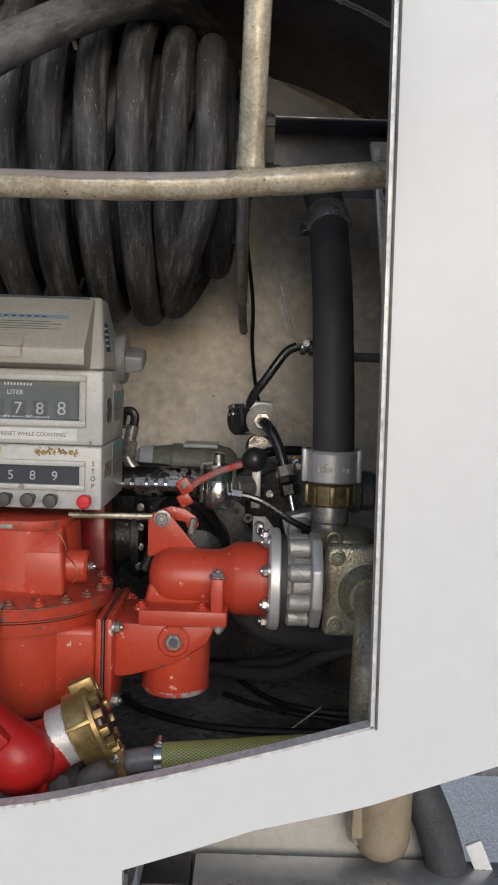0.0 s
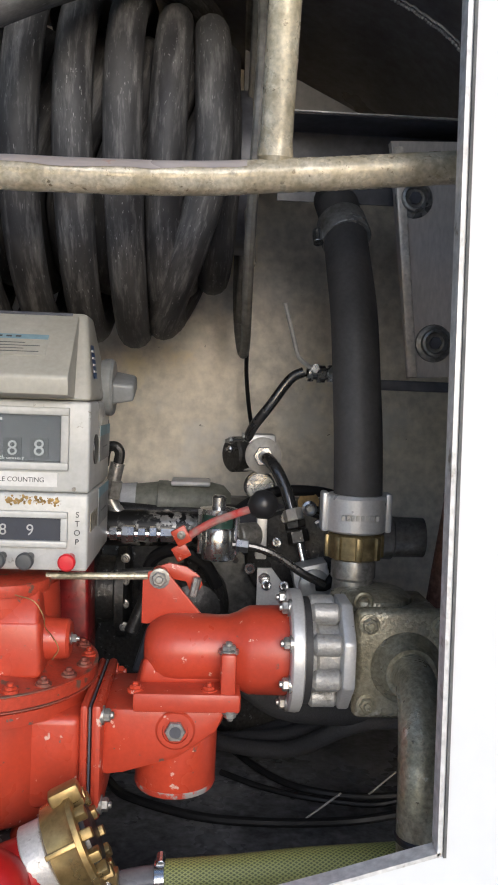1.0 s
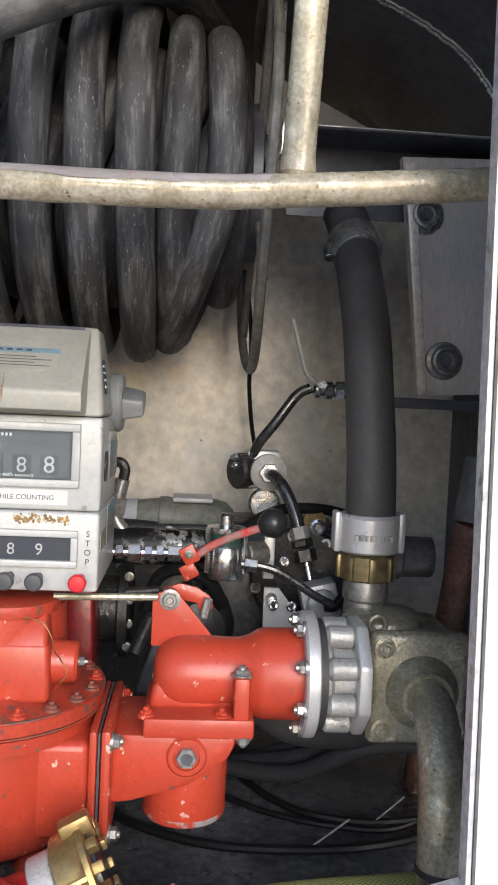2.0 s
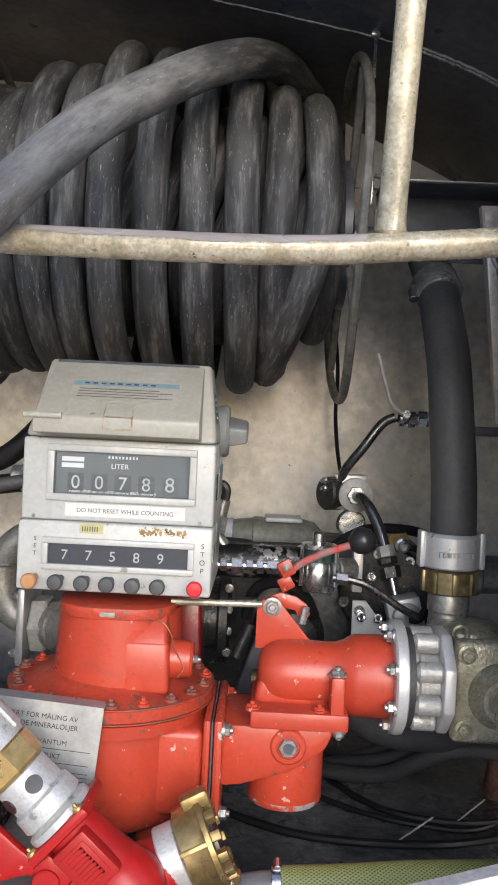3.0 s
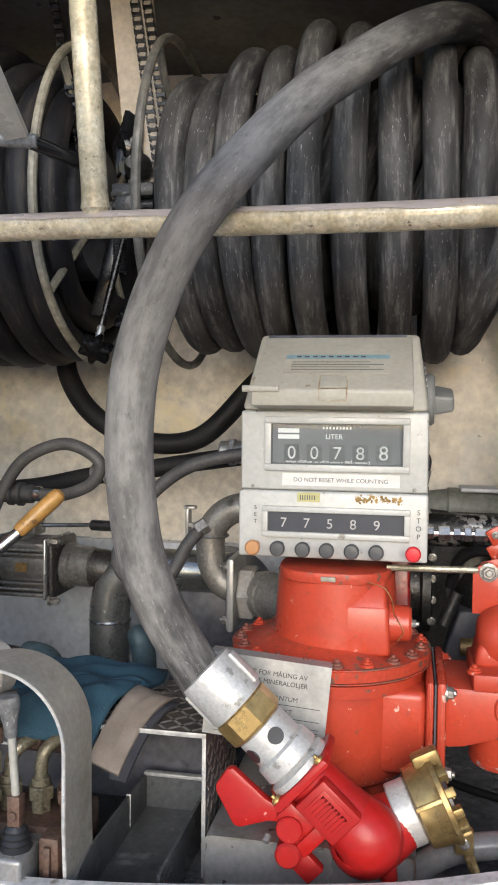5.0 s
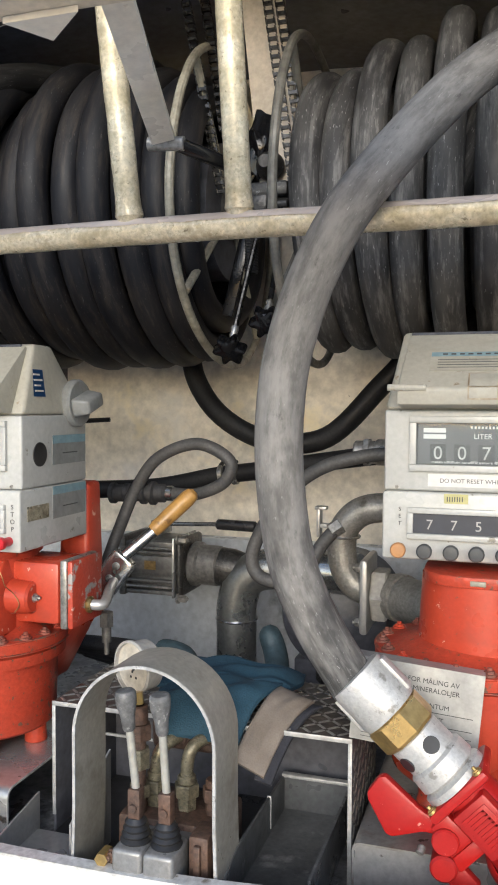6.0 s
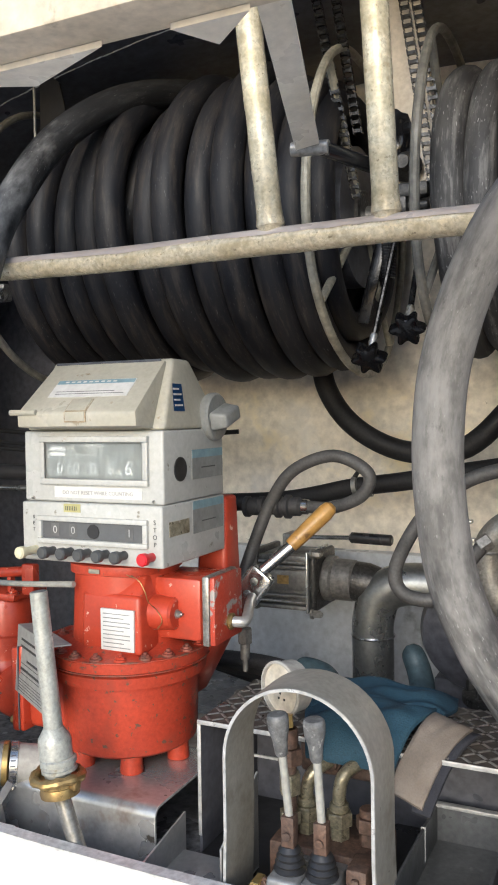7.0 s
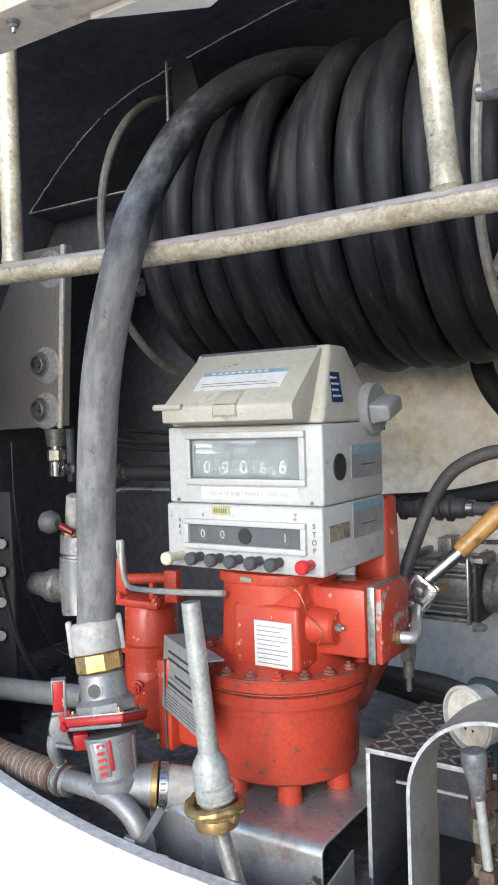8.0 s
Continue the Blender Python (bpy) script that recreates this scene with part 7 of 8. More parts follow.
settle(dh, (-0.105, 1.135, 0.893), (-0.108, 1.163, 0.877), 1.026)


def crumpled(cx, cy, cz, sx, sy, sz, seed, amp=0.25, sub=3):
    bm = bmesh.new()
    bmesh.ops.create_icosphere(bm, subdivisions=sub, radius=1.0)
    for v in bm.verts:
        k = 1 + amp * noise.noise(v.co * 1.7 + Vector((seed, seed * 2, 0))) + 0.35 * amp * noise.noise(v.co * 5 + Vector((seed, 0, 0)))
        v.co = Vector((cx + v.co.x * sx * k, cy + v.co.y * sy * k, cz + v.co.z * sz * k))
    return bm


# ---- between the reels: chains, plate, brake knobs ----


def chain(a, b, name="chain"):
    a, b = Vector(a), Vector(b)
    d = b - a
    n = int(d.length / 0.0165)
    w = d.normalized()
    out = None
    side = Vector((1, 0, 0))
    q = Matrix((side, w.cross(side).normalized(), w)).transposed().to_4x4()
    for i in range(n):
        m = Matrix.Translation(a + w * (0.0165 * i)) @ q @ Matrix.Scale(1.1, 4)
        bm = join(box(-0.008, -0.0062, -0.0045, 0.0045, -0.0055, 0.0055, 0), box(0.0062, 0.008, -0.0045, 0.0045, -0.0055, 0.0055, 0), box(-0.0062, 0.0062, -0.0028, 0.0028, -0.0028, 0.0028, 0))
        moved(bm, m)
        out = bm if out is None else join(out, bm)
    return out


KNOB_BLACK = mat("greasy_black_knob", (0.007, 0.007, 0.008), None, 0.2, scale=20, grain=0.1, spec=0.4)
CHAIN = mat("oily_chain_steel", (0.075, 0.072, 0.068), (0.03, 0.029, 0.028), 0.24, 0.85, scale=60, grain=0.3)
for pts in (((-0.935, 1.55, 2.24), (-0.853, 1.55, 1.83)), ((-0.905, 1.58, 2.24), (-0.86, 1.58, 1.96)), ((-0.772, 1.55, 2.22), (-0.705, 1.55, 1.78)), ((-0.752, 1.56, 2.22), (-0.70, 1.56, 1.90))):
    c = thing("drive_chain", pts[1], "oily steel roller chain of the reel drive", "chain", "drive chains")
    tagged(part("chain_run", chain(*pts), CHAIN, c), kind="stuff")
dp = thing("drive_plate", (-0.78, 1.62, 1.85), "cream painted upright plate with a greasy bearing", "plate")
part("plate", prism([(-0.845, 2.28), (-0.76, 2.28), (-0.715, 1.87), (-0.80, 1.87)], "y", 1.615, 1.625), DULL_CREAM, dp)
part("bearing", lathe((-0.775, 1.60, 1.905), (0, -1, 0), [(0, 0.028), (0.01, 0.026), (0.02, 0.016), (0.04, 0.012)], 20), IRON, dp, "black greasy bearing")
part("grease", crumpled(-0.797, 1.606, 1.945, 0.026, 0.016, 0.055, 5.5, 0.6), KNOB_BLACK, dp, "lump of black grease")
part("caliper", join(box(-0.80, -0.72, 1.52, 1.58, 1.83, 1.855, 0.004), box(-0.79, -0.755, 1.51, 1.56, 1.80, 1.83, 0.004), rod((-0.80, 1.53, 1.815), (-0.72, 1.53, 1.815), 0.009)), IRON, dp, "steel brake linkage")
part("arm", join(box(-0.75, -0.70, 1.54, 1.60, 1.78, 1.86, 0.006)), IRON, dp)
for top, bot in (((-0.790, 1.56, 1.76), (-0.821, 1.50, 1.550)), ((-0.748, 1.56, 1.72), (-0.752, 1.50, 1.598))):
    w = (Vector(bot) - Vector(top)).normalized()
    turn = (w + Vector((0.15, -0.75, 0))).to_track_quat("Z", "Y")
    br = part("brake_rod", rod(top, bot, 0.0055, 10), CHAIN, dp, "slanting steel brake rod")
    part("thread", lathe(Vector(bot) - w * 0.045, w, [(0, 0.0065), (0.006, 0.008), (0.012, 0.0065), (0.018, 0.008), (0.024, 0.0065), (0.03, 0.008)], 12), STEEL, br)
    star = [((0.0255 + 0.0065 * math.cos(6 * a)) * math.cos(a), (0.0255 + 0.0065 * math.cos(6 * a)) * math.sin(a)) for a in np.linspace(0, 2 * math.pi, 49)[:-1]]
    part("star_knob", moved(prism(star, "z", -0.013, 0.013, 0.005), Matrix.Translation(bot) @ turn.to_matrix().to_4x4()), KNOB_BLACK, br, "black star knob")
part("spring", tube([Vector((-0.812 + 0.011 * math.cos(i * 0.7), 1.6 + 0.011 * math.sin(i * 0.7), 1.77 - 0.0006 * i)) for i in range(110)], 0.003, 6), BLACK, dp, "black coil spring")
part("brake_arm", moved(box(-0.012, 0.012, -0.004, 0.004, -0.16, 0.0, 0.003), Matrix.Translation((-0.83, 1.62, 1.78)) @ pose(0, 0, 0, 0, 14, 0)), KNOB_BLACK, dp)
settle(dp, (-0.803, 1.599, 1.95), (-0.797, 1.578, 1.944), 0.987)

# ---- middle: pipes behind ----
structure("lower_bulkhead", box(-1.62, -0.42, 2.075, 2.119, 0.772, 1.10, 0.004), mat("pale_blue_grey_paint", (0.60, 0.63, 0.66), (0.50, 0.525, 0.55), 0.32, scale=4, fine=60, grain=0.08, spots=(((0.16, 0.16, 0.165), 9, 0.62, 0.78),)), "blue-grey painted lower bulkhead panel")
CAST_BEND = mat("dull_cast_steel", (0.36, 0.35, 0.325), (0.25, 0.243, 0.225), 0.42, 0.45, scale=16, fine=180, grain=0.14, bump=0.2, spots=(((0.13, 0.12, 0.10), 30, 0.60, 0.70), ((0.48, 0.47, 0.45), 44, 0.66, 0.72)))
el = thing("pipe_elbow", (-0.58, 1.58, 1.03), "dull cast steel pipe bend with square flange", "pipe elbow")
part("bend", tube(catmull([(-0.47, 1.58, 1.262), (-0.545, 1.58, 1.262), (-0.590, 1.58, 1.252), (-0.620, 1.58, 1.222), (-0.626, 1.58, 1.185), (-0.620, 1.58, 1.145), (-0.600, 1.58, 1.115), (-0.565, 1.58, 1.100)], 8), 0.0275, 24), CAST_BEND, el)
part("seam", tube([Vector((-0.622 + 0.029 * math.cos(a), 1.58 + 0.029 * math.sin(a), 1.205)) for a in np.linspace(0, 2 * math.pi, 20, endpoint=False)], 0.003, 6, closed=True), STEEL, el)
part("flange", box(-0.582, -0.567, 1.52, 1.64, 1.035, 1.172, 0.006), SHEET, el)
part("gasket_plate", hexa((-0.566, 1.58, 1.100), (-0.536, 1.58, 1.100), 0.052), PLASTIC_WHITE, el, "pale hexagonal flange")
part("stub", join(rod((-0.536, 1.58, 1.10), (-0.44, 1.50, 1.10), 0.040, 28), lathe((-0.520, 1.567, 1.10), (0.096, -0.08, 0), [(0, 0.041), (0.002, 0.044), (0.018, 0.044), (0.020, 0.041)], 28)), CAST_BEND, el)
for z in (1.055, 1.155):
    bolt(el, (-0.582, 1.535, z), (-1, 0, 0), 0.008, 0.01, STEEL)
part("clip", join(box(-0.668, -0.662, 1.55, 1.575, 1.205, 1.262, 0.001), box(-0.672, -0.650, 1.55, 1.57, 1.256, 1.262, 0.001), box(-0.665, -0.63, 1.553, 1.567, 1.222, 1.230, 0.001)), SHEET, el, "small pale bracket")
settle(el, (-0.567, 1.545, 1.053), (-0.581, 1.630, 1.029), 1.055)
ac = thing("valve_actuator", (-1.12, 1.84, 1.0), "grey aluminium square actuator cylinder with tie rods", "actuator")
part("body", join(box(-1.178, -1.062, 1.806, 1.92, 1.012, 1.135, 0.012, 3), box(-1.178, -1.062, 1.800, 1.81, 1.052, 1.098, 0.003)), DULL_IRON, ac)
for z, w in ((1.014, 0.005), (1.040, 0.004), (1.106, 0.004), (1.126, 0.007)):
    part("rib", box(-1.178, -1.062, 1.792, 1.812, z - w, z + w, 0.003), DULL_IRON, ac)
for z in (1.026, 1.116):
    part("tie_rod", rod((-1.18, 1.798, z), (-1.06, 1.798, z), 0.004, 10), STEEL, ac)
part("end_ring", box(-1.062, -1.056, 1.788, 1.93, 1.004, 1.143, 0.003), PIPE_GREY, ac)
part("end_plate", box(-1.056, -1.038, 1.79, 1.93, 1.006, 1.141, 0.010, 3), IRON, ac)
part("end_plate", box(-1.196, -1.180, 1.79, 1.93, 1.004, 1.143, 0.004), DULL_IRON, ac)
part("collar", rod((-1.038, 1.86, 1.075), (-1.012, 1.86, 1.074), 0.052, 32), DULL_IRON, ac)
part("plate", box(-1.134, -1.106, 1.7975, 1.7995, 1.066, 1.086, 0), OLD_BRASS, ac, "faded yellow rating plate")
part("pipe", rod((-1.040, 1.86, 1.075), (-0.965, 1.86, 1.072), 0.047, 32), DULL_IRON, ac)
part("reducer", lathe((-0.967, 1.86, 1.072), (1, 0, -0.1), [(0, 0.045), (0.03, 0.045), (0.1, 0.03), (0.12, 0.03)], 28), IRON, ac)
for z in (1.005, 1.14):
    bolt(ac, (-1.046, 1.792, z), (1, 0, 0), 0.009, 0.020, STEEL)
bl = thing("black_lever", (-0.98, 1.84, 1.15), "steel lever with black moulded grip", "lever")
part("shaft", rod((-1.11, 1.84, 1.168), (-0.965, 1.84, 1.174), 0.005, 10), BRIGHT, bl)
part("grip", rod((-0.972, 1.84, 1.174), (-0.875, 1.84, 1.172), 0.0125, 16, 0.3), BLACK, bl)
part("block", box(-1.125, -1.095, 1.81, 1.87, 1.147, 1.18, 0.003), STEEL, bl)
settle(bl, (-0.967, 1.828, 1.17), (-0.983, 1.875, 1.162), 1.027)
DRAWN = mat("drawn_steel_tube", (0.40, 0.41, 0.40), (0.30, 0.31, 0.305), 0.30, 0.85, scale=10, fine=140, grain=0.08, bump=0.05)
ep = thing("pipe_elbow", (-0.89, 1.75, 0.86), "smooth grey galvanised pipe bend", "pipe elbow")
part("bend", tube(catmull([(-0.89, 1.75, 0.85), (-0.89, 1.75, 0.95), (-0.889, 1.75, 1.02), (-0.868, 1.75, 1.075), (-0.815, 1.75, 1.098), (-0.70, 1.75, 1.10), (-0.62, 1.74, 1.10)], 8), 0.044, 28), DRAWN, ep)
part("seam", tube([Vector((-0.89 + 0.044 * math.cos(a), 1.75 + 0.044 * math.sin(a), 0.985)) for a in np.linspace(0, 2 * math.pi, 28, endpoint=False)], 0.003, 6, closed=True), BRIGHT, ep)
part("foot", lathe((-0.89, 1.75, 0.77), (0, 0, 1), [(0, 0.07), (0.012, 0.07), (0.014, 0.048), (0.09, 0.046)], 28), STEEL, ep)
settle(ep, (-0.877, 1.708, 0.993), (-0.911, 1.806, 0.964), 1.06)
mt = thing("air_tank", (-0.72, 1.9, 0.85), "dark grey round tank end behind the pipes", "tank")
part("shell", lathe((-0.70, 1.84, 0.97), (0, 1, 0), [(0, 0.03), (0.008, 0.08), (0.03, 0.118), (0.06, 0.13), (0.23, 0.13)], 44), DARK, mt)
part("foot", box(-0.80, -0.60, 1.90, 2.05, 0.772, 0.86, 0.004), DARK, mt)
fl = thing("floor_flange", (-0.66, 1.62, 0.9), "greasy round pipe flange with hexagon bolts", "flange")
part("disc", lathe((-0.62, 1.68, 0.90), (0, 0, 1), [(0, 0.075), (0.014, 0.075), (0.017, 0.07), (0.02, 0.045), (0.05, 0.04)], 36), IRON, fl)
part("pipe", rod((-0.62, 1.68, 0.772), (-0.62, 1.68, 0.902), 0.04, 20), IRON, fl)
for a in range(6):
    bolt(fl, (-0.62 + 0.06 * math.cos(a * 1.05), 1.68 + 0.06 * math.sin(a * 1.05), 0.917), (0, 0, 1), 0.009, 0.02, IRON)

# small looped hoses
GREY_RUBBER = mat("bleached_grey_thin_rubber", (0.085, 0.083, 0.082), (0.055, 0.054, 0.054), 0.6, scale=14, fine=200, grain=0.15)
lh = thing("looped_hose", (-0.98, 1.6, 1.18), "thin grey-black rubber hose bent in a loop", "hose", "looped hoses")
part("hose", tube(catmull([(-1.105, 1.55, 1.12), (-1.09, 1.58, 1.19), (-1.06, 1.60, 1.275), (-1.01, 1.60, 1.34), (-0.925, 1.60, 1.37), (-0.856, 1.60, 1.338), (-0.868, 1.60, 1.295), (-0.93, 1.61, 1.268), (-0.99, 1.62, 1.266)], 8), 0.0125, 14), GREY_RUBBER, lh)
part("ferrule", rod((-1.0, 1.62, 1.266), (-0.985, 1.62, 1.266), 0.0155, 14), BRIGHT, lh)
part("socket", lathe((-1.125, 1.62, 1.262), (1, 0, 0.03), [(0, 0.022), (0.008, 0.022), (0.010, 0.018), (0.03, 0.018), (0.033, 0.021), (0.043, 0.021), (0.046, 0.017), (0.066, 0.017), (0.070, 0.023), (0.078, 0.023), (0.081, 0.018), (0.088, 0.018), (0.091, 0.0245), (0.099, 0.0245), (0.102, 0.019), (0.12, 0.019), (0.125, 0.014)], 20), RUBBER, lh)
lb = thing("looped_hose", (-0.65, 1.5, 1.2), "thin grey-black rubber hose curving down from the register", "hose", "looped hoses")
part("hose", tube(catmull([(-0.50, 1.52, 1.362), (-0.56, 1.52, 1.360), (-0.64, 1.51, 1.340), (-0.70, 1.50, 1.30), (-0.745, 1.50, 1.245), (-0.777, 1.50, 1.175), (-0.765, 1.50, 1.135), (-0.72, 1.50, 1.125), (-0.68, 1.51, 1.14), (-0.655, 1.53, 1.19), (-0.63, 1.55, 1.222)], 8), 0.0125, 14), GREY_RUBBER, lb)
part("fitting", join(rod((-0.60, 1.56, 1.363), (-0.555, 1.56, 1.363), 0.021, 16), hexa((-0.582, 1.56, 1.363), (-0.57, 1.56, 1.363), 0.0275), rod((-0.56, 1.56, 1.363), (-0.49, 1.55, 1.363), 0.024, 16)), STEEL, lb)
part("end_nut", hexa((-0.640, 1.545, 1.215), (-0.622, 1.552, 1.228), 0.016), STEEL, lb)

# yellow handled lever on the second meter
yl = thing("wooden_lever", (-1.04, 1.45, 1.1), "clamp lever with varnished yellow wooden handle", "lever")
part("handle", lathe((-0.974, 1.494, 1.207), (0.070, 0.043, 0.075), [(0, 0.0125), (0.01, 0.0142), (0.05, 0.0155), (0.09, 0.0162), (0.104, 0.0138), (0.110, 0.007)], 22), WOOD, yl)
part("shank", rod((-0.966, 1.50, 1.213), (-1.022, 1.468, 1.160), 0.0118, 14), BRIGHT, yl)
part("jaw", moved(join(box(-0.025, 0.025, -0.008, -0.004, -0.066, 0.034, 0.007), box(-0.025, 0.025, 0.004, 0.008, -0.066, 0.034, 0.007), box(-0.012, 0.012, -0.004, 0.004, -0.03, 0.034, 0)), Matrix.Translation((-1.035, 1.46, 1.135)) @ pose(0, 0, 0, 0, 38, 0)), BRIGHT, yl)
for dz in (-0.012, 0.012):
    bolt(yl, (-1.038 - dz * 0.6, 1.451, 1.132 - dz), (0, -1, 0), 0.0055, 0.004, STEEL)
part("elbow", tube(catmull([(-1.006, 1.298, 1.109), (-0.984, 1.306, 1.108), (-0.985, 1.325, 1.112), (-1.002, 1.370, 1.118), (-1.030, 1.440, 1.117)], 6), 0.0093, 14), SHEET, yl, "pale zinc elbow fitting")
part("collar", lathe((-1.0038, 1.298, 1.109), (1, 0, 0), [(0, 0.014), (0.004, 0.0145), (0.007, 0.0115)], 18), OLD_BRASS, yl)
part("stem", join(hexa((-1.05, 1.45, 1.028), (-1.05, 1.45, 1.056), 0.014), rod((-1.05, 1.45, 0.998), (-1.05, 1.45, 1.032), 0.009), rod((-1.05, 1.45, 0.975), (-1.05, 1.45, 1.0), 0.005)), DULL_IRON, yl)

# hoses on the floor behind the second meter
for i in range(4):
    single("floor_hose", tube(catmull([(-1.32, 1.74 + 0.04 * i, 0.90 - 0.02 * i), (-1.1, 1.66 + 0.04 * i, 0.925 - 0.03 * i), (-0.98, 1.62 + 0.05 * i, 0.915 - 0.03 * i), (-0.85, 1.66 + 0.04 * i, 0.84 - 0.01 * i)], 8), 0.016, 12), CLOTHY, "black hose lying behind the flow meter", "hose", "floor hoses")
single("return_pipe", join(rod((-1.12, 1.55, 0.88), (-0.93, 1.55, 0.88), 0.02, 18), lathe((-1.01, 1.55, 0.88), (1, 0, 0), [(0, 0.021), (0.002, 0.024), (0.01, 0.024), (0.012, 0.021)], 18)), STEEL, "short grey pipe behind the flow meter", "pipe")
single("support_block", box(-1.1, -0.95, 1.50, 1.62, 0.772, 0.862, 0.004), DARK, "dark steel support under the pipe", "support")

# ---- chequer plate box, arch and hydraulic levers ----
tb = thing("chequer_box", (-0.77, 1.2, 0.77), "black chequer plate step box with bare bright edges", "step box")
part("top", box(-1.006, -0.53, 1.186, 1.397, 0.976, 0.981, 0.001), mat("oily_brown_chequer_plate", (0.13, 0.11, 0.095), (0.07, 0.062, 0.056), 0.4, 0.4, scale=14, grain=0.2), tb)
part("left_side", box(-1.006, -1.001, 1.186, 1.397, 0.772, 0.976, 0.001), DARK, tb)
part("right_side", box(-0.535, -0.53, 1.186, 1.397, 0.772, 0.976, 0.001), DARK, tb)
part("back", box(-1.001, -0.535, 1.392, 1.397, 0.772, 0.976, 0), DARK, tb)
# added black sheet stands in for the shade inside the box
part("bottom", box(-1.001, -0.68, 1.10, 1.392, 0.7705, 0.7745, 0), BLACK, tb, "added black sheet for the box's shaded interior")
part("top_edge", box(-1.0065, -0.5295, 1.1835, 1.1858, 0.975, 0.982, 0.0006), EDGE, tb, "worn bright cut edge")
part("left_edge", box(-1.0065, -1.0005, 1.1835, 1.1858, 0.80, 0.975, 0.0006), EDGE, tb, "worn bright cut edge")
part("right_edge", box(-0.5355, -0.5295, 1.1835, 1.1858, 0.772, 0.975, 0.0006), EDGE, tb, "worn bright cut edge")
for z, y in ((0.900, 1.27), (0.945, 1.295)):
    part("inner_edge", box(-1.0, -0.66, y, y + 0.003, z, z + 0.004, 0), EDGE, tb)
bars = bmesh.new()
for i in range(26):
    for j in range(11):
        x, y = -0.995 + 0.018 * i, 1.198 + 0.019 * j
        m = Matrix.Translation((x, y, 0.9815)) @ pose(0, 0, 0, 0, 0, 45 if (i + j) % 2 else -45)
        bars = join(bars, moved(hull8((-0.010, 0.010, -0.0026, 0.0026, 0), (-0.007, 0.007, -0.001, 0.001, 0.0016), 0), m))
tagged(part("chequer", bars, STEEL, tb, "raised chequer pattern"), kind="stuff")
bars = bmesh.new()
for i in range(11):
    for j in range(10):
        y, z = 1.198 + 0.019 * i, 0.785 + 0.019 * j
        m = Matrix.Translation((-0.5297, y, z)) @ pose(0, 0, 0, 45 if (i + j) % 2 else -45, 0, 0) @ pose(0, 0, 0, 0, 90, 0)
        bars = join(bars, moved(hull8((-0.0026, 0.0026, -0.010, 0.010, 0), (-0.001, 0.001, -0.007, 0.007, 0.0016), 0), m))
tagged(part("side_chequer", bars, STEEL, tb, "raised chequer pattern"), kind="stuff")

ar = thing("guard_arch", (-0.782, 1.09, 0.80), "bent grey sheet metal arch guarding the hydraulic levers", "guard")
ACX, ARAD, AZ = -0.783, 0.104, 1.0
outline = [(ACX + ARAD + 0.004, 0.778), (ACX + ARAD, 0.9)] + arc(ACX, AZ, ARAD, 0, 180, 28) + [(ACX - ARAD, 0.9), (ACX - ARAD - 0.004, 0.778)]
part("sheet", ribbon(outline, "y", 1.040, 1.128, 0.0035), mat("grimy_warm_grey_sheet", (0.42, 0.405, 0.36), (0.33, 0.315, 0.27), 0.42, 0.35, scale=9, fine=120, grain=0.08, spots=(((0.20, 0.175, 0.13), 11, 0.56, 0.74), ((0.10, 0.09, 0.07), 60, 0.68, 0.72))), ar)
part("front_edge", ribbon([(x - 0.0003 * (x - ACX) / ARAD, z) for x, z in outline], "y", 1.0375, 1.0397, 0.0042), EDGE, ar, "bare bright cut edge")

KNOB_WORN = mat("scuffed_grey_knob", (0.16, 0.16, 0.16), (0.09, 0.09, 0.09), 0.5, scale=60, fine=200, grain=0.15, spots=(((0.30, 0.30, 0.29), 90, 0.60, 0.68),))
vb = thing("lever_valve", (-0.78, 1.06, 0.78), "grey hydraulic lever valve with two moulded lever knobs", "valve")
for x, dx in ((-0.802, -0.012), (-0.757, -0.006)):
    part("housing", join(box(x - 0.022, x + 0.022, 1.03, 1.09, 0.768, 0.858, 0.006, 3), box(x - 0.018, x + 0.018, 1.09, 1.14, 0.768, 0.85, 0.004)), DULL_ALU, vb)
    part("bellows", lathe((x, 1.062, 0.856), (0, 0, 1), [(0, 0.020), (0.004, 0.022), (0.008, 0.017), (0.012, 0.020), (0.016, 0.016), (0.020, 0.018), (0.024, 0.014), (0.028, 0.0155), (0.034, 0.011)], 24), BLACK, vb, "black rubber bellows")
    part("socket", join(box(x - 0.009, x + 0.009, 1.053, 1.071, 0.888, 0.930, 0.002), rod((x, 1.052, 0.905), (x, 1.049, 0.905), 0.006, 10)), RUSTY, vb, "rusty lever socket")
    part("lever", rod((x, 1.062, 0.925), (x + dx * 0.6, 1.056, 1.018), 0.0056, 12), LEVER_STEEL, vb, "dull steel lever")
    kp = (Vector((x + dx * 0.6, 1.056, 1.018)) - Vector((x, 1.062, 0.925))).normalized()
    part("knob", lathe(Vector((x + dx * 0.6, 1.056, 1.010)), kp, [(0, 0.007), (0.003, 0.0086), (0.02, 0.0098), (0.036, 0.0138), (0.048, 0.0146), (0.053, 0.0140), (0.0555, 0.0120), (0.056, 0.003)], 18), KNOB_WORN, vb, "worn grey moulded knob")
    bolt(vb, (x - 0.026, 1.045, 0.838), (-0.5, -1, 0), 0.008, 0.006, RUSTY)
    bolt(vb, (x + 0.012, 1.030, 0.79), (0, -1, 0), 0.005, 0.005, STEEL)
part("brass_plug", hexa((-0.842, 1.06, 0.835), (-0.842, 1.035, 0.835), 0.010), BRASS, vb)
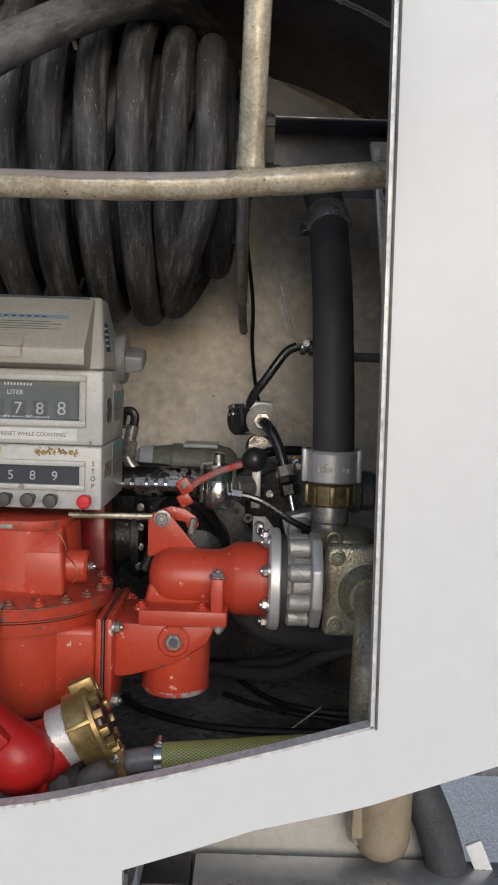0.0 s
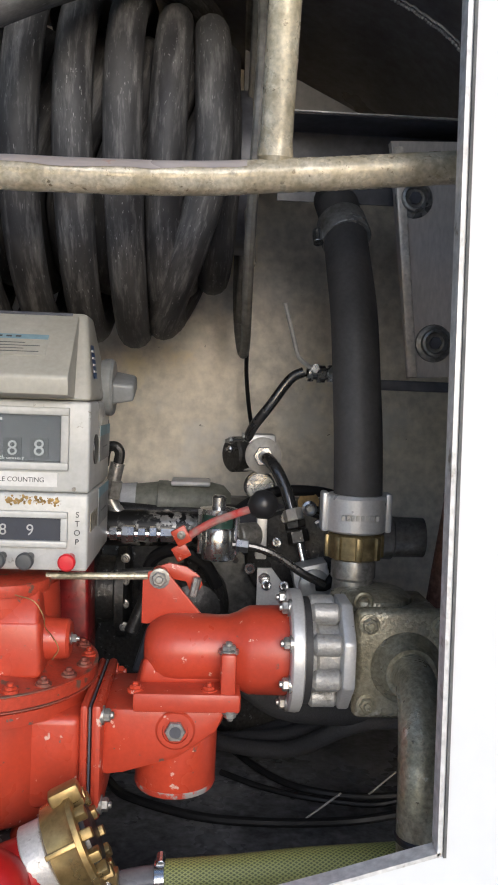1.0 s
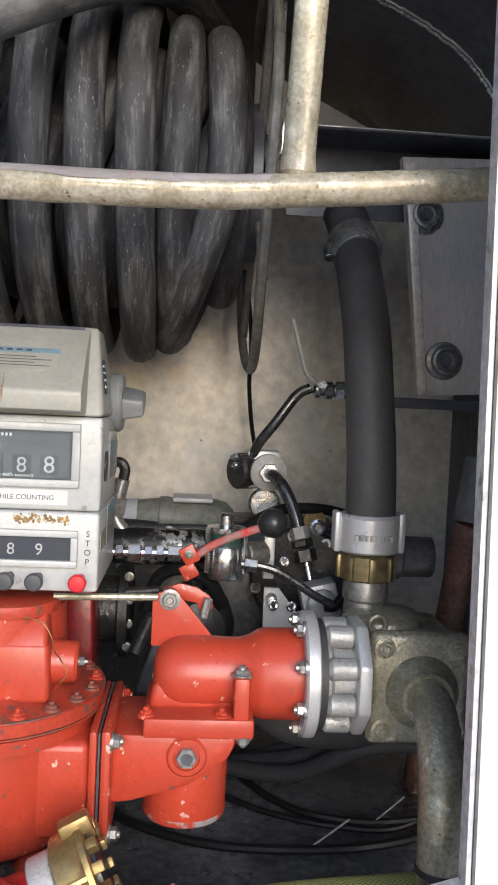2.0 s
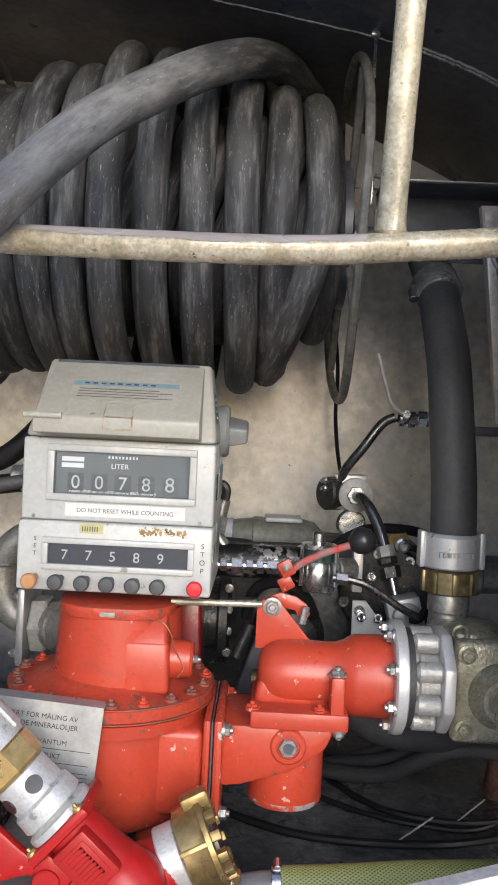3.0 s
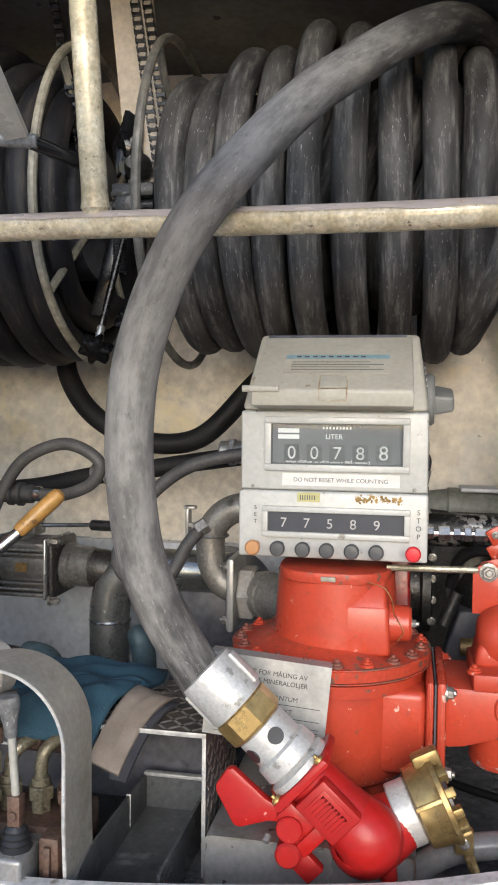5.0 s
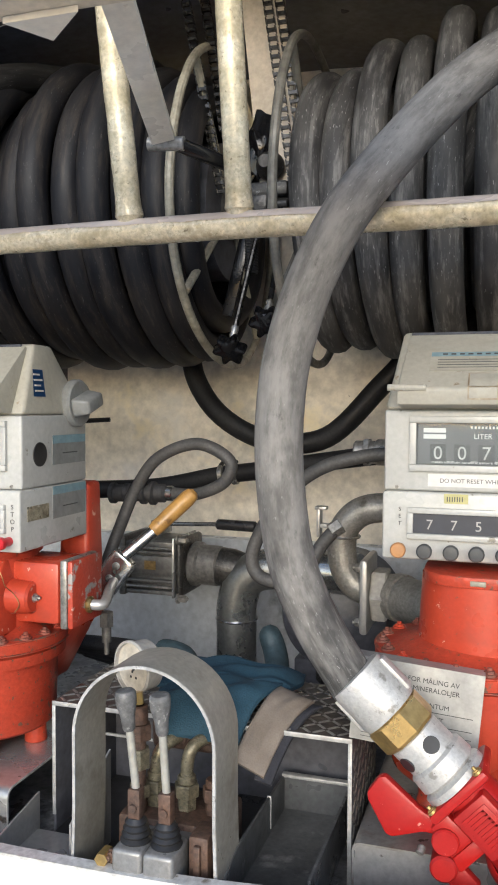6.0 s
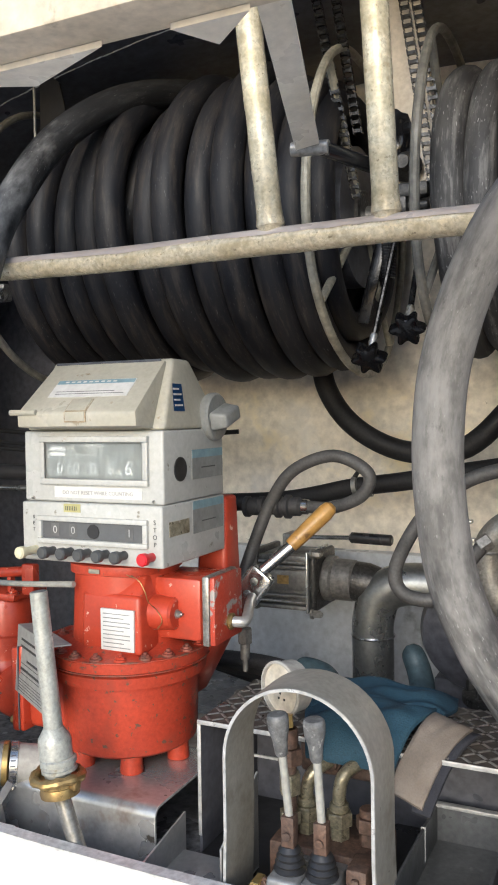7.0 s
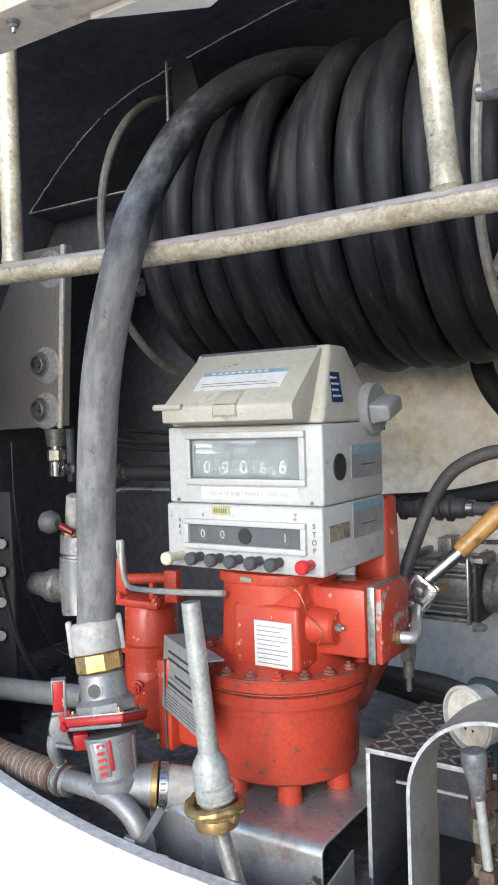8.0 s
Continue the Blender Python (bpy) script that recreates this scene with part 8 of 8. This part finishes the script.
part("wire", tube(catmull([(-0.855, 1.05, 0.78), (-0.855, 1.045, 0.805), (-0.848, 1.042, 0.815), (-0.828, 1.04, 0.817)], 5), 0.004, 8), PLASTIC_WHITE, vb)
settle(vb, (-0.803, 1.049, 0.909), (-0.797, 1.035, 0.915), 0.987)
hm = thing("hydraulic_manifold", (-0.78, 1.20, 0.78), "rusty brown hydraulic manifold with brass pipe nuts", "manifold")
part("block", box(-0.875, -0.714, 1.15, 1.26, 0.735, 0.838, 0.006), RUSTY, hm)
CADMIUM = mat("olive_cadmium_plating", (0.33, 0.30, 0.215), (0.20, 0.18, 0.125), 0.36, 0.6, scale=40, fine=200, grain=0.25, bump=0.15)
part("front_casting", join(box(-0.742, -0.712, 1.10, 1.15, 0.775, 0.85, 0.005), box(-0.732, -0.722, 1.093, 1.10, 0.79, 0.84, 0.002)), RUSTY, hm)
for x, metal in ((-0.782, CADMIUM), (-0.832, CADMIUM), (-0.737, RUSTY)):
    part("nut", join(hexa((x, 1.195, 0.838), (x, 1.195, 0.857), 0.0150), hexa((x, 1.195, 0.858), (x, 1.195, 0.878), 0.0195), rod((x, 1.195, 0.878), (x, 1.195, 0.890), 0.0140, 16)), metal, hm)
for pts in ([(-0.782, 1.195, 0.885), (-0.781, 1.195, 0.908), (-0.776, 1.198, 0.928), (-0.764, 1.215, 0.939), (-0.742, 1.25, 0.941)],
            [(-0.832, 1.195, 0.885), (-0.831, 1.195, 0.905), (-0.825, 1.198, 0.922), (-0.813, 1.212, 0.933), (-0.795, 1.245, 0.936)]):
    part("bent_pipe", tube(catmull(pts, 7), 0.0098, 14), CADMIUM, hm, "olive plated pipe bend")
    end = Vector(pts[-1])
    out = (end - Vector(pts[-2])).normalized()
    part("pipe_nut", join(hexa(end - out * 0.018, end - out * 0.002, 0.0170), rod(end - out * 0.024, end - out * 0.018, 0.0135, 16)), RUSTY, hm)
part("rear_casting", box(-0.86, -0.72, 1.238, 1.285, 0.905, 0.962, 0.008, 3), RUSTY, hm, "red-brown rear valve casting")
part("riser", join(rod((-0.846, 1.165, 0.838), (-0.846, 1.165, 1.00), 0.0100, 14), hexa((-0.846, 1.165, 0.948), (-0.846, 1.165, 0.972), 0.0185), rod((-0.846, 1.165, 0.972), (-0.846, 1.165, 1.0), 0.0130, 16)), RUSTY, hm)
for z0, z1 in ((0.905, 0.935), (0.862, 0.880)):
    part("riser_nut", hexa((-0.846, 1.165, z0), (-0.846, 1.165, z1), 0.0162), CADMIUM, hm)
part("brass_neck", hexa((-0.848, 1.166, 1.0), (-0.850, 1.168, 1.018), 0.0085), BRASS, hm)
settle(hm, (-0.772, 1.181, 0.878), (-0.752, 1.130, 0.905), 0.954)
ga = thing("pressure_gauge", (-0.855, 1.175, 1.015), "round pressure gauge with yellowed white dial", "gauge")
gw = Vector((-0.42, -0.9, 0.0)).normalized()
gc = Vector((-0.860, 1.180, 1.052))
part("case", lathe(gc, gw, [(-0.026, 0.030), (-0.024, 0.0375), (0.0, 0.0385), (0.003, 0.0415), (0.007, 0.0415), (0.0085, 0.0395), (0.0085, 0.0375), (0.002, 0.0370)], 40), PLASTIC_WHITE, ga)
part("dial", lathe(gc, gw, [(0.0, 0.0370), (0.0025, 0.0370)], 36), DIAL, ga)
face = Matrix.Translation(gc + gw * 0.0032) @ gw.to_track_quat("-Y", "Z").to_matrix().to_4x4()
part("needle", moved(join(box(-0.0016, 0.0016, -0.0005, 0.0005, -0.009, 0.004, 0), box(-0.0032, 0.0032, -0.0006, 0.0006, -0.0032, 0.0032, 0)), face @ pose(0, 0, 0, 0, 20, 0)), DARK_INK, ga)
for dx in (-0.006, 0.006):
    part("mark", moved(box(-0.0014, 0.0014, -0.0005, 0.0005, -0.0165, -0.0135, 0), face @ pose(dx, 0, 0)), DARK_INK, ga)
settle(ga, (-0.860, 1.177, 1.040), (-0.846, 1.146, 1.051), 0.97)

# trays at both sides of the arch
TRAY = mat("oily_grey_sheet", (0.15, 0.154, 0.156), (0.085, 0.088, 0.09), 0.38, 0.4, scale=7, fine=120, grain=0.12, spots=(((0.36, 0.36, 0.35), 12, 0.62, 0.74),))
tr = thing("sheet_tray", (-0.6, 1.15, 0.78), "folded grey sheet metal tray beside the lever guard", "tray", "sheet trays")
part("left_wall", prism([(1.058, 0.774), (1.366, 0.774), (1.366, 0.832), (1.120, 0.838), (1.058, 0.823)], "x", -0.679, -0.675), TRAY, tr)
part("right_wall", prism([(1.058, 0.774), (1.366, 0.774), (1.366, 0.842), (1.058, 0.844)], "x", -0.562, -0.558), TRAY, tr)
part("bottom", box(-0.675, -0.562, 1.058, 1.366, 0.773, 0.777, 0), TRAY, tr)
part("back_lip", box(-0.675, -0.562, 1.362, 1.366, 0.777, 0.830, 0), TRAY, tr)
part("front_lip", box(-0.686, -0.548, 1.0535, 1.0575, 0.774, 0.826, 0), TRAY, tr)
part("bright_lip", box(-0.679, -0.558, 1.358, 1.370, 0.8305, 0.8365, 0.001), EDGE, tr, "bright folded lip")
part("post_edge", box(-0.6810, -0.6735, 1.277, 1.2800, 0.783, 0.836, 0.001), EDGE, tr)
tl = thing("sheet_tray", (-0.95, 1.1, 0.78), "folded grey sheet metal tray beside the lever guard", "tray", "sheet trays")
part("left_wall", prism([(1.06, 0.775), (1.18, 0.775), (1.18, 0.835), (1.06, 0.815)], "x", -1.03, -1.027), SHEET, tl)
part("slope", hull8((-1.028, -0.90, 1.06, 1.064, 0.775), (-1.028, -0.90, 1.17, 1.174, 0.778), 0), SHEET, tl)
part("right_wall", prism([(1.06, 0.775), (1.18, 0.775), (1.18, 0.92), (1.06, 0.86)], "x", -0.905, -0.902), SHEET, tl)
part("front_lip", box(-1.032, -0.895, 1.056, 1.06, 0.775, 0.808, 0), SHEET, tl)

# work gloves lying on the step box


FINGER = mat("faded_blue_rubber", (0.045, 0.075, 0.09), (0.028, 0.05, 0.062), 0.6, scale=30, grain=0.15, bump=0.2)
gl = thing("work_gloves", (-0.69, 1.30, 0.98), "blue cotton work gloves with grimy tan cuffs", "gloves")


def drape(p00, p10, p11, p01, h, seed, folds=2.0, n=30, thick=0.004, bend=3.5):
    """A cloth piece between four corners, puffed in the middle, with soft creases."""
    c = [Vector(p) for p in (p00, p10, p11, p01)]
    up = (c[1] - c[0]).cross(c[3] - c[0]).normalized()
    if up.z < 0:
        up = -up
    bm = bmesh.new()
    rows = []
    for i in range(n + 1):
        u = i / n
        row = []
        for j in range(n + 1):
            v = j / n
            wob = 0.035 * noise.noise(Vector((u * 2.4, v * 2.4, seed)))
            back, front = c[0].lerp(c[1], u + wob), c[3].lerp(c[2], u + wob)
            p = back.lerp(front, v)
            p.z = back.z + (front.z - back.z) * v ** bend
            e = (1 - abs(2 * u - 1) ** 6) * (1 - abs(2 * v - 1) ** 6)
            crease = math.sin(6.28 * folds * (0.6 * u + v) + 5 * noise.noise(Vector((u * 2, v * 2, seed + 3))))
            k = h * e * (0.7 + 0.16 * crease + 0.45 * noise.noise(Vector((u * 4, v * 4, seed + 8))))
            row.append((bm.verts.new(p + up * (k + thick)), bm.verts.new(p - up * thick * (0.4 + 0.6 * e))))
        rows.append(row)
    for i in range(n):
        for j in range(n):
            for s, o in ((0, 1), (1, -1)):
                bm.faces.new([rows[i][j][s], rows[i + 1][j][s], rows[i + 1][j + 1][s], rows[i][j + 1][s]][::o])
    ring = [(i, 0) for i in range(n)] + [(n, j) for j in range(n)] + [(i, n) for i in range(n, 0, -1)] + [(0, j) for j in range(n, 0, -1)]
    for a, b in zip(ring, ring[1:] + ring[:1]):
        bm.faces.new((rows[a[0]][a[1]][0], rows[a[0]][a[1]][1], rows[b[0]][b[1]][1], rows[b[0]][b[1]][0]))
    bmesh.ops.recalc_face_normals(bm, faces=bm.faces)
    return bm


part("palm", drape((-0.875, 1.31, 0.992), (-0.652, 1.268, 1.018), (-0.690, 1.160, 0.962), (-0.815, 1.156, 0.966), 0.020, 3.1, 1.6), BLUE_CLOTH, gl)
part("palm", drape((-0.885, 1.375, 1.000), (-0.64, 1.36, 1.004), (-0.640, 1.265, 1.012), (-0.865, 1.25, 1.000), 0.026, 7.7, 2.2), BLUE_CLOTH, gl)
part("thumb", tube(catmull([(-0.868, 1.42, 0.975), (-0.89, 1.45, 0.985), (-0.925, 1.47, 0.988), (-0.955, 1.48, 0.984)], 6), 0.02, 14, radii=[0.020] * 17 + [0.018, 0.010]), FINGER, gl, "faded blue rubber-dipped thumb")
fing = catmull([(-0.730, 1.50, 0.92), (-0.742, 1.55, 0.95), (-0.754, 1.575, 0.975), (-0.766, 1.585, 0.998), (-0.774, 1.587, 1.018)], 7)
part("finger", tube(fing, 0.02, 14, radii=[0.023 * max(0.12, 1 - (i / (len(fing) - 1)) ** 9) ** 0.5 for i in range(len(fing))]), FINGER, gl, "faded blue rubber-dipped finger")
part("cuff", drape((-0.653, 1.256, 1.018), (-0.597, 1.243, 1.006), (-0.648, 1.150, 0.924), (-0.692, 1.150, 0.942), 0.008, 2.2, 0.8, 24, bend=2.0), TAN_CLOTH, gl, "grimy tan canvas cuff")
part("lining", drape((-0.612, 1.250, 1.000), (-0.585, 1.247, 0.998), (-0.638, 1.152, 0.914), (-0.662, 1.152, 0.918), 0.004, 5.2, 1.5, 14, bend=2.2), NAVY_CLOTH, gl, "dark cloth lining")

# ---- left end: pipes ----
CB_BAND = mat("rust_brown_band", (0.16, 0.085, 0.06), (0.09, 0.055, 0.045), 0.5, 0.3, scale=30, grain=0.2)
cor = thing("corrugated_hose", (-1.6, 1.15, 0.80), "brown corrugated spiral hose clamped to a grey pipe", "hose")
base = [(-1.95, 1.12, 0.945), (-1.72, 1.078, 0.908), (-1.632, 1.075, 0.888), (-1.55, 1.075, 0.881), (-1.472, 1.073, 0.879)]
fine_line = catmull(base, 60)
run = np.cumsum([0] + [(b - a).length for a, b in zip(fine_line, fine_line[1:])])
pts = [Vector([float(np.interp(d, run, [p[k] for p in fine_line])) for k in range(3)]) for d in np.arange(0, run[-1], 0.0036)]
part("hose", tube(pts, 0.0225, 20, radii=[0.0225 + (0.0026 if i % 3 == 0 else -0.0010) for i in range(len(pts))]), mat("brown_spiral_rubber", (0.15, 0.085, 0.065), (0.22, 0.14, 0.105), 0.5, scale=30, fine=200, grain=0.2), cor)
for i in range(1, len(pts) - 2, 3):
    p, q = pts[i], pts[i + 1]
    part("wire_turn", lathe(p, q - p, [(0, 0.0220), (0.0006, 0.0246), (0.0020, 0.0246), (0.0026, 0.0220)], 18), RING, cor)
CB = Vector(base[-1])
for d, rr in ((-0.030, 0.0255), (-0.014, 0.0262), (0.0, 0.0235)):
    part("clamp", lathe(CB + Vector((d, 0, 0)), (1, 0, -0.03), [(0, rr - 0.003), (0.001, rr), (0.009, rr), (0.010, rr - 0.003)], 24), STEEL if d > -0.02 else CB_BAND, cor)
part("clamp_screw", rod(CB + Vector((-0.010, -0.012, 0.022)), CB + Vector((-0.006, 0.004, 0.030)), 0.005, 10), BRIGHT, cor)
part("pipe", tube(catmull([(-1.475, 1.072, 0.881), (-1.44, 1.064, 0.8866), (-1.386, 1.062, 0.885), (-1.351, 1.062, 0.876), (-1.324, 1.062, 0.857), (-1.312, 1.064, 0.832), (-1.309, 1.07, 0.790)], 8), 0.0165, 20), DULL_ALU, cor, "smooth grey pipe")
part("nub", hexa((-1.328, 1.040, 0.836), (-1.314, 1.048, 0.830), 0.008), DULL_ALU, cor)
bs = thing("bent_strip", (-1.31, 1.06, 0.80), "bent flat steel strip beside the plinth", "strip")
part("strip", moved(box(-0.006, 0.006, -0.0015, 0.0015, -0.048, 0.048, 0.001), Matrix.Translation((-1.293, 1.050, 0.848)) @ pose(0, 0, 0, 0, 33, 20)), GREY_DARK, bs)
single("sealant_bead", tube([Vector((-1.27 + 0.0125 * i, 1.046 + 0.0015 * math.sin(i * 1.9), 0.824 - 0.0012 * i)) for i in range(12)], 0.005, 8, radii=[0.0042 + 0.0018 * math.sin(i * 2.3) for i in range(12)]), PAPER, "ragged pale sealant bead along the plinth's foot", "sealant")
single("grey_pipe", rod((-2.2, 1.25, 0.890), (-1.60, 1.25, 0.938), 0.0215, 20), DULL_ALU, "straight grey pipe at the compartment's end", "pipe")
tv = thing("tee_valve", (-1.805, 1.42, 1.062), "grey cast tee valve with ball lever", "valve")
part("body", tube(catmull([(-1.785, 1.45, 1.032), (-1.790, 1.45, 1.092), (-1.785, 1.45, 1.152), (-1.780, 1.45, 1.202)], 6), 0.041, 24), PIPE_GREY, tv)
part("branch", lathe((-1.785, 1.45, 1.082), (-1, 0, 0.02), [(0, 0.03), (0.06, 0.032), (0.065, 0.037), (0.085, 0.037), (0.09, 0.03), (0.14, 0.025), (0.15, 0.01)], 28), STEEL, tv)
part("neck", hexa((-1.800, 1.45, 1.180), (-1.797, 1.45, 1.218), 0.028), OLD_BRASS, tv)
part("neck_seam", lathe((-1.783, 1.45, 1.155), (0.05, 0, 1), [(0, 0.0415), (0.002, 0.0435), (0.007, 0.0435), (0.009, 0.0415)], 28), BRIGHT, tv)
part("cap", rod((-1.798, 1.45, 1.218), (-1.780, 1.44, 1.287), 0.019), PLASTIC_WHITE, tv)
part("lever", rod((-1.770, 1.42, 1.210), (-1.815, 1.40, 1.236), 0.0075), DARK_RED, tv)
part("ball", lathe((-1.792, 1.40, 1.233), (-1, -0.2, 0.05), [(0, 0.012), (0.008, 0.021), (0.022, 0.025), (0.036, 0.021), (0.043, 0.010)], 24), LEVER_GREY, tv)
settle(tv, (-1.785, 1.45, 1.1), (-1.805, 1.45, 1.1), 1.0)
cl = thing("terminal_board", (-2.1, 1.37, 0.95), "dark side board with a row of pale terminal ends", "terminal board")
part("board", box(-2.30, -1.915, 1.36, 1.368, 0.772, 1.30, 0.002), BLACK, cl)
for x, z in ((-1.925, 1.19), (-1.928, 1.13), (-1.932, 1.063), (-1.937, 0.99)):
    part("terminal", rod((x - 0.02, 1.345, z), (x + 0.004, 1.34, z), 0.011, 12), PLASTIC_WHITE, cl)
    part("terminal_base", box(x - 0.03, x - 0.012, 1.335, 1.361, z - 0.013, z + 0.013, 0.002), BLACK, cl)
single("chrome_line", tube(catmull([(-1.90, 1.63, 1.262), (-1.847, 1.62, 1.277), (-1.816, 1.62, 1.284), (-1.69, 1.62, 1.2855), (-1.30, 1.62, 1.288)], 6), 0.0072, 12), BRIGHT, "thin bright steel line behind the register", "pipe")
bp = thing("black_fitting", (-1.82, 1.62, 1.325), "greasy black rod with a nut behind the register", "fitting")
part("rod", rod((-1.80, 1.62, 1.323), (-1.40, 1.62, 1.325), 0.018, 16), BLACK, bp)
part("nut", lathe((-1.845, 1.62, 1.324), (1, 0, 0), [(0, 0.022), (0.004, 0.034), (0.010, 0.034), (0.013, 0.024), (0.03, 0.024), (0.034, 0.017), (0.045, 0.017)], 18), IRON, bp)
for z in (1.383, 1.397):
    single("black_cable", tube(catmull([(-1.84, 1.62, z + 0.006), (-1.75, 1.62, z - 0.004), (-1.6, 1.63, z - 0.008), (-1.4, 1.66, z)], 6), 0.005, 8), CABLE, "thin black cable along the bulkhead", "cable")
WIRE = mat("dusty_grey_wire", (0.22, 0.22, 0.23), None, 0.5, grain=0.1)
single("thin_wire", tube(catmull([(-2.18, 1.6, 1.40), (-2.178, 1.6, 1.26), (-2.163, 1.6, 1.144), (-2.15, 1.6, 1.05), (-2.117, 1.6, 0.974), (-2.083, 1.6, 0.92), (-2.045, 1.6, 0.882), (-1.98, 1.62, 0.86)], 8), 0.0016, 6), WIRE, "thin pale wire hanging in the dark end", "wire")
single("black_cable", tube(catmull([(-1.95, 1.8, 1.42), (-1.7, 1.85, 1.40), (-1.5, 1.9, 1.40), (-1.3, 1.95, 1.41)], 8), 0.006, 8), CABLE, "thin black cable along the bulkhead", "cable")
single("black_cable", tube(catmull([(-2.02, 1.357, 1.28), (-1.95, 1.353, 1.12), (-1.90, 1.37, 0.95), (-1.82, 1.40, 0.83), (-1.7, 1.45, 0.777)], 8), 0.007, 8), CABLE, "thin black cable hanging at the compartment's end", "cable")
single("bracket_plate", prism([(-1.614, 2.245), (-1.56, 2.20), (-1.53, 2.08), (-1.614, 2.09)], "y", 1.592, 1.598), BLACK, "dark steel bracket plate beside the upright strip", "bracket")
single("strip_up", join(box(-1.620, -1.6155, 1.575, 1.58, 1.87, 2.25, 0.0008), lathe((-1.6185, 1.575, 2.243), (0, -1, 0), [(0, 0.008), (0.006, 0.007)], 12)), EDGE, "thin upright steel strip beside the reel", "strip")
tlp = thing("work_lamp", (-1.74, 1.6, 1.72), "small clear lamp on the side bracket", "lamp")
part("lens", lathe((-1.745, 1.6, 1.745), (0.3, -1, -0.3), [(0, 0.016), (0.03, 0.018), (0.036, 0.012)], 18), BRIGHT, tlp)
part("mount", box(-1.79, -1.74, 1.60, 1.63, 1.73, 1.77, 0.004), STEEL, tlp)
hook = single("reel_arm", moved(box(-0.02, 0.02, -0.004, 0.004, -0.16, 0.0, 0.003), Matrix.Translation((-1.69, 1.75, 1.76)) @ pose(0, 0, 0, 0, -20, 0)), STAINLESS, "grey flat steel reel support arm", "arm")

# ---- below the panel ----
single("rear_plate", box(-0.14, 0.30, 1.156, 1.164, 0.55, 0.83, 0.003), mat("stained_grey_plate", (0.42, 0.41, 0.38), (0.36, 0.35, 0.32), 0.5, 0.3, scale=5, grain=0.06, spots=(((0.30, 0.16, 0.07), 9, 0.68, 0.78),)), "pale grey rear plate with rust stains", "plate")
bump = thing("under_bumper", (0.1, 1.1, 0.7), "polished steel under-run bar with black bracket", "bumper")
part("bar", box(-0.055, 0.50, 1.06, 1.14, 0.66, 0.752, 0.006), PIPE_GREY, bump)
part("step", box(-0.055, 0.50, 1.057, 1.0595, 0.715, 0.722, 0), SHEET, bump)
part("bracket", box(-0.125, -0.058, 1.06, 1.14, 0.62, 0.752, 0.003), BLACK, bump)
tp = thing("tan_housing", (0.21, 1.10, 0.76), "tan plastic rounded socket housing under the panel", "housing")
part("shell", lathe((0.213, 1.13, 0.762), (-0.02, -0.05, 1), [(0, 0.012), (0.004, 0.026), (0.014, 0.036), (0.03, 0.0405), (0.12, 0.0425), (0.14, 0.042)], 32), TAN_PLASTIC, tp)
part("flap", box(0.165, 0.182, 1.10, 1.13, 0.80, 0.855, 0.004), TAN_PLASTIC, tp)
part("mount", box(0.185, 0.245, 1.12, 1.156, 0.82, 0.895, 0.004), BLACK, tp)
single("rubber_hose", tube(catmull([(0.255, 1.2, 0.93), (0.268, 1.16, 0.86), (0.292, 1.13, 0.80), (0.312, 1.12, 0.72), (0.318, 1.12, 0.60)], 8), 0.029, 20), CLOTHY, "thick black hose hanging below the rear panel", "hose")
lpq = thing("reflector_plate", (0.37, 1.13, 0.70), "white reflective plate edge beside the bumper", "plate")
part("plate", moved(box(-0.012, 0.012, -0.003, 0.003, -0.06, 0.06, 0.001), Matrix.Translation((0.366, 1.12, 0.735)) @ pose(0, 0, 0, 0, -24, 0)), PAPER, lpq)
